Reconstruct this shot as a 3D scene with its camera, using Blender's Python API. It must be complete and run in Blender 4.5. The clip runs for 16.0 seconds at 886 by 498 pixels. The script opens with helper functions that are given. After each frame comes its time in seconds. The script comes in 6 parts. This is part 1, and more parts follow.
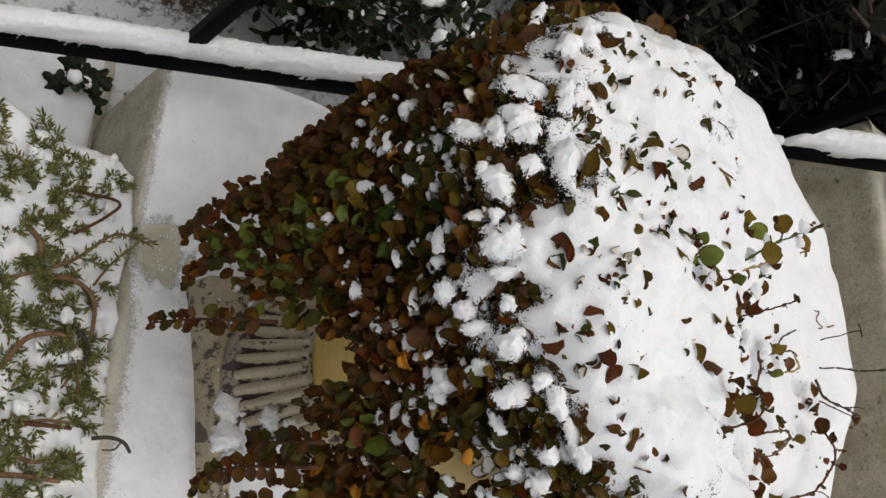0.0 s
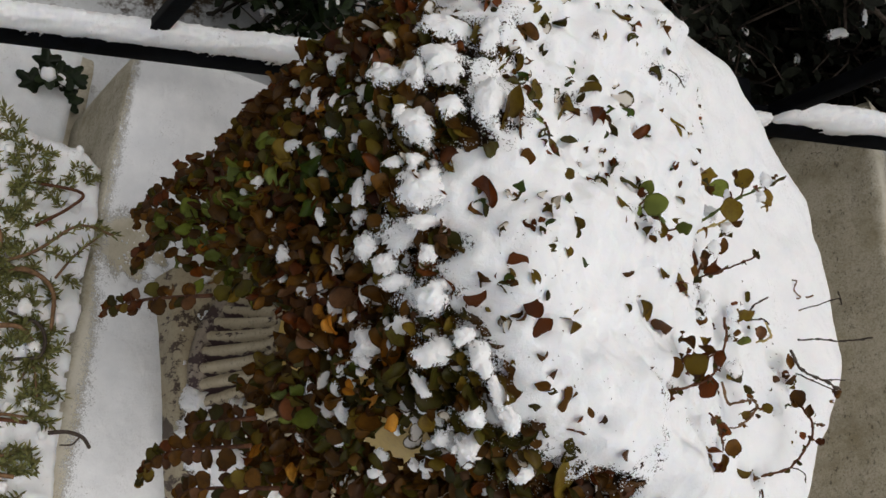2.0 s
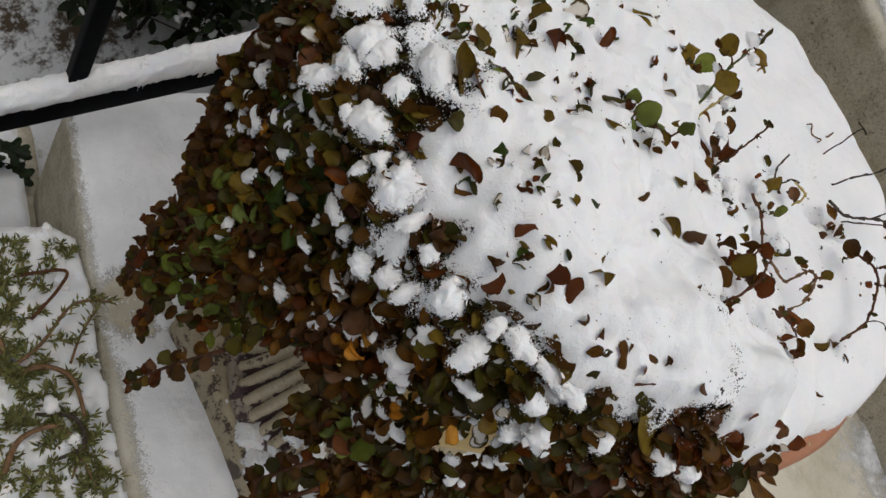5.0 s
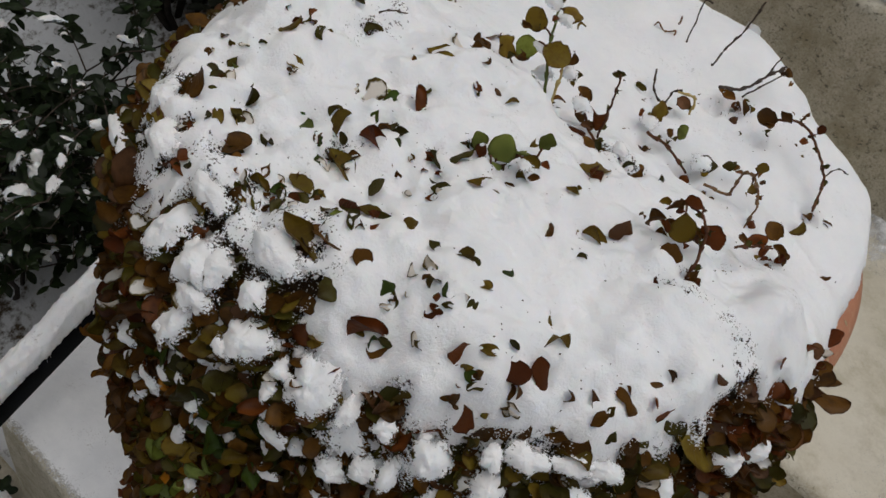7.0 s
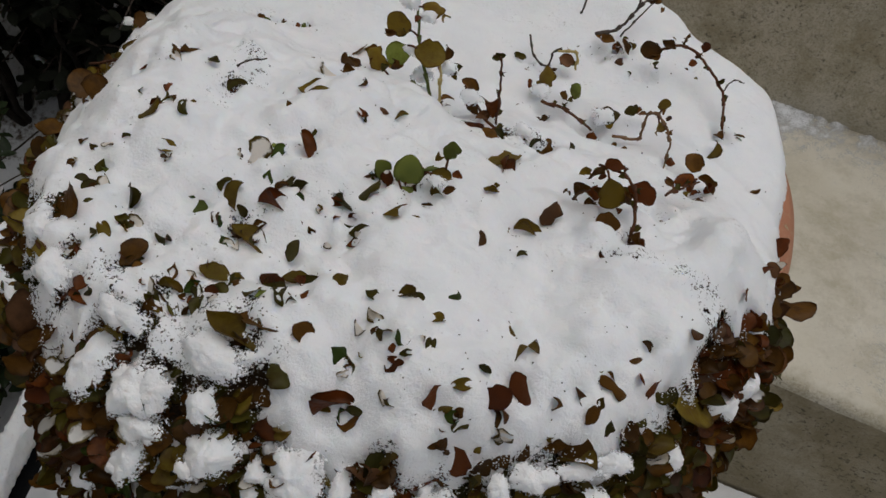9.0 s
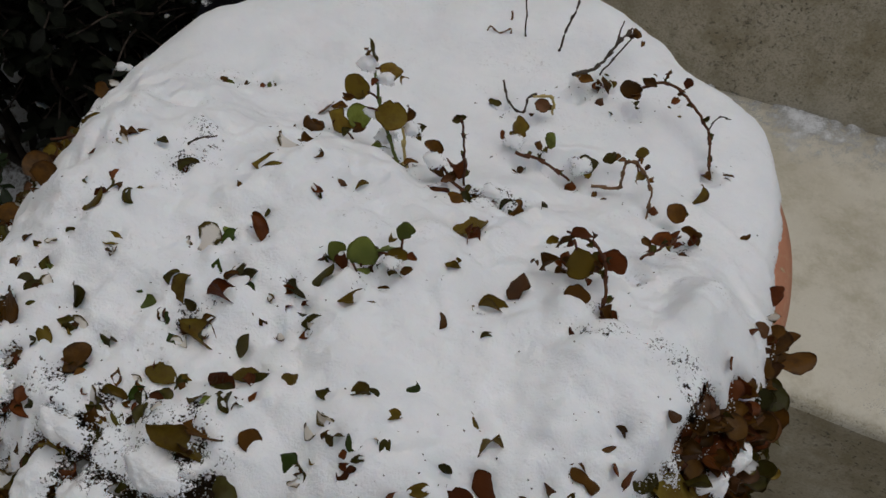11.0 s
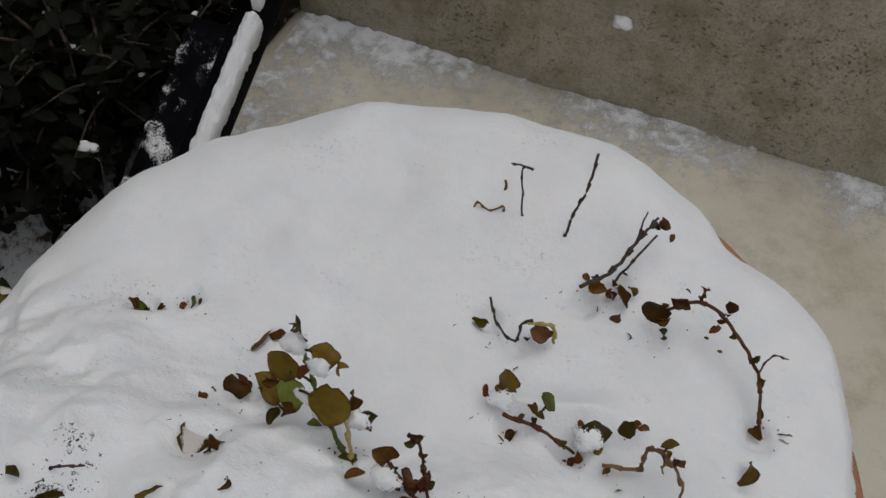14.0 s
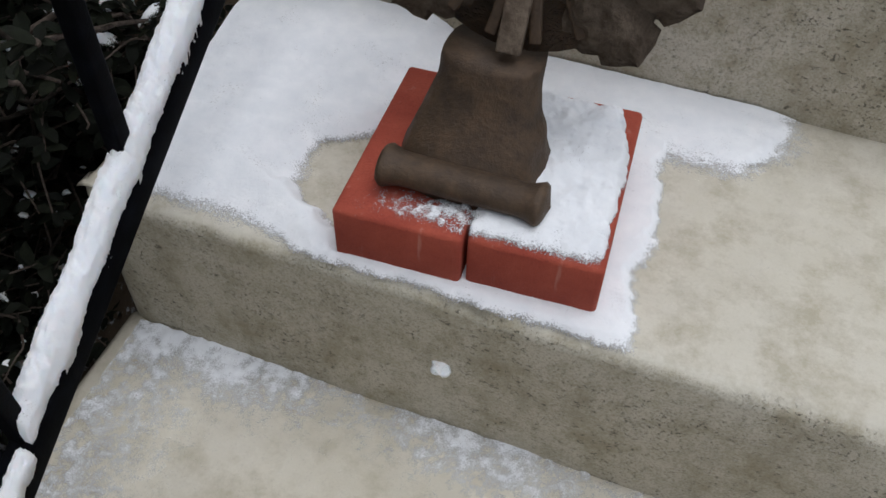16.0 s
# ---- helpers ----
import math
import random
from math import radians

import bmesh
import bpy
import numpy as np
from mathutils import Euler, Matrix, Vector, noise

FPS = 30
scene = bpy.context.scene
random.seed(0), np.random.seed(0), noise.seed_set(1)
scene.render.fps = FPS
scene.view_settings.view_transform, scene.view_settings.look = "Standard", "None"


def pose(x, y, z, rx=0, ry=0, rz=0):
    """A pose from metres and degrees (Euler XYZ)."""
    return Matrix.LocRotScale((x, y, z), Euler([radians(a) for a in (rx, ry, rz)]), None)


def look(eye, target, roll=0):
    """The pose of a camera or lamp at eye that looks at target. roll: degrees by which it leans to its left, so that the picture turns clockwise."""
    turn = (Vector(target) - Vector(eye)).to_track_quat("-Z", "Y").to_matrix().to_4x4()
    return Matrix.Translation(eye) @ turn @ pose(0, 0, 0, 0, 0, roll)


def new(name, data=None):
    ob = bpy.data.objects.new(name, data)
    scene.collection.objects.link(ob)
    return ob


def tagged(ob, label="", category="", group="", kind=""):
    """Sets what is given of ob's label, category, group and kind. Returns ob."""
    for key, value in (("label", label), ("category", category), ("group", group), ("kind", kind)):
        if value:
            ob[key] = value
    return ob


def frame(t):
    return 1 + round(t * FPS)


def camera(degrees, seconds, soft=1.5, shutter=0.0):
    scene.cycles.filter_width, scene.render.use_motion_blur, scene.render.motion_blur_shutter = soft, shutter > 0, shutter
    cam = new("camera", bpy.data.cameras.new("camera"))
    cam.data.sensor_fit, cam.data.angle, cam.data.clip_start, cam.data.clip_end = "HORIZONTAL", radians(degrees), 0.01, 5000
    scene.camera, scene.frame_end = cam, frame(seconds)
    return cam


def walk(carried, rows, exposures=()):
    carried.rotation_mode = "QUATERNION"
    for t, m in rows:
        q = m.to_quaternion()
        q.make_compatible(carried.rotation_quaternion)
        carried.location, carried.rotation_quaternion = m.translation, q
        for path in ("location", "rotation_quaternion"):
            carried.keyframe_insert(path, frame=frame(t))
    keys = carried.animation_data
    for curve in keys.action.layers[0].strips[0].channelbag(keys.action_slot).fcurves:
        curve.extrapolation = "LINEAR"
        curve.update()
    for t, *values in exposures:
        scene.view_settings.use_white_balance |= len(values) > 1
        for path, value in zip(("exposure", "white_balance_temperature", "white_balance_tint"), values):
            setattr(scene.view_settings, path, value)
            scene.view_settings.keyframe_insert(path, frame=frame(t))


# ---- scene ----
cam = camera(53.1, 16.0)
SKY, SUN = 0.112, 1.2
METRES, EYE, TILT, LEAN, TURN = 0.70, 0.74, -72.627, -40.729, 94.351
ROWS = [
    (0.0, 0.0, 0.0, 0.0, 0.0, 0.0, 0.0),
    (0.5, 0.0215, 0.0058, -0.0246, -0.42, 0.88, -0.58),
    (1.0, 0.0394, 0.017, -0.0365, -0.02, 1.47, -0.66),
    (1.5, 0.0515, 0.0296, -0.049, 1.32, 2.23, -0.13),
    (2.0, 0.0644, 0.0393, -0.0436, 1.77, 1.44, 1.14),
    (2.5, 0.072, 0.0442, -0.0379, 2.2, 0.11, 2.53),
    (3.0, 0.0774, 0.0531, -0.0314, 2.08, -0.53, 4.09),
    (3.5, 0.0782, 0.0582, -0.0272, 1.98, -0.68, 6.11),
    (6.0, 0.0934, 0.1224, 0.0168, 0.66, -6.22, 36.16),
    (6.5, 0.1199, 0.1352, 0.0266, -1.11, -6.57, 45.53),
    (7.0, 0.1417, 0.142, 0.0275, -3.88, -7.92, 53.66),
    (7.5, 0.1492, 0.1505, 0.0333, -8.19, -11.88, 60.59),
    (8.0, 0.1546, 0.1581, 0.0351, -12.13, -15.21, 63.69),
    (8.5, 0.1601, 0.1617, 0.0342, -20.18, -22.86, 67.48),
    (9.0, 0.1601, 0.1673, 0.0397, -24.93, -27.75, 69.2),
    (11.5, 0.2208, 0.184, -0.0, -24.8, -27.48, 74.59),
    (12.0, 0.2324, 0.1761, -0.0143, -29.54, -31.91, 76.27),
    (12.5, 0.2474, 0.1916, -0.0122, -30.4, -32.94, 76.42),
    (13.0, 0.2745, 0.2325, -0.0113, -28.41, -31.06, 76.5),
    (13.5, 0.3174, 0.2895, 0.0034, -24.81, -28.47, 74.92),
    (14.0, 0.3596, 0.3253, 0.0071, -17.39, -23.07, 74.2),
    (14.5, 0.4406, 0.3304, 0.001, -18.93, -25.69, 73.93),
    (15.0, 0.5425, 0.3049, -0.0112, -28.39, -34.47, 74.35),
    (15.5, 0.6485, 0.3245, -0.043, -28.27, -31.33, 74.51),
    (16.0, 0.741, 0.3604, -0.0742, -29.01, -31.64, 75.23),
]
EXPOSURES = [(0.0, 0.10, 6700, 10), (3.0, -0.10, 6700, 10), (6.5, -0.28, 6600, 10), (7.5, -0.47, 6600, 10), (9.0, -0.56, 6600, 10), (12.5, -0.78, 6420, 10), (14.0, -0.70, 6500, 10), (14.5, -0.68, 6500, 10), (15.0, -0.44, 6450, 10), (15.5, -0.04, 6200, 10), (16.0, 0.10, 6100, 10)]
walk(cam, [(t, pose(0, 0, EYE, TILT, LEAN, TURN) @ pose(METRES * x, METRES * y, METRES * z, 90 + pitch, roll, yaw)) for t, x, y, z, yaw, pitch, roll in ROWS], EXPOSURES)


# ---------------------------------------------------------------- light
def sky():
    world = bpy.data.worlds.new("overcast_sky")
    scene.world = world
    world.use_nodes = True
    nt = world.node_tree
    nt.nodes.clear()
    tex = nt.nodes.new("ShaderNodeTexSky")
    tex.sky_type, tex.sun_disc = "NISHITA", False
    tex.sun_elevation, tex.sun_rotation = radians(80), radians(60)
    tex.dust_density, tex.air_density = 4.0, 1.0
    grey = nt.nodes.new("ShaderNodeRGBToBW")
    mix = nt.nodes.new("ShaderNodeMixRGB")
    mix.inputs[0].default_value = 0.8
    back = nt.nodes.new("ShaderNodeBackground")
    back.inputs[1].default_value = SKY
    out = nt.nodes.new("ShaderNodeOutputWorld")
    nt.links.new(tex.outputs[0], grey.inputs[0])
    nt.links.new(tex.outputs[0], mix.inputs[1])
    nt.links.new(grey.outputs[0], mix.inputs[2])
    nt.links.new(mix.outputs[0], back.inputs[0])
    nt.links.new(back.outputs[0], out.inputs[0])
    lamp = bpy.data.lights.new("veiled_sun", "SUN")
    lamp.energy, lamp.angle, lamp.color = SUN, radians(60), (1.0, 0.98, 0.95)
    sun = new("veiled_sun", lamp)
    sun.matrix_world = look((0.6, 0.4, 3.4), (0, 0.5, 0))


sky()


# ---------------------------------------------------------------- materials
class Mat:
    """A principled material with a few shorthand ways to add nodes."""

    def __init__(self, name, rough=0.7, metal=0.0, spec=0.4):
        self.m = bpy.data.materials.new(name)
        self.m.use_nodes = True
        self.nt = self.m.node_tree
        self.b = self.nt.nodes["Principled BSDF"]
        self.b.inputs["Roughness"].default_value = rough
        self.b.inputs["Metallic"].default_value = metal
        self.b.inputs["Specular IOR Level"].default_value = spec
        co = self.nt.nodes.new("ShaderNodeTexCoord")
        self.co = co.outputs["Object"]

    def world(self):
        geo = self.nt.nodes.new("ShaderNodeNewGeometry")
        self.co = geo.outputs["Position"]
        return self

    def noise(self, scale, detail=4.0, rough=0.6, stretch=None):
        n = self.nt.nodes.new("ShaderNodeTexNoise")
        n.inputs["Scale"].default_value, n.inputs["Detail"].default_value, n.inputs["Roughness"].default_value = scale, detail, rough
        co = self.co
        if stretch:
            mp = self.nt.nodes.new("ShaderNodeMapping")
            mp.inputs["Scale"].default_value = stretch
            self.nt.links.new(co, mp.inputs[0])
            co = mp.outputs[0]
        self.nt.links.new(co, n.inputs["Vector"])
        return n.outputs["Fac"]

    def ramp(self, fac, *stops):
        n = self.nt.nodes.new("ShaderNodeValToRGB")
        while len(n.color_ramp.elements) < len(stops):
            n.color_ramp.elements.new(0.5)
        for e, (p, c) in zip(n.color_ramp.elements, stops):
            e.position = p
            e.color = (c, c, c, 1) if isinstance(c, float) else (*c, 1)
        self.nt.links.new(fac, n.inputs[0])
        return n.outputs[0]

    def mix(self, fac, a, b, kind="MIX"):
        n = self.nt.nodes.new("ShaderNodeMixRGB")
        n.blend_type = kind
        for sock, v in zip(n.inputs, (fac, a, b)):
            if isinstance(v, bpy.types.NodeSocket):
                self.nt.links.new(v, sock)
            elif isinstance(v, tuple):
                sock.default_value = (*v, 1)
            else:
                sock.default_value = v
        return n.outputs[0]

    def maths(self, kind, a, b=0.0):
        n = self.nt.nodes.new("ShaderNodeMath")
        n.operation = kind
        for sock, v in zip(n.inputs, (a, b)):
            if isinstance(v, bpy.types.NodeSocket):
                self.nt.links.new(v, sock)
            else:
                sock.default_value = v
        return n.outputs[0]

    def axis(self, which):
        n = self.nt.nodes.new("ShaderNodeSeparateXYZ")
        self.nt.links.new(self.co, n.inputs[0])
        return n.outputs[which]

    def normal_axis(self, which):
        g = self.nt.nodes.new("ShaderNodeNewGeometry")
        n = self.nt.nodes.new("ShaderNodeSeparateXYZ")
        self.nt.links.new(g.outputs["Normal"], n.inputs[0])
        return n.outputs[which]

    def random(self):
        """A number that is another for each separate object and each joined piece."""
        a = self.nt.nodes.new("ShaderNodeObjectInfo").outputs["Random"]
        b = self.nt.nodes.new("ShaderNodeNewGeometry").outputs["Random Per Island"]
        return self.maths("FRACT", self.maths("ADD", a, b))

    def color(self, sock):
        if isinstance(sock, tuple):
            self.b.inputs["Base Color"].default_value = (*sock, 1)
        else:
            self.nt.links.new(sock, self.b.inputs["Base Color"])
        return self

    def rough(self, sock):
        self.nt.links.new(sock, self.b.inputs["Roughness"])
        return self

    def bump(self, height, dist, strength=1.0):
        n = self.nt.nodes.new("ShaderNodeBump")
        n.inputs["Distance"].default_value, n.inputs["Strength"].default_value = dist, strength
        self.nt.links.new(height, n.inputs["Height"])
        if self.b.inputs["Normal"].is_linked:
            self.nt.links.new(self.b.inputs["Normal"].links[0].from_socket, n.inputs["Normal"])
        self.nt.links.new(n.outputs[0], self.b.inputs["Normal"])
        return self


def make_snow(name, low, high, thinning=0.0, porous=1.0, crumbly=False, veil=0.3):
    """Granular snow; crumbly snow breaks up into grains where its stored depth nears 0.5; with thinning it breaks up into grains where its stored depth falls below that many metres."""
    k = Mat(name, rough=0.8, spec=0.2).world()
    fine, grit, broad = k.noise(1100, 3, 0.75), k.noise(420, 3, 0.7), k.noise(45, 4, 0.6)
    c = k.mix(k.ramp(broad, (0.35, 0.0), (0.7, 1.0)), low, high)
    pores = k.mix(1.0, k.ramp(k.noise(620, 3, 0.7), (0.56, 0.0), (0.68, 0.75 * porous)), k.ramp(k.noise(26, 5, 0.75), (0.54, 0.0), (0.66, 1.0)), "MULTIPLY")
    k.color(k.mix(pores, c, (0.30, 0.29, 0.28)))
    k.bump(broad, 0.004, 0.15).bump(k.noise(150, 3, 0.6), 0.0024, 0.12).bump(grit, 0.0014, 0.45).bump(fine, 0.0007, 0.6)
    k.b.inputs["Subsurface Weight"].default_value = 0.3
    k.b.inputs["Subsurface Radius"].default_value = (0.006, 0.008, 0.010)
    k.b.inputs["Subsurface Scale"].default_value = 0.6
    if crumbly:
        at = k.nt.nodes.new("ShaderNodeAttribute")
        at.attribute_name = "depth"
        ragged = k.mix(0.55, k.noise(300, 3, 0.7), k.noise(1000, 2, 0.7))
        d = k.maths("ADD", at.outputs["Fac"], k.maths("MULTIPLY", k.maths("SUBTRACT", ragged, 0.5), 2.8))
        k.nt.links.new(k.ramp(d, (0.42, 0.0), (0.58, 1.0)), k.b.inputs["Alpha"])
    if thinning:
        k.b.inputs["Subsurface Weight"].default_value = 0.0
        at = k.nt.nodes.new("ShaderNodeAttribute")
        at.attribute_name = "depth"
        d = k.maths("DIVIDE", at.outputs["Fac"], thinning)
        ragged = k.mix(0.6, k.noise(120, 4, 0.75), k.noise(800, 2, 0.7))
        d = k.maths("ADD", d, k.maths("MULTIPLY", k.maths("SUBTRACT", ragged, 0.5), 2.6))
        k.nt.links.new(k.ramp(d, (0.5 - veil, 0.0), (0.5 + veil, 1.0)), k.b.inputs["Alpha"])
    return k.m


def make_concrete(name, dusted, a=(0.475, 0.438, 0.345), b=(0.60, 0.565, 0.48), grime_shade=0.0):
    """Weathered pale concrete; dusted: how much fine snow lies on its level faces."""
    k = Mat(name, rough=0.85, spec=0.25).world()
    big, mid, grain = k.noise(5.0, 5, 0.65), k.noise(28, 5, 0.7), k.noise(420, 3, 0.8)
    c = k.mix(k.ramp(big, (0.32, 0.0), (0.68, 1.0)), a, b)
    c = k.mix(k.ramp(mid, (0.46, 0.0), (0.68, 0.75)), c, (0.32, 0.28, 0.185))
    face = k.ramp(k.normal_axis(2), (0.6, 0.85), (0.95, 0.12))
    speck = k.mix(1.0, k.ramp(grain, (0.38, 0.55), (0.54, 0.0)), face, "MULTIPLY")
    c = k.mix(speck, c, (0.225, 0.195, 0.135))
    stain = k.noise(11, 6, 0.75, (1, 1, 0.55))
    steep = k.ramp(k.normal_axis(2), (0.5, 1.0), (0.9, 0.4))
    # Browns upright faces: dirt, together with the riser's shade put into the colour.
    if grime_shade:
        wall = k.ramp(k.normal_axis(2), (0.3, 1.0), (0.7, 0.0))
        c = k.mix(k.mix(1.0, wall, k.ramp(k.noise(16, 5, 0.7), (0.25, 0.45 * grime_shade), (0.6, grime_shade)), "MULTIPLY"), c, (0.150, 0.120, 0.062))
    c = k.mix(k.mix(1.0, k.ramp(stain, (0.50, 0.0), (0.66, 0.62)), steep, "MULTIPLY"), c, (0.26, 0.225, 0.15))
    pits = k.ramp(k.noise(330, 3, 0.6), (0.60, 0.0), (0.68, 1.0))
    gate = k.ramp(k.noise(17, 5, 0.75), (0.46, 0.0), (0.60, 1.0))
    coarse = k.mix(1.0, k.ramp(k.noise(150, 4, 0.7, (1, 1, 1.8)), (0.60, 0.0), (0.66, 0.8)), k.ramp(stain, (0.45, 0.0), (0.58, 1.0)), "MULTIPLY")
    pits = k.mix(1.0, k.mix(1.0, pits, gate, "MULTIPLY"), coarse, "LIGHTEN")
    pits = k.mix(1.0, pits, face, "MULTIPLY")
    c = k.mix(pits, c, (0.07, 0.062, 0.05))
    if dusted:
        flat = k.ramp(k.normal_axis(2), (0.75, 0.0), (0.95, 1.0))
        veil = k.mix(0.5, k.noise(9, 5, 0.7), k.noise(60, 5, 0.75))
        veil = k.ramp(veil, (0.36, 0.22 * dusted), (0.62, 0.85 * dusted))
        c = k.mix(k.mix(1.0, veil, flat, "MULTIPLY"), c, (0.70, 0.70, 0.69))
    k.color(c)
    k.bump(mid, 0.002, 0.25).bump(grain, 0.0010, 0.55).bump(k.maths("MULTIPLY", pits, -1.0), 0.003, 0.7)
    return k.m


def make_leaf(name, a, b, tip, rough=0.55, frost=0.0):
    """A fleshy leaf: its tone differs from piece to piece, with blotches and a paler worn margin."""
    k = Mat(name, rough=rough - 0.08, spec=0.2)
    u = k.random()
    c = k.mix(u, a, b)
    blotch = k.noise(170, 4, 0.65)
    c = k.mix(k.ramp(blotch, (0.42, 0.0), (0.70, 0.8)), c, tip)
    dim = k.ramp(k.maths("FRACT", k.maths("MULTIPLY", u, 7.3)), (0.0, 0.55), (1.0, 1.45))
    c = k.mix(1.0, c, dim, "MULTIPLY")
    at = k.nt.nodes.new("ShaderNodeAttribute")
    at.attribute_name = "rim"
    edge = k.maths("ADD", at.outputs["Fac"], k.maths("MULTIPLY", k.maths("SUBTRACT", blotch, 0.5), 0.8))
    c = k.mix(k.ramp(edge, (0.55, 0.0), (0.95, 0.7)), c, tuple(0.55 * v for v in tip))
    vein = k.maths("ADD", at.outputs["Fac"], k.maths("MULTIPLY", k.maths("SUBTRACT", k.noise(420, 3, 0.7), 0.5), 1.2))
    if frost:
        c = k.mix(k.ramp(vein, (0.30, frost), (0.62, 0.0)), c, (0.74, 0.76, 0.78))
    k.color(c)
    k.bump(k.noise(260, 3, 0.6), 0.0012, 0.6)
    thin = k.nt.nodes.new("ShaderNodeBsdfTranslucent")
    k.nt.links.new(k.mix(1.0, c, (1.6, 1.25, 0.8), "MULTIPLY"), thin.inputs[0])
    both = k.nt.nodes.new("ShaderNodeMixShader")
    both.inputs[0].default_value = 0.34
    k.nt.links.new(k.b.outputs[0], both.inputs[1])
    k.nt.links.new(thin.outputs[0], both.inputs[2])
    k.nt.links.new(both.outputs[0], k.nt.nodes["Material Output"].inputs[0])
    return k.m


def make_bark(name, a, b, scale=220):
    k = Mat(name, rough=0.8, spec=0.2)
    n = k.noise(scale, 4, 0.7)
    k.color(k.mix(k.ramp(n, (0.35, 0.0), (0.65, 1.0)), a, b)).bump(n, 0.001, 0.8)
    return k.m


def make_iron():
    k = Mat("black_painted_iron", rough=0.6, spec=0.03).world()
    n = k.noise(60, 4, 0.6)
    k.color(k.mix(k.ramp(n, (0.45, 0.0), (0.8, 1.0)), (0.002, 0.0022, 0.003), (0.005, 0.006, 0.009)))
    k.bump(k.noise(500, 2, 0.6), 0.0005, 0.4)
    return k.m


def make_rust():
    k = Mat("rusted_cast_iron", rough=0.62, metal=0.35, spec=0.5).world()
    n, f = k.noise(42, 5, 0.7), k.noise(300, 4, 0.7)
    c = k.mix(k.ramp(n, (0.35, 0.0), (0.65, 1.0)), (0.050, 0.033, 0.021), (0.105, 0.066, 0.038))
    c = k.mix(k.ramp(f, (0.5, 0.0), (0.75, 0.6)), c, (0.05, 0.034, 0.024))
    k.color(c).bump(n, 0.003, 0.5).bump(f, 0.0010, 0.8)
    return k.m


def make_pale_rust():
    # Lighter, less metallic version of the rust, for collar leaves and strap.
    k = Mat("paler_cast_iron", rough=0.75, metal=0.15, spec=0.3).world()
    n, f = k.noise(55, 5, 0.7), k.noise(300, 4, 0.7)
    c = k.mix(k.ramp(n, (0.35, 0.0), (0.65, 1.0)), (0.085, 0.062, 0.044), (0.20, 0.155, 0.115))
    k.color(k.mix(k.ramp(f, (0.5, 0.0), (0.75, 0.6)), c, (0.06, 0.042, 0.03))).bump(n, 0.004, 0.6).bump(f, 0.0010, 0.8)
    return k.m


def make_brick():
    k = Mat("red_paver", rough=0.82, spec=0.25)
    n, f = k.noise(26, 5, 0.65), k.noise(500, 3, 0.75)
    c = k.mix(k.ramp(n, (0.35, 0.0), (0.7, 1.0)), (0.29, 0.052, 0.032), (0.40, 0.088, 0.052))
    c = k.mix(k.ramp(f, (0.5, 0.0), (0.72, 0.5)), c, (0.20, 0.04, 0.028))
    streak = k.noise(30, 4, 0.7, (3.0, 3.0, 0.25))
    c = k.mix(k.ramp(streak, (0.62, 0.0), (0.80, 0.45)), c, (0.55, 0.34, 0.27))
    k.color(c).bump(f, 0.0012, 0.8).bump(n, 0.002, 0.3)
    return k.m


def make_pot(name, paint_a, paint_b, bare, wear):
    """Old flaking paint over a darker bare clay. wear: share of the paint that is gone."""
    k = Mat(name, rough=0.6, spec=0.4)
    n, f = k.noise(38, 5, 0.7), k.noise(330, 4, 0.7)
    c = k.mix(k.ramp(n, (0.3, 0.0), (0.7, 1.0)), paint_a, paint_b)
    c = k.mix(k.ramp(f, (0.52, 0.0), (0.75, 0.5)), c, bare)
    flake = k.ramp(k.mix(0.4, k.noise(95, 6, 0.75, (1, 1, 0.3)), k.noise(34, 4, 0.6)), (0.62 - 0.2 * wear, 0.0), (0.64 - 0.2 * wear, 1.0))
    at = k.nt.nodes.new("ShaderNodeAttribute")
    at.attribute_name = "groove"
    chipped = k.maths("ADD", at.outputs["Fac"], k.maths("MULTIPLY", k.maths("SUBTRACT", k.noise(150, 4, 0.7), 0.5), 1.1))
    flake = k.mix(1.0, flake, k.ramp(chipped, (0.50, 0.0), (0.56, 1.0)), "LIGHTEN")
    c = k.mix(flake, c, bare)
    k.color(c).bump(k.maths("MULTIPLY", flake, -1.0), 0.0012, 0.7).bump(f, 0.0008, 0.5)
    return k.m


def make_ground():
    k = Mat("shaded_snowy_soil", rough=0.85, spec=0.2).world()
    n, f = k.noise(6.5, 6, 0.7), k.noise(90, 5, 0.75)
    soil = k.mix(f, (0.03, 0.022, 0.015), (0.085, 0.062, 0.04))
    # Snow greyed so that its colour carries the shade of shrubs and urn.
    snow = k.mix(f, (0.44, 0.46, 0.49), (0.62, 0.64, 0.67))
    far = k.nt.nodes.new("ShaderNodeVectorMath")
    far.operation = "DISTANCE"
    k.nt.links.new(k.co, far.inputs[0])
    far.inputs[1].default_value = (-0.85, 1.35, 0.3)
    y = k.nt.nodes.new("ShaderNodeMapRange")
    k.nt.links.new(far.outputs["Value"], y.inputs[0])
    y.inputs[1].default_value, y.inputs[2].default_value, y.inputs[3].default_value, y.inputs[4].default_value = 0.35, 0.80, 0.14, 0.0
    near = k.maths("ADD", k.mix(0.35, n, f), y.outputs[0])
    k.color(k.mix(k.ramp(near, (0.50, 0.0), (0.57, 1.0)), snow, soil)).bump(n, 0.02, 0.4).bump(f, 0.004, 0.6)
    return k.m


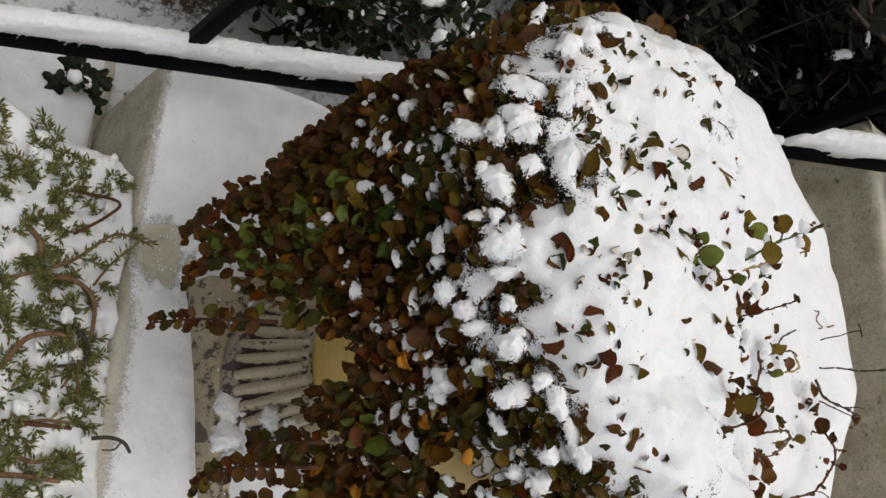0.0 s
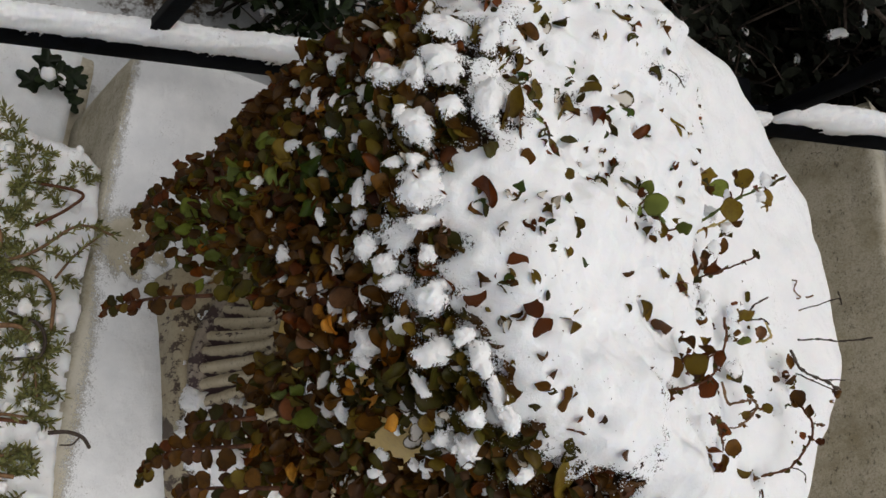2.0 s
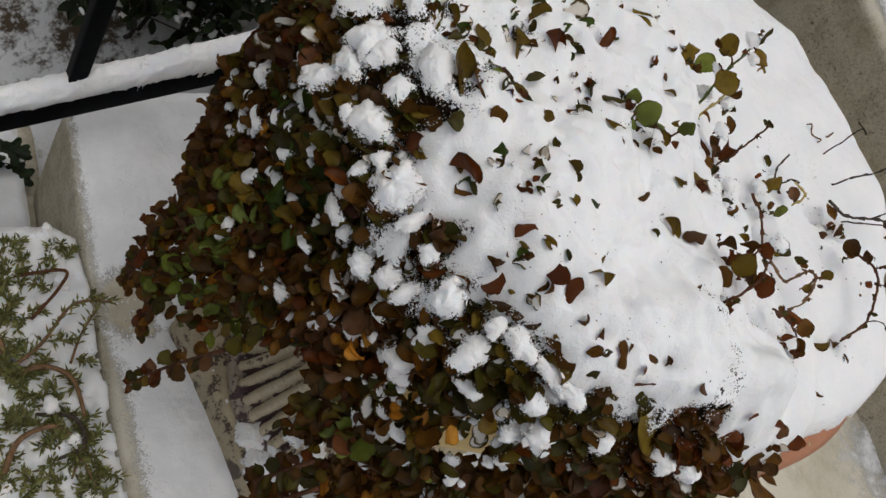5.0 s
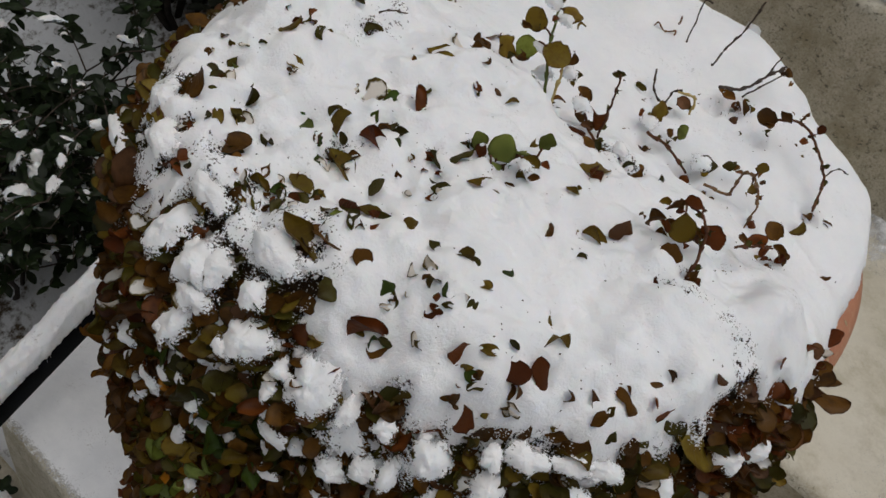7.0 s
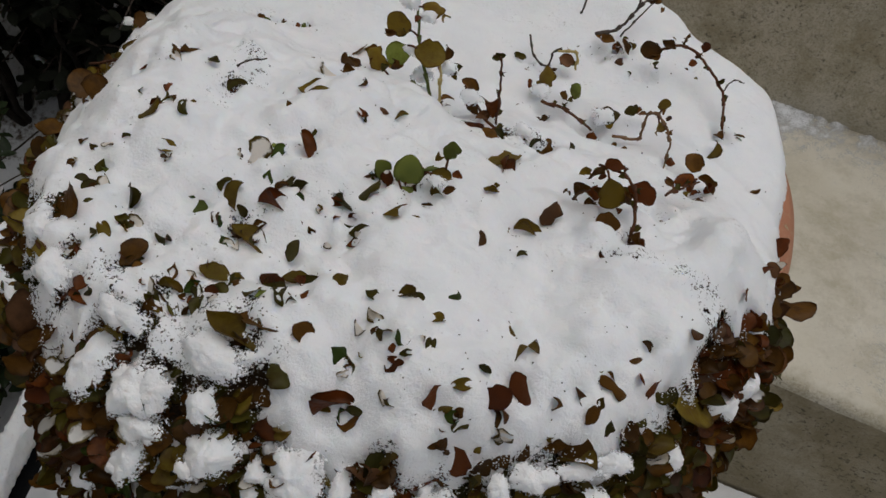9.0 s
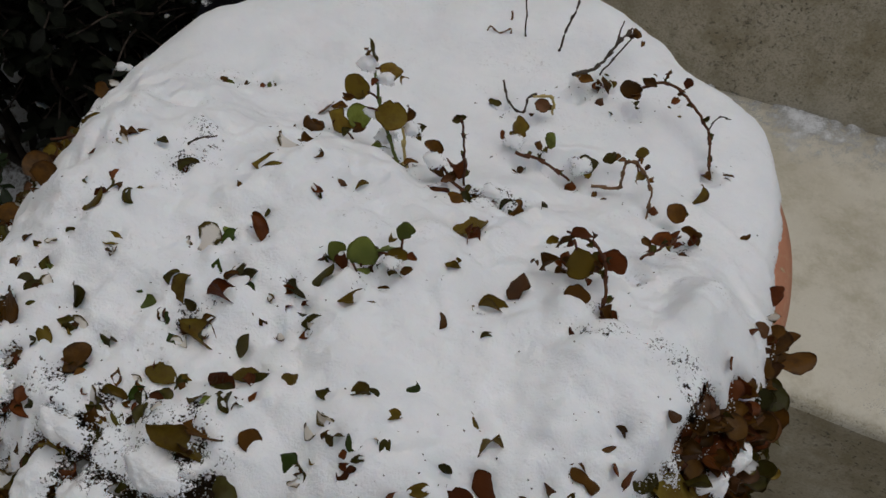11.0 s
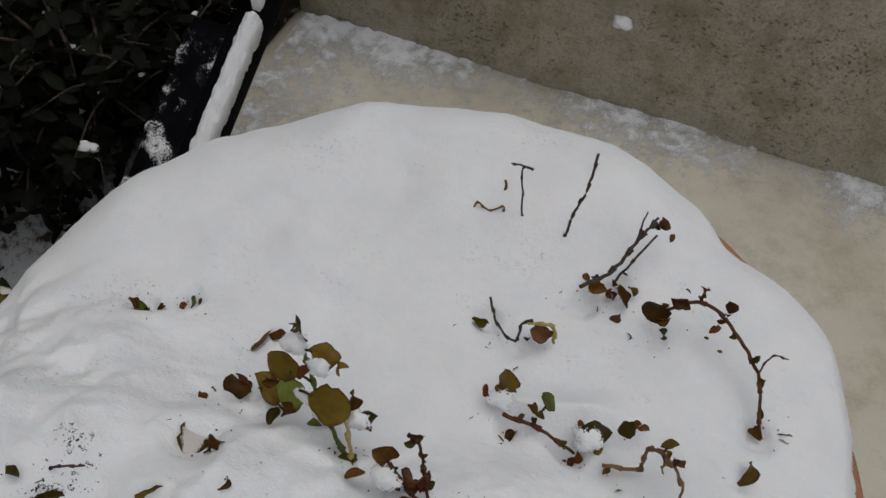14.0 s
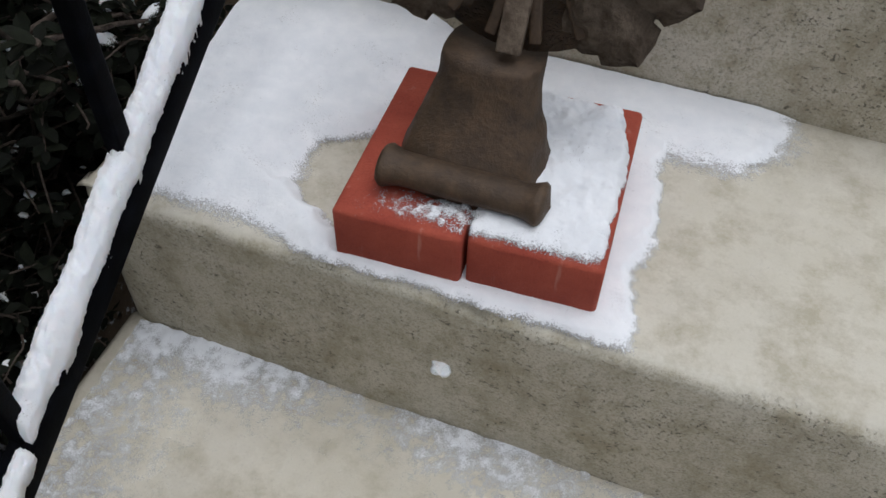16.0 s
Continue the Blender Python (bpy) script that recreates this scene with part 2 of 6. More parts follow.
SNOW = make_snow("snow", (0.81, 0.83, 0.865), (0.87, 0.885, 0.91))
SNOW_LOOSE = make_snow("loose_fresh_snow", (0.84, 0.855, 0.88), (0.89, 0.90, 0.915), 0.0, 0.0)
SNOW_CRUMBLY = make_snow("crumbly_snow", (0.82, 0.84, 0.87), (0.88, 0.893, 0.915), 0.0, 0.7, True)
# Darker copy of the snow, with the shade of urn and stairs painted in.
SNOW_SHADED = make_snow("shaded_snow", (0.62, 0.64, 0.67), (0.73, 0.75, 0.78))
SNOW_MELT = make_snow("melting_snow", (0.76, 0.78, 0.81), (0.84, 0.85, 0.87), 0.006)
SNOW_FILM = make_snow("thin_snow_film", (0.76, 0.78, 0.81), (0.85, 0.865, 0.89), 0.0042)
SNOW_VEIL = make_snow("soft_snow_veil", (0.70, 0.72, 0.75), (0.80, 0.82, 0.85), 0.0050, 1.0, False, 0.9)
CONCRETE = make_concrete("weathered_concrete", 0.0)
CONCRETE_DUSTED = make_concrete("dusted_concrete", 0.20)
# For step 4, whose riser is dirty and has its shade painted in.
CONCRETE_GRIMY_SHADED = make_concrete("grimy_shaded_concrete", 0.18, grime_shade=0.8)
CONCRETE_EDGE = make_concrete("worn_concrete_edge", 0.15, (0.49, 0.46, 0.375), (0.60, 0.57, 0.49))
IRON, RUST, BRICK, GROUND = make_iron(), make_rust(), make_brick(), make_ground()
RUST_PALE = make_pale_rust()
LEAF = {
    "b": make_leaf("brown_leaf", (0.0836, 0.0389, 0.0060), (0.1313, 0.0603, 0.0092), (0.0408, 0.0194, 0.0049)),
    "r": make_leaf("red_brown_leaf", (0.0909, 0.0231, 0.0054), (0.1347, 0.0423, 0.0085), (0.0447, 0.0139, 0.0038)),
    "o": make_leaf("olive_leaf", (0.1123, 0.0864, 0.0112), (0.1728, 0.1210, 0.0156), (0.0864, 0.0449, 0.0086)),
    "g": make_leaf("green_leaf", (0.1092, 0.1472, 0.0207), (0.2012, 0.2587, 0.0633), (0.0747, 0.0862, 0.0138)),
    "d": make_leaf("dark_green_leaf", (0.0405, 0.0405, 0.0065), (0.0698, 0.0630, 0.0096), (0.0405, 0.0248, 0.0056)),
    "y": make_leaf("amber_leaf", (0.42, 0.17, 0.014), (0.50, 0.28, 0.045), (0.26, 0.09, 0.012)),
    "w": make_leaf("frosted_leaf", (0.0900, 0.0720, 0.0144), (0.1320, 0.0960, 0.0192), (0.0600, 0.0360, 0.0096), 0.6, 0.95),
    "k": make_leaf("deep_green_plant_leaf", (0.0281, 0.0510, 0.0076), (0.0510, 0.0790, 0.0127), (0.0229, 0.0331, 0.0064)),
    "m": make_leaf("dull_rose_leaf", (0.0850, 0.0400, 0.0170), (0.1300, 0.0640, 0.0300), (0.0500, 0.0240, 0.0100)),
}
TONES = "brogdymwk"
STEM_RED = make_bark("red_stem", (0.055, 0.022, 0.012), (0.13, 0.055, 0.026))
STEM_DARK = make_bark("dark_twig", (0.035, 0.026, 0.022), (0.09, 0.07, 0.055))
STEM_GREEN = make_bark("green_stem", (0.09, 0.12, 0.03), (0.14, 0.16, 0.05))
STEM_STRAW = make_bark("straw_stem", (0.36, 0.27, 0.10), (0.50, 0.40, 0.17))
# Dark colour for withered litter and for the painted shade inside the plant.
THATCH_AND_SHADE = make_bark("dark_thatch_and_shade", (0.020, 0.012, 0.006), (0.060, 0.036, 0.016), 180)
SHRUB_LEAF = make_leaf("evergreen_leaf", (0.010, 0.020, 0.008), (0.020, 0.034, 0.012), (0.008, 0.010, 0.006), 0.5)
# Near-black copy of the evergreen leaf; the shrubs' inner shade is in its colour.
SHADED_LEAF = make_leaf("shaded_evergreen_leaf", (0.006, 0.009, 0.005), (0.012, 0.015, 0.008), (0.006, 0.006, 0.004), 0.8)
NEEDLE = make_leaf("needle_green", (0.12, 0.14, 0.045), (0.20, 0.21, 0.085), (0.14, 0.115, 0.045), 0.5)
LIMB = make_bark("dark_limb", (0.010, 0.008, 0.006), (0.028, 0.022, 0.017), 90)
WOOD = make_bark("woody_stem", (0.10, 0.055, 0.028), (0.24, 0.14, 0.075))
POT_BAND = make_pot("stained_band_paint", (0.30, 0.25, 0.20), (0.40, 0.34, 0.28), (0.075, 0.048, 0.050), 0.62)
POT_YELLOW = make_pot("yellow_paint", (0.50, 0.33, 0.070), (0.60, 0.43, 0.12), (0.28, 0.18, 0.08), 0.1)
POT_FLUTE = make_pot("flaking_cream_paint", (0.46, 0.39, 0.27), (0.56, 0.49, 0.36), (0.062, 0.034, 0.034), 0.35)
# Worn cream, darkened to hold the shadow on the plinth's front.
POT_PLINTH = make_pot("worn_shaded_cream_paint", (0.36, 0.30, 0.20), (0.46, 0.40, 0.28), (0.09, 0.062, 0.045), 0.5)
POT_RIM = make_pot("terracotta_rim", (0.36, 0.145, 0.080), (0.42, 0.19, 0.11), (0.46, 0.36, 0.22), 0.3)


# ---------------------------------------------------------------- mesh helpers
def fbm(x, y, z=0.0, octaves=4):
    v, a, f = 0.0, 1.0, 1.0
    for _ in range(octaves):
        v += a * noise.noise((x * f, y * f, z * f))
        a, f = a * 0.5, f * 2.03
    return v


def smooth(a, b, v):
    u = min(1.0, max(0.0, (v - a) / (b - a)))
    return u * u * (3 - 2 * u)


def mesh_of(bm, name, mats, flat=False):
    me = bpy.data.meshes.new(name)
    bmesh.ops.recalc_face_normals(bm, faces=bm.faces)
    bm.to_mesh(me)
    bm.free()
    for m in mats if isinstance(mats, (list, tuple)) else [mats]:
        me.materials.append(m)
    if not flat:
        me.polygons.foreach_set("use_smooth", [True] * len(me.polygons))
    return me


def part(name, bm, material, parent=None, label="", flat=False):
    ob = new(name, mesh_of(bm, name, material, flat))
    if parent is not None:
        ob.parent = parent
        ob.matrix_parent_inverse = parent.matrix_basis.inverted()
    if label:
        ob["label"] = label
    return ob


def thing(name, at, label, category, group="", kind=""):
    ob = new(name)
    ob.empty_display_size = 0.05
    ob.matrix_basis = Matrix.Translation(at)
    return tagged(ob, label, category, group, kind)


class Soup:
    """Vertices and faces gathered for one joined mesh."""

    def __init__(self):
        self.v, self.f, self.m, self.rim, self.kept = [], [], [], {}, "rim"

    def add(self, verts, faces, slot=0, rim=None):
        k = len(self.v)
        if rim:
            self.rim.update((k + i, r) for i, r in enumerate(rim))
        self.v.extend(verts)
        self.f.extend([tuple(k + i for i in f) for f in faces])
        self.m.extend([slot] * len(faces))

    def mesh(self, name, mats, flat=False):
        me = bpy.data.meshes.new(name)
        me.from_pydata([tuple(p) for p in self.v], [], self.f)
        for m in mats:
            me.materials.append(m)
        me.polygons.foreach_set("material_index", self.m)
        me.polygons.foreach_set("use_smooth", [not flat] * len(self.f))
        if self.rim:
            me.attributes.new(self.kept, "FLOAT", "POINT").data.foreach_set("value", [self.rim.get(i, 0.0) for i in range(len(self.v))])
        me.update()
        return me

    def part(self, name, mats, parent=None, label="", kind=""):
        ob = new(name, self.mesh(name, mats))
        if parent is not None:
            ob.parent = parent
            ob.matrix_parent_inverse = parent.matrix_basis.inverted()
        return tagged(ob, label, "", "", kind)


def tube_data(points, r0, r1, sides=6):
    """Verts and faces of a tapering tube along points, closed at both ends."""
    pts = [Vector(p) for p in points]
    verts, faces = [], []
    up = Vector((0.13, 0.21, 0.97))
    for i, p in enumerate(pts):
        d = (pts[min(i + 1, len(pts) - 1)] - pts[max(i - 1, 0)]).normalized()
        a = d.cross(up)
        a = a.normalized() if a.length > 1e-4 else Vector((1, 0, 0))
        b = d.cross(a)
        r = r0 + (r1 - r0) * i / (len(pts) - 1)
        for k in range(sides):
            w = 2 * math.pi * k / sides
            verts.append(p + a * r * math.cos(w) + b * r * math.sin(w))
        if i:
            for k in range(sides):
                q, s = (i - 1) * sides, i * sides
                faces.append((q + k, q + (k + 1) % sides, s + (k + 1) % sides, s + k))
    faces.append(tuple(range(sides - 1, -1, -1)))
    faces.append(tuple(range(len(verts) - sides, len(verts))))
    return verts, faces


def curve_points(pts, n=12):
    """A smooth run of points through pts."""
    p = [Vector(q) for q in pts]
    p = [2 * p[0] - p[1], *p, 2 * p[-1] - p[-2]]
    out = []
    for i in range(1, len(p) - 2):
        for k in range(n):
            t = k / n
            a, b, c, d = p[i - 1], p[i], p[i + 1], p[i + 2]
            out.append(0.5 * (2 * b + (c - a) * t + (2 * a - 5 * b + 4 * c - d) * t * t + (3 * b - a - 3 * c + d) * t ** 3))
    out.append(p[-2])
    return out


def leaf_data(shape, seed=0, rows=12, cols=7):
    """A rounded leaf that is 1 long along its midrib, starts along +y and has its face up. shape: width, cup and curl in radians, point, wave, twist."""
    width, cup, curl, point, wave, twist = shape
    verts, faces = [], []
    y = z = last = 0.0
    for i in range(rows):
        v = 0.5 - 0.5 * math.cos(math.pi * i / (rows - 1))
        bend = curl * (v - 0.25) * abs(v - 0.25) * 1.6
        y, z, last = y + (v - last) * math.cos(bend), z + (v - last) * math.sin(bend), v
        w = 0.5 * width * max(0.0, math.sin(math.pi * v ** (1.14 - 0.2 * point))) ** (0.56 + 0.14 * point)
        w = max(w, 0.035 if v < 0.5 else 0.004)
        roll = twist * (v - 0.4)
        for j in range(cols):
            u = 2 * j / (cols - 1) - 1
            rim = 1 + (0.20 + 0.28 * wave) * noise.noise((v * 4.2 + seed * 5.7, u * 1.4, seed * 1.3))
            a = cup * u * (1 + 0.35 * noise.noise((seed * 3.1, v * 2.0, 1.0 if u > 0 else 5.0)))
            x, lift = w * rim * (math.sin(a) / a if abs(a) > 1e-3 else 1.0) * u, w * (1 - math.cos(a)) * (1 if cup > 0 else -1)
            lift += wave * 0.06 * u * u * math.sin(6.5 * v + 2.3 * u + seed * 1.9) - 0.018 * (1 - abs(u))
            x, lift = x * math.cos(roll) - lift * math.sin(roll), x * math.sin(roll) + lift * math.cos(roll)
            verts.append(Vector((x, y - lift * math.sin(bend), z + lift * math.cos(bend))))
    for i in range(rows - 1):
        for j in range(cols - 1):
            a = i * cols + j
            faces.append((a, a + 1, a + cols + 1, a + cols))
    return verts, faces


RIM = [max(abs(2 * j / 6 - 1) ** 2.2, abs(math.cos(math.pi * i / 11)) ** 6) for i in range(12) for j in range(7)]
SHAPES = [leaf_data(s, n_) for n_, s in enumerate(((0.90, 0.35, -0.3, 0.0, 0.5, 0.2), (0.84, 0.6, -0.9, 0.1, 0.8, -0.4), (0.90, -0.6, 0.5, 0.0, 0.9, 0.3), (0.70, 1.1, -1.2, 0.3, 1.0, 0.8), (0.84, 0.7, 0.9, 0.1, 1.2, -0.7),
                                                   (0.78, -0.8, -0.8, 0.15, 1.0, 0.6), (0.92, 0.3, 0.3, 0.0, 1.0, -0.3), (0.66, 1.2, 0.8, 0.2, 1.2, 0.9), (0.76, 1.5, -1.6, 0.2, 1.5, -1.0), (0.68, -1.3, 1.5, 0.4, 1.6, 1.2)))]
FLAT_SHAPES, CURLED_SHAPES = (0, 1, 2, 5, 6), (3, 7, 8, 9)


def aim(at, way, face, size):
    """The pose of a leaf at a point, growing along way, with its face turned to face."""
    y = Vector(way).normalized()
    x = y.cross(Vector(face))
    x = x.normalized() if x.length > 1e-4 else Vector((1, 0, 0))
    z = x.cross(y)
    m = Matrix((x, y, z)).transposed().to_4x4()
    return Matrix.Translation(at) @ m @ Matrix.Diagonal((size, size, size, 1))


def blob_data(at, rad, seed, lumps=0.35, flat=0.75):
    """A lump of settled snow."""
    bm = bmesh.new()
    bmesh.ops.create_icosphere(bm, subdivisions=3, radius=1.0)
    verts = []
    for v in bm.verts:
        c = v.co
        k = 1 + lumps * fbm(c.x * 1.3 + seed, c.y * 1.3, c.z * 1.3, 3) + 0.10 * noise.noise((c.x * 7 + seed, c.y * 7, c.z * 7))
        verts.append(Vector(at) + Vector((c.x * k * rad, c.y * k * rad, c.z * k * rad * flat)))
    faces = [tuple(v.index for v in f.verts) for f in bm.faces]
    bm.free()
    return verts, faces


def height_sheet(name, x0, x1, y0, y1, step, height, skirt, material, base=None, body=None):
    """A sheet over a stretch of the plan from height(x, y), which gives None where there is none; its rim is drawn down by skirt(x, y) metres. Over a level base it keeps its depth as an attribute and never dips below; else body(x, y) gives that attribute."""
    nx, ny = int((x1 - x0) / step) + 1, int((y1 - y0) / step) + 1
    index, verts, faces = {}, [], []
    for j in range(ny):
        for i in range(nx):
            x, y = x0 + i * step, y0 + j * step
            z = height(x, y)
            if z is not None:
                index[i, j] = len(verts)
                verts.append((x, y, z))
    edges = {}
    for j in range(ny - 1):
        for i in range(nx - 1):
            q = [(i, j), (i + 1, j), (i + 1, j + 1), (i, j + 1)]
            if all(k in index for k in q):
                f = [index[k] for k in q]
                faces.append(tuple(f))
                for a, b in zip(f, f[1:] + f[:1]):
                    edges[(a, b)] = True
    low = {}
    for a, b in list(edges):
        if (b, a) not in edges:
            for k in (a, b):
                if k not in low:
                    low[k] = len(verts)
                    x, y, z = verts[k]
                    verts.append((x, y, z - skirt(x, y)))
            faces.append((b, a, low[a], low[b]))
    me = bpy.data.meshes.new(name)
    depth = [z - base for x, y, z in verts] if base is not None else []
    me.from_pydata([(x, y, max(z, base + 0.0004)) for x, y, z in verts] if base is not None else verts, [], faces)
    me.materials.append(material)
    me.polygons.foreach_set("use_smooth", [True] * len(faces))
    if base is not None:
        me.attributes.new("depth", "FLOAT", "POINT").data.foreach_set("value", depth)
    elif body is not None:
        me.attributes.new("depth", "FLOAT", "POINT").data.foreach_set("value", [body(x, y) for x, y, z in verts])
    me.update()
    return new(name, me)


def box_bm(x0, x1, y0, y1, z0, z1, bevel=0.0, seg=2, cuts=0):
    bm = bmesh.new()
    bmesh.ops.create_cube(bm, size=1.0)
    for v in bm.verts:
        v.co = Vector((x0 if v.co.x < 0 else x1, y0 if v.co.y < 0 else y1, z0 if v.co.z < 0 else z1))
    if bevel:
        bmesh.ops.bevel(bm, geom=bm.edges[:], offset=bevel, segments=seg, affect="EDGES", profile=0.5)
    return bm


# ---------------------------------------------------------------- ground and stairs
def ground_z(x, y):
    bank = max(-0.75, min(0.9, -0.25 + 0.50 * (y - 0.1)))
    return bank + 0.02 * fbm(x * 3, y * 3, 0.4, 3) * min(1, abs(x) + 0.3)


def build_ground():
    n = 90
    def run(c, i):
        u = 2 * i / n - 1
        return c + math.copysign(1.6 * abs(u) + 160 * abs(u) ** 7, u)
    verts = [(run(-0.4, i), run(0.5, j), ground_z(run(-0.4, i), run(0.5, j)) - 0.03) for j in range(n + 1) for i in range(n + 1)]
    faces = [(j * (n + 1) + i, j * (n + 1) + i + 1, (j + 1) * (n + 1) + i + 1, (j + 1) * (n + 1) + i) for j in range(n) for i in range(n)]
    s = Soup()
    s.add(verts, faces)
    tagged(s.part("ground", [GROUND]), "snow-covered garden soil sloping beside concrete stairs", "ground", "", "structure")


build_ground()

def build_shade_wall():
    # Added, out of view: holds back sky light from the ground left of the rail.
    bm = box_bm(-1.85, -1.62, -3.0, 4.5, -1.2, 1.9, 0.02)
    tagged(part("garden_wall", bm, CONCRETE), "plain unseen wall added behind the shrubs to block sky light", "wall", "", "structure")


build_shade_wall()

LEFT_END, RIGHT_END = -0.512, 1.10


def step_block(name, front, back, top, bottom, material, label, seed, left):
    """One cast step: a rounded, slightly chipped nosing and a rounded end, as a profile drawn along the flight's width."""
    prof = [(back, bottom), (back, top)]
    r = 0.012
    for k in range(6):
        a = math.pi / 2 * k / 5
        prof.append((front + r - r * math.sin(a), top - r + r * math.cos(a)))
    prof += [(front, top - 0.06), (front, bottom)]
    mid = 14
    prof = [prof[0]] + [(back + (prof[2][0] - back) * k / mid, top) for k in range(mid)] + prof[2:]
    ease = (0.0, 0.004, 0.010, 0.018, 0.030)
    xs = [left + e for e in ease] + [left + 0.042 + (RIGHT_END - left - 0.042) * (k / 125) for k in range(126)]
    bm = bmesh.new()
    rings = []
    for n_, x in enumerate(xs):
        close = 0.030 * (1 - math.sqrt(1 - max(0.0, 1 - (x - left) / 0.030) ** 2)) * 0.75
        ring = []
        for k, (y, z) in enumerate(prof):
            wob = fbm(x * 9 + seed, y * 9, z * 9, 4) * 0.0022
            chip = 0.0
            if mid < k < mid + 7:
                chip = max(0.0, fbm(x * 38 + seed, k * 0.2, 3.1, 3) - 0.25) * 0.008
            yy, zz = y + (wob if k > mid else 0) + chip * 0.7, z + (wob * 0.5 if k <= mid else 0) - chip
            if k > 0:
                zz -= close * (0.6 if k <= mid else 0.3)
                yy += close * (1.0 if k > mid + 2 else 0)
            ring.append(bm.verts.new((x - (close * 0.3), yy, zz)))
        rings.append(ring)
    for a, b in zip(rings, rings[1:]):
        for k in range(len(prof) - 1):
            f = bm.faces.new((a[k], a[k + 1], b[k + 1], b[k]))
            f.material_index = 1 if mid < k < mid + 6 else 0
    bm.faces.new(rings[0])
    bm.faces.new(list(reversed(rings[-1])))
    tagged(part(name, bm, [material, CONCRETE_EDGE]), label, "step", "stair steps", "structure")


# front of the step, back, top
STEPS = [(-0.42, -0.09, -0.333), (-0.10, 0.26, -0.158), (0.250, 0.605, 0.017), (0.595, 0.927, 0.192), (0.917, 1.224, 0.366), (1.214, 1.53, 0.543), (1.52, 1.90, 0.718)]
for n_, (f_, b_, t_) in enumerate(STEPS):
    dust = n_ in (3, 4)
    step_block(f"step_{n_ + 1}", f_, b_, t_, t_ - 0.45, CONCRETE_GRIMY_SHADED if n_ == 3 else CONCRETE_DUSTED if dust else CONCRETE,
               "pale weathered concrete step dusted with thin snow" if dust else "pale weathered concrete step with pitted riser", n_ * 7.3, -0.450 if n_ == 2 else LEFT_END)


# ---------------------------------------------------------------- railing
RAIL_X = -0.408


def rail_z(y):
    return -0.061 + 0.583 * y


def build_railing():
    rail = thing("stair_railing", (RAIL_X, 0.4, rail_z(0.4)), "black painted iron stair railing with square balusters", "railing")
    slope = math.atan(0.583)
    def bar(name, y0, y1, up, w, h, off=0.0, lab=""):
        bm = box_bm(-w / 2, w / 2, 0, (y1 - y0) / math.cos(slope), -h / 2, h / 2, 0.0025)
        bm.transform(Matrix.Translation((RAIL_X + off, y0, rail_z(y0) + up)) @ Matrix.Rotation(slope, 4, "X"))
        part(name, bm, IRON, rail, lab)
    bar("bottom_rail", -0.55, 1.75, -0.005, 0.0195, 0.025)
    bar("handrail", -0.55, 1.75, 0.82, 0.045, 0.016)
    bar("splice_plate", 0.43, 0.712, -0.004, 0.032, 0.008, -0.026, "broad flat iron plate with clinging snow")
    for y in (-0.395, -0.235, 0.243, 0.722, 0.884, 1.20, 1.36):
        bm = box_bm(-0.0068, 0.0068, -0.0068, 0.0068, 0.0, 0.80, 0.002)
        bm.transform(Matrix.Translation((RAIL_X - 0.004, y, rail_z(y) + 0.004)))
        part("baluster", bm, IRON, rail)


build_railing()


def rail_snow(y0, y1, half, off, tall, seed):
    """Snow lying along the rail, rounded on top and ragged at its sides."""
    bm = bmesh.new()
    n, m = max(8, int((y1 - y0) / 0.0016)), 20
    rings = []
    for i in range(n + 1):
        y = y0 + (y1 - y0) * i / n
        end = min(1.0, min(i, n - i) / 4.0 + 0.55)
        h = tall * (1 + 0.16 * fbm(y * 19 + seed, 1.7, 0, 3)) * end
        ring = []
        for k in range(m):
            a = math.pi * k / (m - 1)
            w = half * (1 + 0.10 * fbm(y * 330, k * 0.9, seed + 3, 2) + 0.16 * fbm(y * 26 + seed, 4 * math.cos(a), 2.0, 3)) * (0.8 + 0.2 * end)
            z = h * math.sin(a) ** 0.7 + 0.0024 * fbm(y * 150, k * 0.8, seed, 2) + 0.0017 * fbm(y * 480, k * 1.7, seed, 2)
            ring.append(bm.verts.new((RAIL_X + off + w * math.cos(a), y, rail_z(y) + 0.0075 + z - (0.004 * abs(math.cos(a)) if k in (0, m - 1) else 0))))
        rings.append(ring)
    for a, b in zip(rings, rings[1:]):
        for k in range(m - 1):
            bm.faces.new((a[k], a[k + 1], b[k + 1], b[k]))
        bm.faces.new((a[m - 1], a[0], b[0], b[m - 1]))
    bm.faces.new(rings[0])
    bm.faces.new(list(reversed(rings[-1])))
    tagged(part("rail_snow", bm, SNOW), "soft ridge of snow lying along the iron rail", "snow", "snow on the rail")


for k in range(-4, 9):
    a, b = 0.243 + 0.1595 * k, 0.243 + 0.1595 * (k + 1)
    if k in (1, 2):
        rail_snow(a + 0.010, b - 0.009, 0.006, 0.007, 0.012, k * 3.1)
    else:
        rail_snow(a - 0.004, b + 0.006, 0.0106, -0.0015, 0.021, k * 3.1)


def plate_snow():
    def depth(u, v):
        n, f = fbm(u * 50, v * 50, 2.2, 3), fbm(u * 170, v * 170, 5.1, 2)
        return 0.0055 * (n + 0.10 + 0.35 * f) * smooth(0.0, 0.02, v) * smooth(0.0, 0.02, 0.31 - v)
    ob = height_sheet("plate_snow", -0.0155, 0.0155, 0.002, 0.315, 0.0012, depth, lambda x, y: 0.0, SNOW_MELT, 0.0)
    ob.matrix_basis = Matrix.Translation((RAIL_X - 0.026, 0.43, rail_z(0.43) + 0.0006)) @ Matrix.Rotation(math.atan(0.583), 4, "X")
    tagged(ob, "patches of snow clinging to the iron plate", "snow", "", "stuff")


plate_snow()


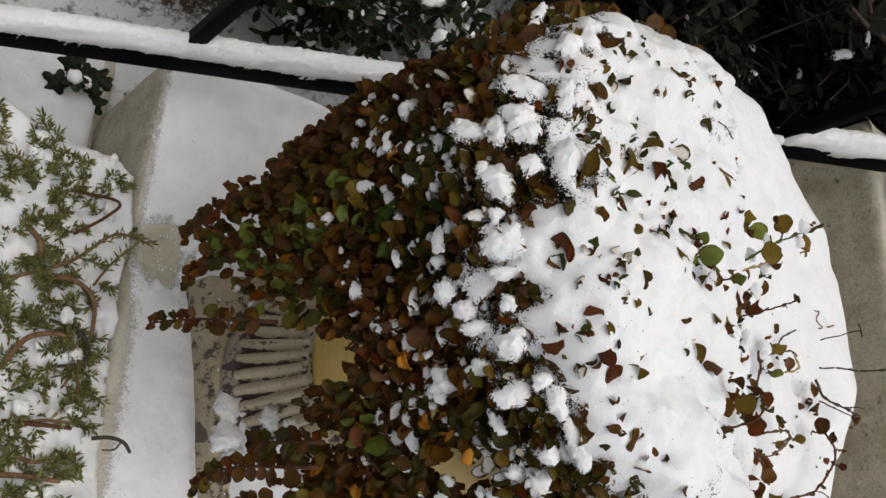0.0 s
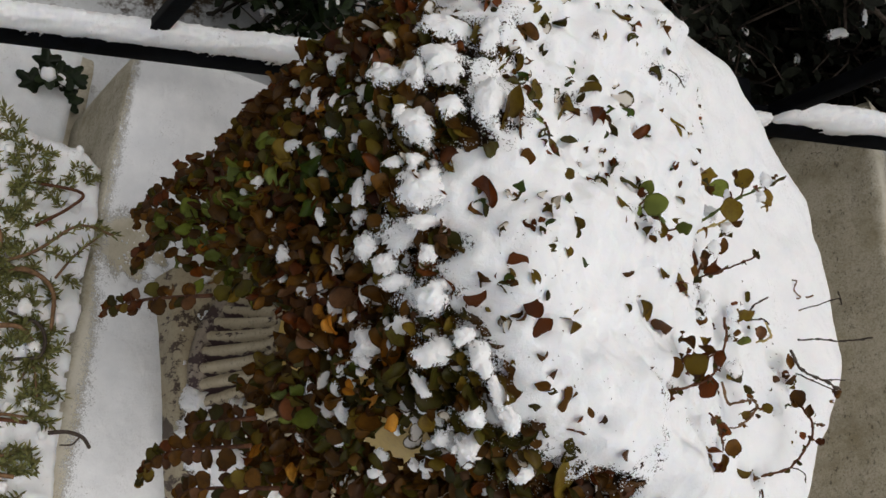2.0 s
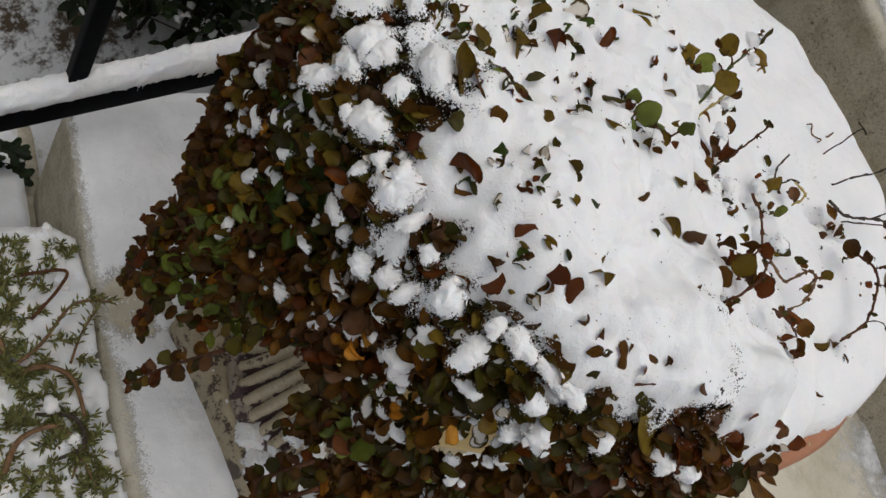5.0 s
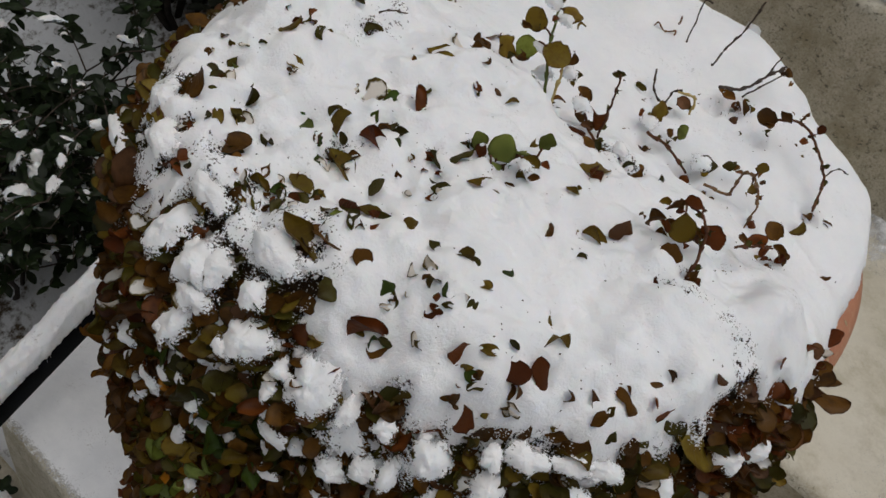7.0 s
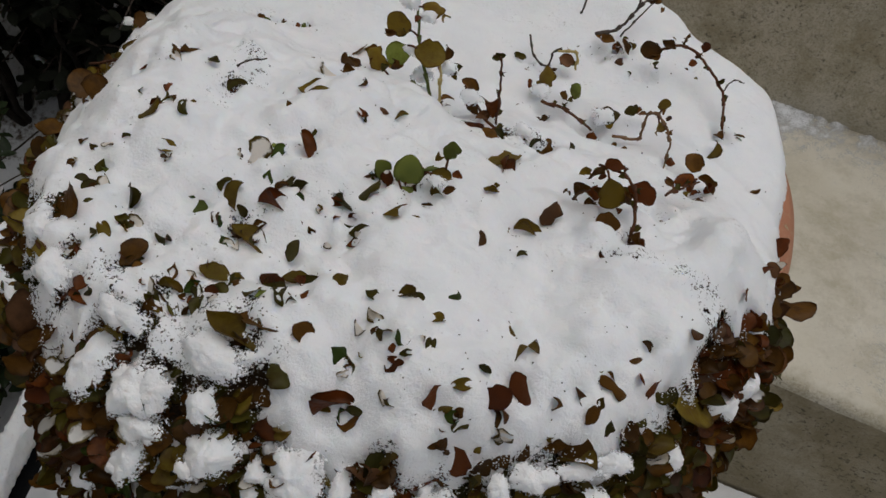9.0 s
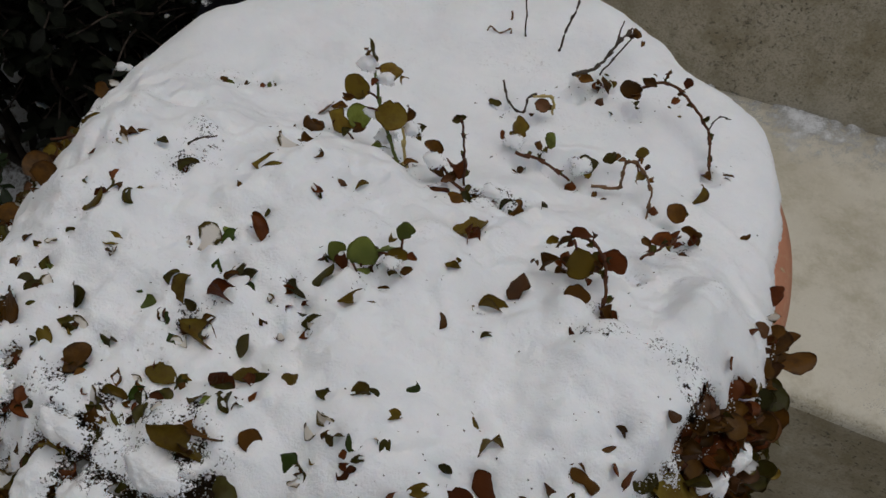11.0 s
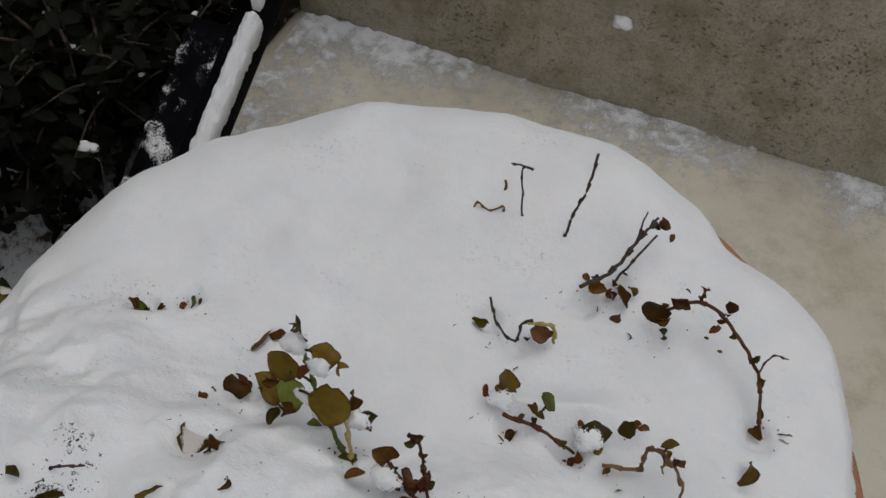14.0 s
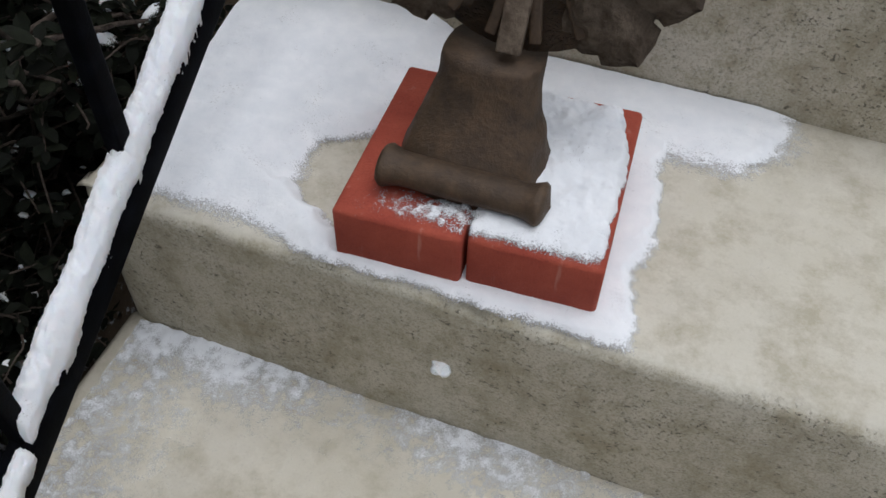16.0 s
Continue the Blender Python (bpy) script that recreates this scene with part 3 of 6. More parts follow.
# ---------------------------------------------------------------- snow on the steps
def tread_c(x, y):
    n = fbm(x * 14, y * 14, 0.3, 4)
    lead = y - 0.2525
    t = 0.013 * smooth(0.0, 0.05, lead) * (0.8 + 0.3 * n) + 0.0012 + 0.0020 * smooth(0, 0.008, lead)
    bare = math.hypot((x + 0.252) / 0.036, (y - 0.294) / 0.030)
    t -= 0.0130 * (1 - smooth(0.4, 1.5, bare)) * (1 + 0.5 * fbm(x * 75, y * 75, 0, 2))
    t -= 0.003 * smooth(-0.24, -0.17, x)
    t -= 0.004 * (1 - smooth(-0.449, -0.435, x))
    t += 0.0007 * fbm(x * 300, y * 300, 5, 2)
    return 0.017 + t


def tread_a(x, y):
    n, f = fbm(x * 16, y * 16, 3.3, 4), fbm(x * 90, y * 90, 1.1, 3)
    bank = -0.350 + 0.060 * smooth(1.03, 1.085, y + 0.02 * n) + 0.075 * (1 - smooth(0.945, 0.985, y + 0.01 * n))
    left = 0.016 * (1 - smooth(bank - 0.040, bank + 0.022, x + 0.02 * n)) + 0.010 * smooth(1.09, 1.16, y - 0.01 * n) * (1 - smooth(-0.02, 0.05, x + 0.03 * n + 0.4 * max(0, 1.19 - y)))
    around = 0.010 * (1 - smooth(0.004, 0.030, max(-0.272 - x, x + 0.080 + 0.07 * (y - 0.93), 2.5 * (0.926 - y), y - 1.12) + 0.020 * n + 0.006 * f + 0.016 * fbm(x * 7, y * 7, 2.4, 2))) * smooth(-0.32, -0.27, x + 0.02)
    t = max(left, around) - 0.002 + 0.0006 * f
    front = y - 0.919 - 0.004 * max(0, n) - 0.003 * f
    t = (t + 0.002) * smooth(-0.004, 0.012 + 0.055 * (1 - smooth(-0.37, -0.29, x)), front) ** 0.7 - 0.002
    t -= 0.004 * (1 - smooth(-0.497, -0.470, x))
    return 0.366 + t


def tread_b(x, y):
    n, f = fbm(x * 18, y * 18, 7.7, 4), fbm(x * 110, y * 110, 4.4, 3)
    foot = 0.0086 * smooth(0.835, 0.914, y + 0.010 * n + 0.006 * f) * (0.35 + 0.6 * fbm(x * 9, 0.2, 0, 3) + 0.3 * f + 0.5 * (1 - smooth(-0.45, -0.30, x)))
    side = 0.0062 * (1 - smooth(-0.49, -0.34, x + 0.03 * n + 0.012 * f)) * (0.55 + 0.5 * f)
    side = max(side, 0.0024 * smooth(0.06, 0.20, x + 0.04 * n))
    return 0.192 + max(foot, side) - 0.0013 + 0.0004 * f


def put_snow(ob, label):
    tagged(ob, label, "snow", "", "stuff")


put_snow(height_sheet("tread_snow", -0.449, 0.62, 0.2515, 0.594, 0.0022, tread_c, lambda x, y: 0.0, SNOW_FILM, 0.017), "thin even snow lying on a concrete step")
put_snow(height_sheet("tread_snow", -0.497, 0.10, 0.9195, 1.213, 0.0016, tread_a, lambda x, y: 0.0, SNOW_MELT, 0.366), "melting snow patch round red bricks on a step")
put_snow(height_sheet("tread_snow", -0.496, 0.60, 0.607, 0.917, 0.003, tread_b, lambda x, y: 0.0, SNOW_VEIL, 0.192), "crumbs of snow at the foot of a riser")


def tread_d(x, y):
    t = 0.022 + 0.006 * fbm(x * 12, y * 12, 9.1, 4)
    return -0.158 + t


def tread_e(x, y):
    return -0.333 + 0.02 + 0.006 * fbm(x * 12, y * 12, 2.1, 4)


def tread_top(x, y):
    n = fbm(x * 10, y * 10, 5.1, 4)
    t = 0.016 * smooth(0.02, 0.09, y - 1.214 + 0.03 * n) - 0.004 + 0.006 * n
    return 0.543 + t if t > 0.0008 else None


put_snow(height_sheet("tread_snow", -0.50, 0.9, -0.095, 0.246, 0.008, tread_d, lambda x, y: 0.02, SNOW_SHADED), "smooth snow lying on a lower concrete step")
put_snow(height_sheet("tread_snow", -0.50, 0.9, -0.41, -0.104, 0.012, tread_e, lambda x, y: 0.02, SNOW), "smooth snow lying on the lowest concrete step")
put_snow(height_sheet("tread_snow", -0.49, 0.9, 1.226, 1.51, 0.008, tread_top, lambda x, y: 0.004, SNOW), "patchy snow lying on an upper concrete step")


def riser_snow():
    s = Soup()
    s.add(*blob_data((-0.195, 0.9165, 0.283), 0.0085, 3.0, 0.35, 0.55))
    tagged(s.part("snow_lump", [SNOW]), "small flat lump of snow stuck to a riser", "snow")
    g = Soup()
    rng = random.Random(8)
    for k in range(150):
        x, y = rng.gauss(-0.25, 0.032), rng.gauss(0.298, 0.022)
        if y > 0.262:
            r = rng.uniform(0.0008, 0.0019)
            g.add([(x + r * a, y + r * b, 0.0165 + r * c) for a, b, c in ((1, 0, 0.5), (0, 1, 0.5), (-1, 0, 0.5), (0, -1, 0.5), (0, 0, 1.4), (0, 0, 0))],
                  [(0, 1, 4), (1, 2, 4), (2, 3, 4), (3, 0, 4), (1, 0, 5), (2, 1, 5), (3, 2, 5), (0, 3, 5)])
    tagged(g.part("snow_grains", [SNOW]), "loose grains of snow on bare concrete", "snow", "", "stuff")


riser_snow()


# ---------------------------------------------------------------- bricks and the iron foot
def build_bricks():
    for k, (x, d) in enumerate(((-0.2375, 0.0), (-0.1380, 0.004))):
        bm = box_bm(-0.0485, 0.0485, 0, 0.172, 0, 0.0525, 0.0035, 2)
        for v in bm.verts:
            v.co += Vector((fbm(v.co.x * 40, v.co.y * 40, k, 2), fbm(v.co.y * 40, v.co.z * 40, k + 5, 2), 0)) * 0.0006
        ob = part("brick", bm, BRICK)
        ob.matrix_basis = pose(x, 0.9315 + d + (x + 0.2375) * 0.05, 0.3662, 0, 0, 3.6 if k else 3.0)
        tagged(ob, "red paver brick lying flat on a concrete step, part snow-covered", "brick", "bricks under the iron foot")


build_bricks()


def brick_snow(x, y):
    n, f = fbm(x * 40, y * 40, 6.1, 4), fbm(x * 150, y * 150, 2.2, 3)
    u = x + 0.1880 + 0.058 * (y - 0.93)        # across, from the joint between the bricks
    fore = 1 - smooth(0.950, 0.985, y)
    heap = 0.016 * smooth(-0.004, 0.020, u - 0.010 * n + 0.002 * f + 0.010 * fore) * (0.50 + 0.50 * smooth(0.95, 1.02, y)) * (1 + 0.3 * n)
    dust = (0.0038 + 0.0060 * max(0.0, 0.15 + n + 0.5 * f)) * fore * smooth(-0.098, -0.020, u)
    t = max(heap, dust)
    front = y - 0.9345 - (x + 0.2375) * 0.06
    side = -0.0905 + 0.06 * (0.93 - y) - x - 0.012 * smooth(1.05, 1.10, y)
    back = min(front, 1.100 + (x + 0.24) * 0.06 - y, x + 0.2835)
    inside = min(back, side)
    t *= smooth(-0.003, 0.014, back + 0.002 * f) ** 0.8 * smooth(-0.003, 0.007, side + 0.003 * f + 0.003 * n) ** 0.7
    t -= 0.004 * (1 - smooth(0.001, 0.003, abs(u))) * (1 - smooth(0.940, 0.962, y))
    t += 0.0006 * f - 0.0012
    return 0.4187 + t - 0.006 * (1 - smooth(-0.001, 0.003, inside)) if inside > -0.003 else None


put_snow(height_sheet("brick_snow", -0.29, -0.085, 0.93, 1.115, 0.0014, brick_snow, lambda x, y: 0.0, SNOW_MELT, 0.4187), "wet snow melting on red bricks")


def build_iron_foot():
    foot = thing("iron_stand", (-0.205, 1.02, 0.418), "rusted cast iron stand with a flared foot and leaf collar", "stand")
    # bar-shaped toe
    bm = bmesh.new()
    rings = []
    n = 26
    a, b = Vector((-0.267, 0.971, 0.434)), Vector((-0.138, 0.973, 0.435))
    for i in range(n + 1):
        t = 0.5 - 0.5 * math.cos(math.pi * i / n)
        end = min(t, 1 - t)
        r = 0.0124 + 0.0050 * (1 - smooth(0.0, 0.16, end)) - 0.0165 * (1 - smooth(-0.002, 0.075, end)) ** 3
        c = a.lerp(b, t)
        ring = []
        for k in range(12):
            w = 2 * math.pi * k / 12
            dy, dz = 1.15 * r * math.cos(w), r * math.sin(w)
            groove = 1 - 0.10 * math.exp(-((w - 3.5) / 0.25) ** 2)
            ring.append(bm.verts.new((c.x, c.y + dy * groove, max(0.4185, c.z + dz * groove))))
        rings.append(ring)
    for p, q in zip(rings, rings[1:]):
        for k in range(12):
            bm.faces.new((p[k], p[(k + 1) % 12], q[(k + 1) % 12], q[k]))
    bm.faces.new(rings[0])
    bm.faces.new(list(reversed(rings[-1])))
    part("toe_bar", bm, RUST, foot)
    # flared pillar, wide at the toe and narrow under the collar
    bm = bmesh.new()
    rings = []
    for i in range(15):
        t = i / 14
        z = 0.419 + 0.085 * t
        half = 0.055 - 0.019 * smooth(0, 0.9, t)
        deep = 0.042 - 0.018 * smooth(0, 0.7, t)
        cx, cy = -0.207 + 0.003 * t, 1.006 + 0.034 * t
        ring = []
        for k in range(20):
            w = 2 * math.pi * k / 20
            c, s = math.cos(w), math.sin(w)
            x, y = math.copysign(abs(c) ** 0.7, c) * half, math.copysign(abs(s) ** 0.7, s) * deep
            bump_ = 1 + 0.05 * fbm(x * 60, z * 60, 1, 2) + 0.045 * math.sin(7 * w + 2.5 * t) * (1 - 0.6 * t)
            ring.append(bm.verts.new((cx + x * bump_, cy + y * bump_, z)))
        rings.append(ring)
    for p, q in zip(rings, rings[1:]):
        for k in range(20):
            bm.faces.new((p[k], p[(k + 1) % 20], q[(k + 1) % 20], q[k]))
    bm.faces.new(rings[0])
    bm.faces.new(list(reversed(rings[-1])))
    part("pillar", bm, RUST, foot)
    # a standing rosette above it, seen from below its middle: dark dish, rays, strap and two lobed leaves
    seat = Matrix.Translation((-0.192, 1.080, 0.597)) @ Matrix.Rotation(radians(62), 4, "X")
    bm = bmesh.new()
    bmesh.ops.create_cone(bm, cap_ends=True, segments=40, radius1=0.070, radius2=0.098, depth=0.012)
    bm.transform(seat @ Matrix.Translation((0, 0, -0.012)))
    part("dish", bm, RUST, foot)
    for k in range(18):
        a = radians(200 + 20 * k)
        if abs(math.sin(a - radians(270))) < 0.12:
            continue
        bm = box_bm(0.030, 0.092, -0.0042, 0.0042, 0.0, 0.006, 0.0015)
        bm.transform(seat @ Matrix.Rotation(a, 4, "Z"))
        part("ray", bm, RUST, foot)
    bm = box_bm(-0.0088, 0.0088, -0.100, 0.02, 0.004, 0.012, 0.002)
    bm.transform(seat)
    part("strap", bm, RUST_PALE, foot, "grey iron strap up the middle")
    for az in (200, 224, 314, 338, 20, 90, 160):
        bm = bmesh.new()
        grid = []
        for i in range(12):
            row = []
            v = i / 11
            w = 0.030 * (math.sin(math.pi * min(1, 0.10 + 0.9 * v)) ** 0.55) * (1 + 0.16 * math.sin(v * 24))
            for j in range(9):
                u = 2 * j / 8 - 1
                z = 0.016 * math.cos(u * 1.5) - 0.012 * v * v + 0.003 * math.sin(u * 9) + 0.004 * fbm(v * 5, u * 3, az, 2)
                row.append(bm.verts.new((0.052 + 0.072 * v, w * u, z)))
            grid.append(row)
        for p, q in zip(grid, grid[1:]):
            for j in range(8):
                bm.faces.new((p[j], p[j + 1], q[j + 1], q[j]))
        bmesh.ops.solidify(bm, geom=bm.faces[:], thickness=0.005)
        bm.transform(seat @ Matrix.Rotation(radians(az), 4, "Z"))
        part("collar_leaf", bm, RUST_PALE, foot)


build_iron_foot()


# ---------------------------------------------------------------- the urn
CX, CY = -0.167, 0.448


def reach(th):
    """How far snow and plant spread from the urn's axis, by direction in degrees (270 is down the stairs)."""
    front = smooth(195, 250, th) * (1 - smooth(300, 352, th))
    side = smooth(325, 340, th) + (1 - smooth(10, 35, th))
    back = 1 - smooth(185, 205, th) * (1 - smooth(340, 352, th))
    return 0.162 + 0.004 * back - 0.002 * min(1.0, side) + 0.042 * front + 0.010 * smooth(225, 250, th) * (1 - smooth(262, 290, th)) + 0.007 * math.exp(-((th - 214) / 12) ** 2) + 0.010 * math.exp(-((th - 337) / 11) ** 2) + 0.006 * math.exp(-((th - 39) / 9) ** 2) - 0.0062 * math.exp(-(((th + 180) % 360 - 183) / 13) ** 2) - 0.0065 * math.exp(-((th - 54) / 5) ** 2) - 0.002 * math.exp(-((th - 68) / 8) ** 2)


def crown(x, y):
    """Height of the snow's even upper surface over the urn."""
    r, th = math.hypot(x - CX, y - CY), math.degrees(math.atan2(y - CY, x - CX)) % 360
    z = 0.471
    z += 0.037 * (1 - smooth(0.375, 0.465, y)) * smooth(-0.335, -0.255, x) * (1 - smooth(-0.05, 0.015, x))
    edge = max(0.0, (r - reach(th) + 0.045) / 0.045)
    front = smooth(205, 245, th) * (1 - smooth(305, 345, th))
    return z - (0.020 + 0.024 * front) * min(edge, 1.2) ** 2.4


def lathe(profile, sides, flute=0.0, flutes=24, at=(0, 0)):
    bm = bmesh.new()
    rings = []
    for r, z, k in profile:
        ring = []
        for i in range(sides):
            w = 2 * math.pi * i / sides
            rr = r * (1 - flute * k * (1 - abs(math.sin(w * flutes / 2)) ** 0.8))
            ring.append(bm.verts.new((at[0] + rr * math.cos(w), at[1] + rr * math.sin(w), z)))
        rings.append(ring)
    for a, b in zip(rings, rings[1:]):
        for i in range(sides):
            bm.faces.new((a[i], a[(i + 1) % sides], b[(i + 1) % sides], b[i]))
    bm.faces.new(list(reversed(rings[0])))
    bm.faces.new(rings[-1])
    return bm


def build_urn():
    urn = thing("urn_planter", (-0.152, 0.425, 0.0175), "large old urn, cream and yellow flaking paint, terracotta rim", "planter")
    bm = box_bm(-0.102, 0.102, -0.102, 0.102, 0, 0.046, 0.007, 3)
    bm.transform(pose(-0.150, 0.424, 0.0175, 0, 0, 12.5))
    part("plinth", bm, POT_PLINTH, urn, "square worn cream plinth")
    bm = lathe([(0.090, 0.060, 0), (0.094, 0.064, 0), (0.094, 0.068, 0), (0.091, 0.071, 0.6), (0.088, 0.078, 1), (0.084, 0.090, 1), (0.078, 0.108, 1), (0.073, 0.126, 1), (0.070, 0.140, 1), (0.069, 0.147, 0.5), (0.068, 0.152, 0)],
               320, 0.10, 40, (-0.153, 0.425))
    worn = bm.verts.layers.float.new("groove")
    for v in bm.verts:
        w = math.atan2(v.co.y - 0.425, v.co.x + 0.153) % (2 * math.pi)
        v[worn] = (1 - abs(math.sin(20 * w))) * (0.8 + 0.5 * fbm(9 * w, v.co.z * 40, 3.3, 3)) * (0.7 + 0.9 * (1 - smooth(0.070, 0.100, v.co.z)))
    part("fluted_foot", bm, POT_FLUTE, urn, "fluted flaring foot with flaking cream paint")
    bm = lathe([(0.084, 0.0600, 0), (0.0935, 0.0602, 0), (0.0965, 0.0640, 0), (0.0968, 0.0690, 0), (0.0940, 0.0725, 0), (0.086, 0.0735, 0)], 96, 0, 1, (-0.153, 0.425))
    part("foot_band", bm, POT_BAND, urn, "stained flaking moulding round the foot")
    bm = lathe([(0.066, 0.146, 0), (0.074, 0.148, 0), (0.076, 0.153, 0), (0.077, 0.160, 0), (0.085, 0.185, 0), (0.098, 0.22, 0), (0.113, 0.27, 0), (0.127, 0.33, 0), (0.138, 0.375, 0), (0.146, 0.405, 0), (0.150, 0.418, 0)], 96, 0, 1, (-0.160, 0.436))
    part("body", bm, POT_YELLOW, urn, "yellow painted urn body")
    bm = lathe([(0.140, 0.412, 0), (0.154, 0.414, 0), (0.165, 0.421, 0), (0.1672, 0.432, 0), (0.1655, 0.442, 0), (0.160, 0.449, 0), (0.148, 0.451, 0), (0.140, 0.448, 0), (0.136, 0.436, 0)], 128, 0, 1, (CX, CY))
    for v in bm.verts:
        v.co.z += 0.0012 * fbm(v.co.x * 30, v.co.y * 30, v.co.z * 30, 2)
    part("rim", bm, POT_RIM, urn, "chipped terracotta rim")


build_urn()


def ledge(x, y):
    u = (x + 0.150) * math.cos(radians(12.5)) + (y - 0.424) * math.sin(radians(12.5))
    v = -(x + 0.150) * math.sin(radians(12.5)) + (y - 0.424) * math.cos(radians(12.5))
    n = fbm(x * 60, y * 60, 3.9, 3)
    t = 0.017 * smooth(-0.010, 0.035, u + 0.02 * n) * smooth(-0.096, -0.078, v + 0.004 * n) + 0.004 * smooth(0.2, 0.5, n) - 0.0015 + 0.001 * fbm(x * 300, y * 300, 1, 2)
    return 0.0635 + max(t, -0.001) if t > -0.001 and max(abs(u), abs(v)) < 0.097 and math.hypot(x + 0.153, y - 0.425) > 0.078 else None


put_snow(height_sheet("ledge_snow", -0.27, -0.03, 0.30, 0.42, 0.0018, ledge, lambda x, y: 0.0015, SNOW), "snow caught on the urn's plinth")


# gaps in the snow where leaves show through: plan x, y, radius
GAPS = [(-0.159, 0.264, 0.0045), (-0.186, 0.253, 0.005), (-0.116, 0.262, 0.007), (-0.199, 0.264, 0.005), (-0.164, 0.256, 0.006), (-0.179, 0.247, 0.006), (-0.200, 0.246, 0.005), (-0.250, 0.292, 0.006), (-0.236, 0.276, 0.005), (-0.216, 0.281, 0.004), (-0.029, 0.342, 0.006), (-0.029, 0.360, 0.005), (-0.020, 0.374, 0.005)]


def cover(x, y):
    """How thick the snow lies over the plant: 1 is full, below 0 there is none."""
    r, th = math.hypot(x - CX, y - CY), math.degrees(math.atan2(y - CY, x - CX)) % 360
    inset = float(np.interp(th, [190, 215, 235, 244, 254, 259, 266, 272, 277, 281, 284, 288, 293, 299, 305, 311, 320, 333, 347, 360],
                            [0.002, 0.005, 0.008, 0.012, 0.016, 0.011, 0.014, 0.018, 0.014, 0.008, 0.005, 0.005, 0.012, 0.018, 0.014, 0.016, 0.017, 0.011, 0.002, 0.0]))
    front = smooth(200, 232, th) * (1 - smooth(338, 352, th))
    side = smooth(205, 232, th) * (1 - smooth(270, 290, th))
    n, g = fbm(x * 75, y * 75, 1.5, 2), fbm(x * 210, y * 210, 7.5, 2)
    gaps = sum(1.8 * math.exp(-((x - a) ** 2 + (y - b) ** 2) / (c * c)) for a, b, c in GAPS) if front > 0 else 0.0
    d = reach(th) - inset - r
    return min(d, 0.05) / 0.011 + front * (0.55 * n + 0.28 * g) + side * 1.1 * min(0.0, n + 0.05) * (1 - smooth(0.02, 0.045, d)) - gaps + 0.4


# leaves that stand singly out of the snow: plan x, y, length in mm, heading and rise in degrees, openness in tenths, colour
LONE_FAR = [(-0.279, 0.343, 9, 111, 34, 9, "b"), (-0.265, 0.356, 5, 19, 27, 3, "r"), (-0.257, 0.367, 10, -23, 8, 5, "b"), (-0.251, 0.369, 8, -20, 6, 2, "b"),
        (-0.242, 0.368, 6, -16, 6, 3, "d"), (-0.231, 0.364, 7, 58, 30, 1, "d"), (-0.245, 0.330, 9, 61, 29, 6, "o"), (-0.245, 0.340, 5, 53, 22, 2, "d"),
        (-0.248, 0.286, 13, 52, 51, 8, "b"), (-0.238, 0.276, 16, 34, 40, 8, "b"), (-0.218, 0.280, 10, 64, 34, 8, "b"), (-0.230, 0.300, 8, 104, 45, 2, "d"),
        (-0.251, 0.315, 5, 46, 20, 4, "w"), (-0.246, 0.320, 3, 47, 18, 3, "d"), (-0.248, 0.310, 6, 5, 9, 4, "g"), (-0.215, 0.294, 7, -12, 8, 2, "d")]
LONE_SIDE = [(-0.210, 0.312, 12, -29, 6, 6, "g"), (-0.198, 0.315, 10, 117, 44, 3, "o"), (-0.205, 0.318, 5, 91, 39, 3, "d"), (-0.194, 0.309, 14, -18, 7, 4, "o"),
        (-0.194, 0.290, 10, -8, 8, 4, "o"), (-0.201, 0.277, 7, 16, 10, 3, "o"), (-0.227, 0.266, 10, -8, 15, 5, "r"), (-0.232, 0.264, 6, 17, 43, 5, "r"),
        (-0.204, 0.335, 10, 70, 32, 8, "w"), (-0.201, 0.346, 6, -20, 7, 4, "g"), (-0.187, 0.346, 10, 126, 47, 5, "r"), (-0.192, 0.357, 3, 91, 34, 8, "d"),
        (-0.189, 0.331, 10, 61, 27, 6, "d"), (-0.187, 0.332, 8, 7, 8, 6, "d"), (-0.190, 0.320, 13, 7, 10, 3, "r"), (-0.172, 0.306, 7, 89, 41, 7, "d")]
LONE_MID = [(-0.169, 0.299, 8, 17, 8, 4, "o"), (-0.175, 0.296, 9, -23, 8, 5, "r"), (-0.164, 0.317, 8, 44, 19, 6, "w"), (-0.161, 0.326, 7, 6, 10, 2, "d"),
        (-0.156, 0.318, 7, 33, 12, 4, "r"), (-0.169, 0.334, 10, -8, 8, 5, "d"), (-0.161, 0.336, 9, 75, 33, 4, "d"), (-0.149, 0.333, 11, 23, 9, 4, "o"),
        (-0.207, 0.377, 13, -0, 8, 4, "o"), (-0.207, 0.396, 11, 105, -8, 6, "w"), (-0.219, 0.418, 13, 66, -24, 4, "b"), (-0.220, 0.445, 10, 82, 1, 4, "b"),
        (-0.217, 0.453, 8, -1, 7, 4, "b"), (-0.188, 0.387, 4, 69, 2, 5, "b"), (-0.177, 0.384, 4, -14, 10, 5, "m"), (-0.165, 0.270, 17, -173, 29, 4, "o")]
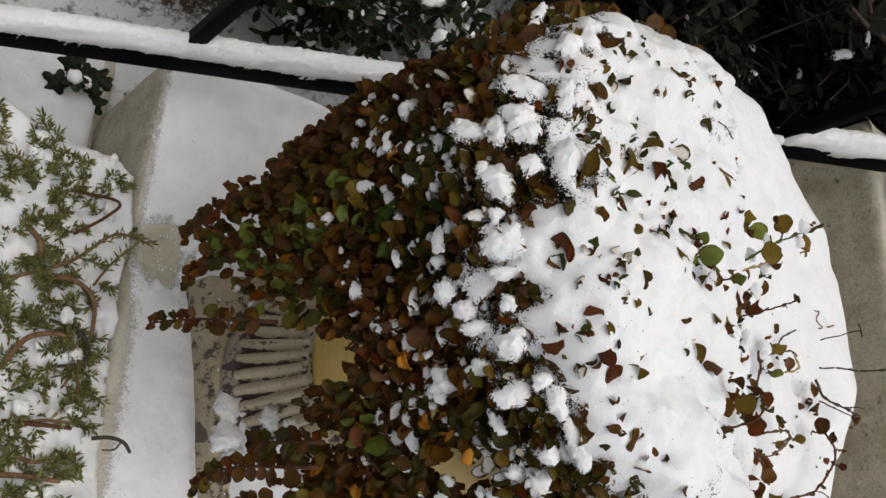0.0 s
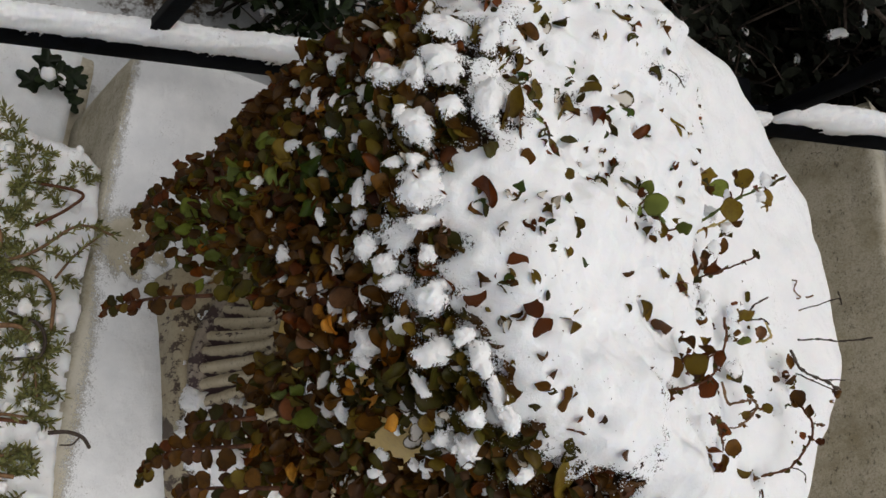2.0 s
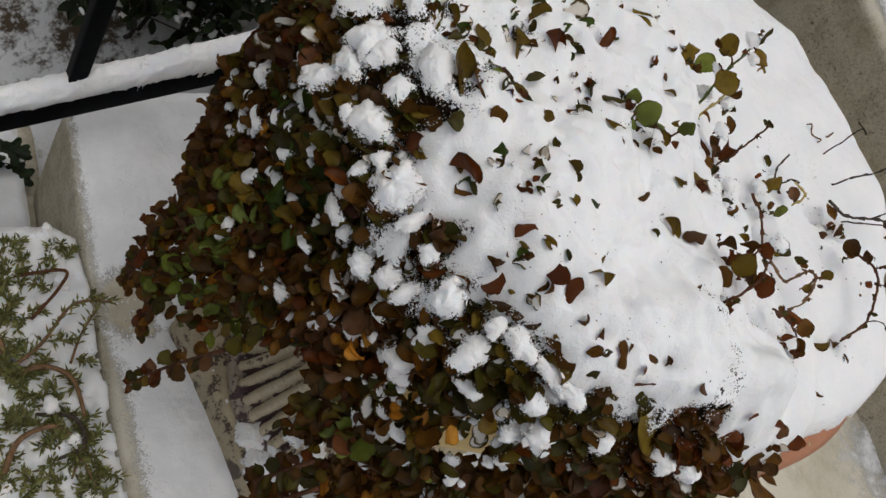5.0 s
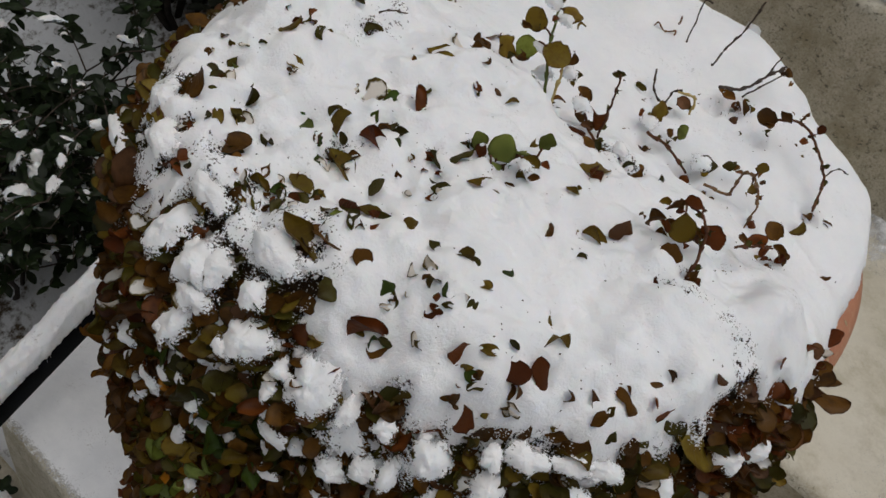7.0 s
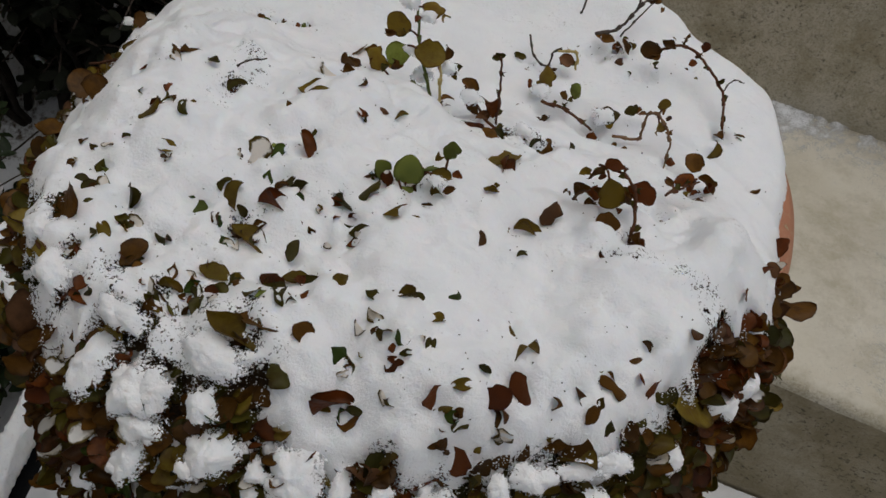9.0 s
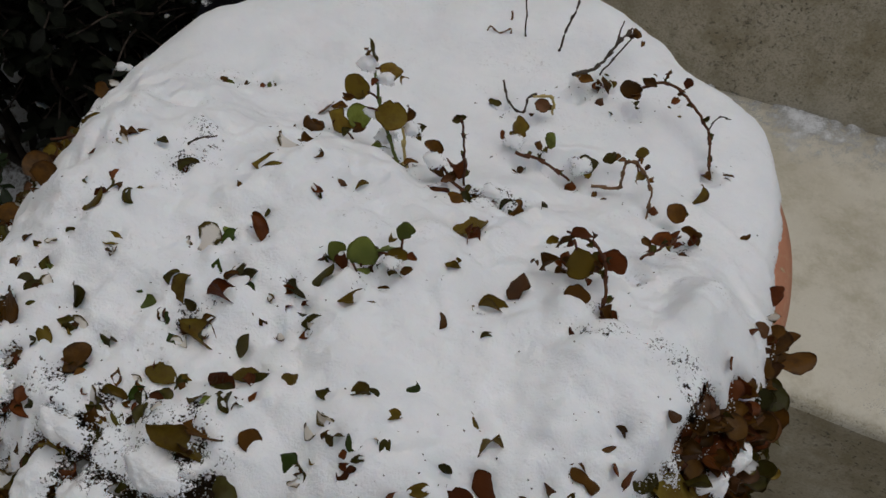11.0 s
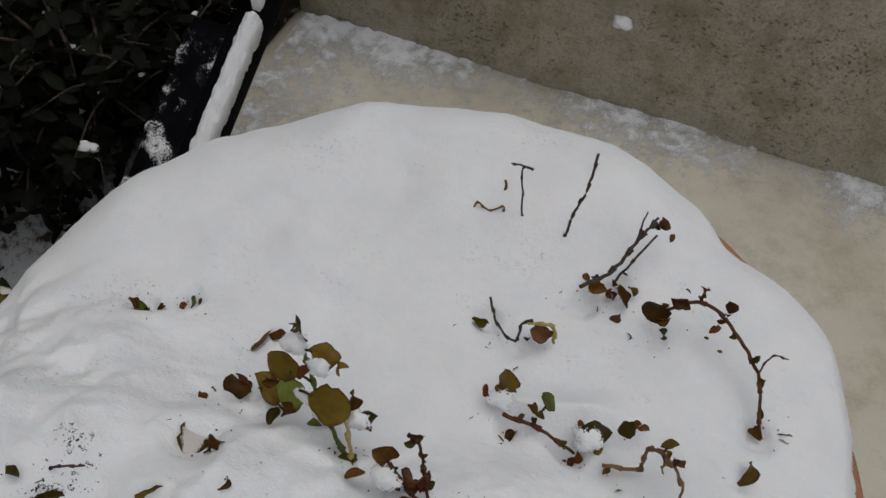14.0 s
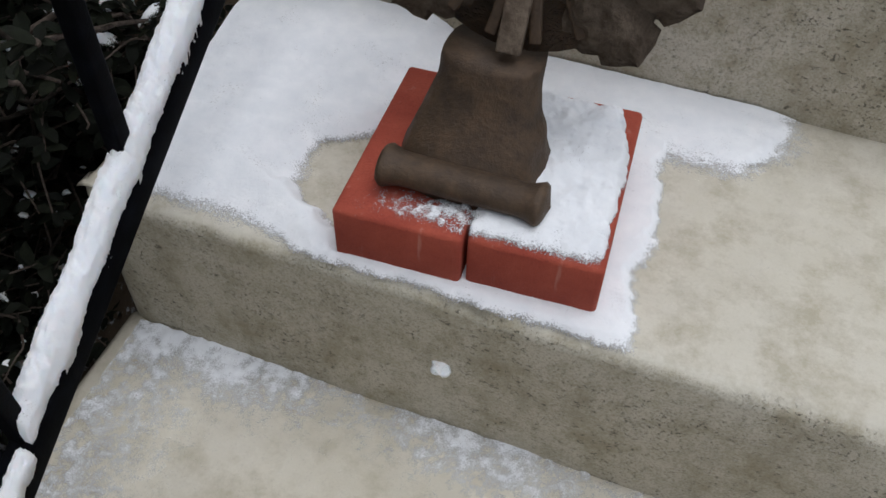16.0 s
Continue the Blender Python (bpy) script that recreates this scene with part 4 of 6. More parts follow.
LONE_FRONT = [(-0.170, 0.276, 13, 3, 7, 5, "b"), (-0.170, 0.283, 4, 42, 14, 3, "g"), (-0.158, 0.291, 7, -1, 10, 5, "r"), (-0.171, 0.292, 9, -19, 7, 5, "d"),
        (-0.161, 0.299, 13, -19, 7, 6, "d"), (-0.138, 0.264, 12, 44, 41, 2, "r"), (-0.158, 0.258, 8, 109, 68, 7, "b"), (-0.214, 0.256, 8, 17, 42, 5, "b"),
        (-0.199, 0.253, 9, 125, 68, 4, "r"), (-0.201, 0.246, 4, 17, 53, 8, "b"), (-0.131, 0.253, 13, 168, 66, 5, "r"), (-0.130, 0.254, 8, -2, -29, 5, "o"),
        (-0.107, 0.278, 8, 120, 65, 6, "r"), (-0.096, 0.315, 15, -41, 6, 4, "o"), (-0.087, 0.299, 15, -25, -16, 5, "r"), (-0.069, 0.305, 8, -40, -27, 3, "m")]
LONE_NEAR = [(-0.063, 0.313, 12, 5, -15, 4, "b"), (-0.055, 0.331, 5, -22, -14, 2, "b"), (-0.099, 0.296, 4, -7, -3, 4, "d"), (-0.104, 0.342, 4, 43, 10, 2, "d"),
        (-0.078, 0.355, 12, -32, 7, 2, "r"), (-0.065, 0.290, 9, 41, 17, 9, "b"), (-0.071, 0.288, 8, 24, -3, 4, "b"), (-0.095, 0.270, 9, 58, 61, 8, "r"),
        (-0.089, 0.273, 8, 53, 56, 6, "b"), (-0.085, 0.277, 7, 46, 42, 7, "b"), (-0.078, 0.282, 6, 51, 54, 5, "b"), (-0.104, 0.263, 9, 39, 45, 4, "r"),
        (-0.115, 0.260, 11, 141, 71, 6, "d"), (-0.045, 0.307, 6, 57, 27, 7, "b"), (-0.031, 0.349, 5, 75, 36, 6, "b"), (-0.020, 0.359, 12, 133, 74, 5, "d")]
LONE_EDGE = [(-0.007, 0.416, 14, 77, 0, 4, "b"), (-0.012, 0.381, 8, 43, 38, 8, "d"), (-0.005, 0.386, 9, 36, 36, 6, "d"), (-0.037, 0.326, 20, 48, -32, 6, "o"),
        (-0.130, 0.384, 13, 56, -3, 5, "o"), (-0.119, 0.414, 16, 5, 6, 4, "d"), (-0.122, 0.410, 6, 66, 43, 3, "d"), (-0.126, 0.384, 12, -52, 10, 3, "r"),
        (-0.125, 0.362, 6, -13, 7, 3, "o"), (-0.109, 0.356, 9, 14, 8, 4, "o"), (-0.102, 0.364, 9, 82, 38, 8, "m"), (-0.063, 0.287, 7, 20, -18, 4, "b"),
        (-0.109, 0.257, 10, 35, 42, 5, "r"), (-0.084, 0.269, 9, -158, 25, 5, "b"), (-0.003, 0.420, 16, 25, 0, 5, "b"), (-0.001, 0.437, 8, 40, 20, 4, "b")]
LONE_LAST = [(-0.008, 0.388, 10, 30, 0, 8, "d"), (-0.006, 0.380, 12, 20, -20, 6, "d")]
LONE_BACK = [(-0.263, 0.443, 7, 200, 30, 4, "g"), (-0.252, 0.453, 5, 80, 40, 4, "g"), (-0.054, 0.467, 9, 60, 30, 4, "o"), (-0.031, 0.457, 4, 20, 30, 5, "b"), (-0.318, 0.389, 9, 180, 20, 5, "b"), (-0.322, 0.400, 8, 150, 30, 4, "b"),
        (-0.308, 0.397, 9, 60, 50, 5, "o"), (-0.298, 0.360, 12, 170, 35, 8, "b"), (-0.303, 0.345, 13, 190, 10, 6, "b"), (-0.118, 0.410, 8, 30, 50, 4, "b"), (-0.172, 0.388, 5, 40, 40, 5, "o")]
LONE = LONE_BACK + LONE_FAR + LONE_SIDE + LONE_MID + LONE_FRONT + LONE_NEAR + LONE_EDGE + LONE_LAST
ROOTS = [(-0.169, 0.418), (-0.160, 0.413), (-0.136, 0.410), (-0.128, 0.455), (-0.106, 0.454), (-0.095, 0.453), (-0.071, 0.444), (-0.072, 0.366), (-0.090, 0.386), (-0.066, 0.394), (-0.054, 0.430), (-0.094, 0.510), (-0.052, 0.487),
         (-0.120, 0.514), (-0.112, 0.523), (-0.158, 0.344), (-0.145, 0.346), (-0.150, 0.492), (-0.138, 0.486), (-0.206, 0.402), (-0.208, 0.424), (-0.263, 0.445), (-0.252, 0.454)]
SINKS = {}
for x_, y_, r_, d_ in [(q[0], q[1], 0.0024 + 0.00016 * q[2], 0.0012 + 0.00020 * q[2]) for q in LONE] + [(x, y, 0.0048, 0.0055) for x, y in ROOTS]:
    for i_ in (-1, 0, 1):
        for j_ in (-1, 0, 1):
            SINKS.setdefault((int(x_ // 0.015) + i_, int(y_ // 0.015) + j_), []).append((x_, y_, r_, d_))


def sunk(x, y):
    """How far the snow has sunk round the stems and leaves that stand in it."""
    x, y = x + 0.0025 * noise.noise((x * 140, y * 140, 2)), y + 0.0025 * noise.noise((x * 140, y * 140, 8))
    return min(0.0075, sum(d * math.exp(-(((x - a) / r) ** 2 + ((y - b) / r) ** 2)) for a, b, r, d in SINKS.get((int(x // 0.015), int(y // 0.015)), ())))


def cap(x, y):
    r, th = math.hypot(x - CX, y - CY), math.degrees(math.atan2(y - CY, x - CX)) % 360
    if r > reach(th) + 0.005 * fbm(x * 30, y * 30, 0, 3) + 0.0016 * fbm(x * 190, y * 190, 2, 2):
        return crown(x, y) - 0.03
    p = cover(x, y)
    front = 1 - smooth(0.40, 0.47, y + 0.02 * fbm(x * 12, y * 12, 5, 2))
    lump = 0.0092 * front * fbm(x * 30, y * 30, 2.5, 3) + 0.0050 * (1 - front) * fbm(x * 17, y * 17, 4.5, 3)
    edge = y - 0.478 + 0.20 * (x + 0.16) - 0.03 * fbm(x * 9, 1.0, 0, 2)
    bank = 0.0080 * smooth(-0.014, 0.004, -abs(edge)) * smooth(-0.30, -0.2, x) * (0.5 + fbm(x * 14, 3.0, 0, 2))
    fine = 0.0007 * fbm(x * 190, y * 190, 0, 2) * (0.5 + front)
    q = min(1.0, abs(p)) ** 0.6
    return crown(x, y) - 0.010 + (0.010 * q if p > 0 else -0.010 * q) + (lump * q if p > 0 else 0) + bank + fine + 0.0017 * front * fbm(x * 66, y * 66, 3.1, 2) - sunk(x, y)


def cap_sheet(x, y):
    r, th = math.hypot(x - CX, y - CY), math.degrees(math.atan2(y - CY, x - CX)) % 360
    return cap(x, y) if r < reach(th) + 0.005 * fbm(x * 30, y * 30, 0, 3) + 0.0016 * fbm(x * 190, y * 190, 2, 2) and cover(x, y) > -1.0 else None


def cap_body(x, y):
    """How firm the snow is: about 1 and more is closed, below 0.5 it is gone."""
    p = cover(x, y)
    front = 1 - smooth(0.42, 0.50, y)
    loose = smooth(0.05, 0.55, fbm(x * 20, y * 20, 8.2, 3)) * front
    near = min(1.0, sunk(x, y) / 0.0035) * (0.45 + 0.9 * fbm(x * 120, y * 120, 6.6, 2))
    return min(0.5 + 0.75 * p, 1.42) - 0.72 * loose - 0.62 * max(0.0, near) * (0.5 + 0.5 * front)


cap_ob = height_sheet("snow_cap", -0.37, 0.05, 0.225, 0.62, 0.0011, cap_sheet, lambda x, y: 0.004 if y < 0.42 else 0.016, SNOW_CRUMBLY, None, cap_body)
tagged(cap_ob, "thick cap of snow over the plant in the urn", "snow", "", "stuff")


# ---------------------------------------------------------------- the trailing plant
plant = thing("trailing_plant", (CX, CY - 0.02, 0.43), "trailing round-leaved plant, frosted brown and green, hanging over the urn", "plant")
POOL = []          # (place, colour key, shape) of every single leaf
SNAGS = Soup()     # thin stems, joined


def bottom(th):
    """How low the hanging curtain of leaves comes, by direction."""
    return float(np.interp(th, [190, 200, 215, 236, 248, 255, 259, 264, 271, 278, 284, 289, 292, 295, 299, 302, 305, 312, 320, 335, 350],
                           [0.455, 0.42, 0.360, 0.268, 0.230, 0.185, 0.176, 0.212, 0.250, 0.290, 0.360, 0.372, 0.325, 0.292, 0.320, 0.300, 0.240, 0.250, 0.32, 0.40, 0.46]))


def brow(th):
    """How high the curtain of leaves reaches: just under the snow's edge."""
    a, r = math.radians(th), 0.95 * reach(th)
    return crown(CX + r * math.cos(a), CY + r * math.sin(a)) - 0.003


def drape(th, z):
    """A point of the curtain's outside."""
    r = reach(th) + 0.002 - 0.020 * smooth(0.43, 0.50, z) + 0.004 * math.sin(z * 40)
    a = math.radians(th)
    return Vector((CX + r * math.cos(a), CY + r * math.sin(a), z))


def hue(p, rng):
    """Leaf colour by place: green in the middle of the curtain, olive and brown elsewhere, redder down the far side."""
    g = 1.1 * math.exp(-(((p.x + 0.174) / 0.027) ** 2 + ((p.z - 0.345) / 0.034) ** 2)) + 0.75 * math.exp(-(((p.x + 0.176) / 0.020) ** 2 + ((p.z - 0.265) / 0.040) ** 2))
    g += 0.5 * math.exp(-(((p.x + 0.060) / 0.016) ** 2 + ((p.z - 0.38) / 0.025) ** 2)) + 0.6 * math.exp(-(((p.x + 0.124) / 0.012) ** 2 + ((p.z - 0.31) / 0.02) ** 2))
    deep = math.exp(-(((p.x + 0.165) / 0.03) ** 2 + ((p.z - 0.425) / 0.03) ** 2))
    if rng.random() < 0.55 * deep:
        return rng.choice("kkkod")
    u = rng.random()
    k = fbm(p.x * 22, p.z * 22, p.y * 22, 2)
    if p.z > 0.38 and rng.random() < 0.05:
        return "w"
    if u < g * 0.8:
        return rng.choice("ggggo")
    if u > 0.955:
        return "y" if p.z < 0.45 and rng.random() < 0.25 else "m"
    if p.x < -0.165 and p.z > 0.30 and k > -0.15:
        return rng.choice("odbdobdbo")
    if k > 0.2:
        return rng.choice("dddobbd")
    if k < -0.22:
        return rng.choice("rbbbrbm")
    return rng.choice("bbbbbbdddorb")


def stem(points, r0, r1, sides=5):
    SNAGS.add(*tube_data(points, r0, r1, sides), 0)


def build_curtain():
    rng = random.Random(21)
    for k in range(6200):
        th = rng.uniform(201, 342)
        z = bottom(th) + (brow(th) - bottom(th)) * rng.random() ** 0.75
        if fbm(th * 0.09, z * 30, 3.0, 2) < -0.42 and z < 0.36 or ((th - 308) / 4.5) ** 2 + ((z - 0.412) / 0.022) ** 2 < 1 and rng.random() < 0.9:
            continue
        p = drape(th, z)
        out = Vector((math.cos(math.radians(th)), math.sin(math.radians(th)), 0))
        p -= out * rng.uniform(0.0, 0.016)
        side = Vector((-out.y, out.x, 0))
        way = side * rng.uniform(-1, 1) + Vector((0, 0, rng.uniform(-1.0, 0.5))) + out * rng.uniform(0.1, 0.8)
        face = out * rng.uniform(0.1, 1.0) + Vector((0, 0, rng.uniform(-0.1, 1.2))) + side * rng.uniform(-1.0, 1.0)
        shape = rng.choice((3, 4, 5, 7, 8, 9)) if rng.random() < 0.5 else rng.randrange(10)
        POOL.append((aim(p, way, face, rng.uniform(0.007, 0.012) * (1.35 if rng.random() < 0.16 else 1)), hue(p, rng), shape))
    # leaves lying under the snow's ragged edge
    for k in range(12000):
        x, y = rng.uniform(-0.36, 0.02), rng.uniform(0.23, 0.46)
        r, th = math.hypot(x - CX, y - CY), math.degrees(math.atan2(y - CY, x - CX)) % 360
        c = cover(x, y)
        if r > reach(th) or c > 0.35 - 0.42 * smooth(262, 280, th) * (1 - smooth(315, 330, th)) or y > 0.45:
            continue
        if rng.random() > (0.62 if reach(th) - r < 0.055 else 0.42):
            continue
        p = Vector((x, y, crown(x, y) - rng.uniform(0.004, 0.012)))
        a = rng.uniform(0, 2 * math.pi)
        way = Vector((math.cos(a), math.sin(a), rng.uniform(-0.2, 0.7)))
        face = Vector((rng.uniform(-0.4, 0.4), rng.uniform(-0.8, 0.2), 1))
        POOL.append((aim(p, way, face, rng.uniform(0.007, 0.0115)), hue(p, rng), rng.randrange(10)))


build_curtain()


def build_strands():
    """Trailing shoots with pairs of leaves, hanging below the curtain."""
    rng = random.Random(4)
    runs = [((-0.128, 0.238, 0.31), (-0.143, 0.231, 0.225), (-0.158, 0.236, 0.130)), ((-0.23, 0.25, 0.28), (-0.222, 0.235, 0.20), (-0.214, 0.236, 0.165)),
            ((-0.19, 0.245, 0.28), (-0.185, 0.236, 0.21), (-0.178, 0.238, 0.175)), ((-0.05, 0.262, 0.33), (-0.052, 0.252, 0.25), (-0.044, 0.262, 0.185)),
            ((-0.062, 0.258, 0.34), (-0.064, 0.250, 0.29), (-0.07, 0.262, 0.255)),
            ((-0.03, 0.275, 0.34), (-0.032, 0.262, 0.27), (-0.03, 0.275, 0.215)), ((-0.008, 0.31, 0.38), (-0.004, 0.305, 0.31), (-0.010, 0.315, 0.27)),
            ((-0.262, 0.275, 0.33), (-0.262, 0.262, 0.27), (-0.248, 0.262, 0.225))]
    for run in runs:
        pts = curve_points(run, 9)
        stem(pts, 0.0013, 0.0007)
        for i in range(2, len(pts), 1):
            d = (pts[i] - pts[i - 1]).normalized()
            for s in (-1, 1):
                if rng.random() < 0.15:
                    continue
                side = Vector((s, rng.uniform(-0.8, 0.3), rng.uniform(-0.4, 0.4)))
                POOL.append((aim(pts[i], side + d * rng.uniform(0, 0.8), Vector((0, -0.8, 0.8)), rng.uniform(0.008, 0.013) * (1.05 - 0.4 * i / len(pts))), hue(pts[i], rng) if rng.random() < 0.8 else "m", rng.randrange(10)))


build_strands()


def lone_leaves():
    """The single leaves, half sunk in the snow."""
    rng = random.Random(12)
    toward = Vector((0.1, -0.72, 0.72))
    for x, y, mm, heading, rise, wide, c in LONE:
        a, e = math.radians(heading), math.radians(rise)
        way = Vector((math.cos(a) * math.cos(e), math.sin(a) * math.cos(e), math.sin(e)))
        flat = (toward - way * toward.dot(way)).normalized()
        turn = min(0.9, math.acos(min(1.0, wide / 9)))
        turn = turn if way.cross(flat).z > 0 else -turn
        face = flat * math.cos(turn) + way.cross(flat) * math.sin(turn)
        size = mm * 0.00118
        p = Vector((x, y, max(cap(x, y), crown(x, y) - 0.006) + 0.0008)) - way * size * 0.15
        slim = Matrix.Diagonal((min(1.0, 0.42 + 0.085 * wide), 1, 1, 1))
        POOL.append((aim(p, way, face, size) @ slim, c, rng.choice(FLAT_SHAPES if wide > 5 else FLAT_SHAPES + CURLED_SHAPES if wide > 3 else CURLED_SHAPES)))
        if mm > 8 and rng.random() < 0.45:
            q = p + Vector((rng.uniform(-1, 1), rng.uniform(-1, 1), -0.3)) * 0.004
            POOL.append((aim(q, way + Vector((rng.uniform(-1, 1), rng.uniform(-1, 1), 0.2)), face, size * rng.uniform(0.35, 0.55)), rng.choice("bdorm"), rng.choice(CURLED_SHAPES)))
    # small curled tips that just pierce the snow of the front and the shoulder
    done = 0
    while done < 150:
        x, y = (rng.gauss(-0.205, 0.038), rng.gauss(0.300, 0.030)) if done < 110 else (rng.uniform(-0.14, -0.04), rng.gauss(0.284, 0.014))
        if cover(x, y) < 0.5 or fbm(x * 60, y * 60, 9.9, 2) < -0.05:
            continue
        done += 1
        a = rng.uniform(0, 2 * math.pi)
        way = Vector((math.cos(a), math.sin(a), rng.uniform(0.1, 0.9))).normalized()
        size = rng.uniform(0.0035, 0.0085)
        p = Vector((x, y, cap(x, y))) - way * size * 0.4
        POOL.append((aim(p, way, (rng.uniform(-0.6, 0.6), rng.uniform(-1.0, 0.1), 0.8), size), rng.choice("bdodbrkow"), rng.choice(CURLED_SHAPES + (1, 5))))
    # withered scraps round the stems' feet
    for x, y in ROOTS * 4:
        x, y = x + rng.gauss(0, 0.005), y + rng.gauss(0, 0.004)
        a = rng.uniform(0, 2 * math.pi)
        p = Vector((x, y, cap(x, y) - 0.0015))
        POOL.append((aim(p, Vector((math.cos(a), math.sin(a), rng.uniform(0.0, 0.8))), Vector((rng.uniform(-0.6, 0.6), -0.6, 1)), rng.uniform(0.003, 0.0075)), rng.choice("bbrdbm"), rng.choice((3, 8, 9, 9))))
    # leaves whose tips stand out of the snow along its ragged front
    done = 0
    while done < 230:
        x, y = rng.uniform(-0.35, 0.02), rng.uniform(0.23, 0.45)
        r, th = math.hypot(x - CX, y - CY), math.degrees(math.atan2(y - CY, x - CX)) % 360
        c = cover(x, y)
        if r > reach(th) - 0.002 or not -0.6 < c < 1.6 or rng.random() < 0.93 * smooth(-0.2, 0.7, c):
            continue
        done += 1
        a = rng.uniform(0, 2 * math.pi)
        way = Vector((math.cos(a), math.sin(a), rng.uniform(0.2, 1.2)))
        face = Vector((rng.uniform(-0.6, 0.6), rng.uniform(-1.2, 0), rng.uniform(0.3, 1.0)))
        size = rng.uniform(0.005, 0.0105)
        p = Vector((x, y, max(cap(x, y), crown(x, y) - 0.006) + 0.002)) - way.normalized() * size * 0.35
        POOL.append((aim(p, way, face, size), hue(p, rng), rng.randrange(10)))


lone_leaves()


def put_leaf(at, way, face, mm, key, shape=0):
    POOL.append((aim(at, way, face, mm * 0.001), key, shape))


def shoot(points, r0, r1, mat, name="stem"):
    s = Soup()
    pts = [p + Vector((noise.noise(p * 300), noise.noise(p * 300 + Vector((9, 0, 0))), noise.noise(p * 300 + Vector((0, 7, 0))))) * 0.0007 for p in curve_points(points, 7)]
    s.add(*tube_data(pts, r0 * 0.56, r1 * 0.56, 6))
    # knuckles where leaves sat
    for i in range(3, len(pts) - 1, 4):
        d = (pts[i + 1] - pts[i - 1]).normalized() * r0
        s.add(*tube_data([pts[i] - d, pts[i] - d * 0.3, pts[i] + d * 0.4, pts[i] + d], r0 * 0.60, r0 * 0.85, 6))
        if name == "stem" and mat is STEM_RED:
            put_leaf(pts[i], (math.sin(i * 2.3 + r0 * 1e5), math.cos(i * 1.9), 0.6), (0.1, -0.7, 0.8), 2.6 + 1.6 * abs(math.sin(i * 1.7 + points[0][0] * 900)), "brbd"[i % 4], (3, 8, 9)[i % 3])
    s.part(name, [mat], plant)


def centred(at, way, face, mm, key, shape=0):
    """A leaf whose middle, not its foot, is at the point."""
    w = Vector(way).normalized()
    mm *= 0.92 if key in "og" else 0.78
    k = int(abs(at[0] * 7919 + at[1] * 104729 + at[2] * 1299709) * 1000)
    turned = Vector(face).normalized() + Vector((math.sin(k * 1.7), math.sin(k * 2.9), math.sin(k * 0.7))) * (0.4 if key in "og" else 0.7)
    foot = Vector(at) - w * mm * 0.0005
    if key in "og":
        stem([foot - w * 0.0035 + Vector((0, 0, -0.0008)), foot - w * 0.0015, foot + w * 0.001], 0.0005, 0.0004)
    put_leaf(foot, way, turned, mm, key, shape if key == "y" else (0, 1, 2, 5, 6, 0, 3)[k % 7] if key in "og" else (1, 3, 5, 7, 8, 2, 9)[k % 7])
    if at[1] > 0.33:
        # smaller withered leaves beside it
        for j in range(2):
            off = Vector((math.sin(k * 0.9 + j * 2), math.sin(k * 1.3 + j), -0.7 - 0.3 * j)) * 0.0042
            put_leaf(Vector(at) + off, (math.sin(k + j), math.cos(k * 1.1 + j), 0.5), turned, mm * (0.36 + 0.22 * (k % 3) / 2), "bdborbm"[(k + j) % 7], (3, 8, 9)[(k + j) % 3])


DUSTED = []      # places of leaves that carry a little snow


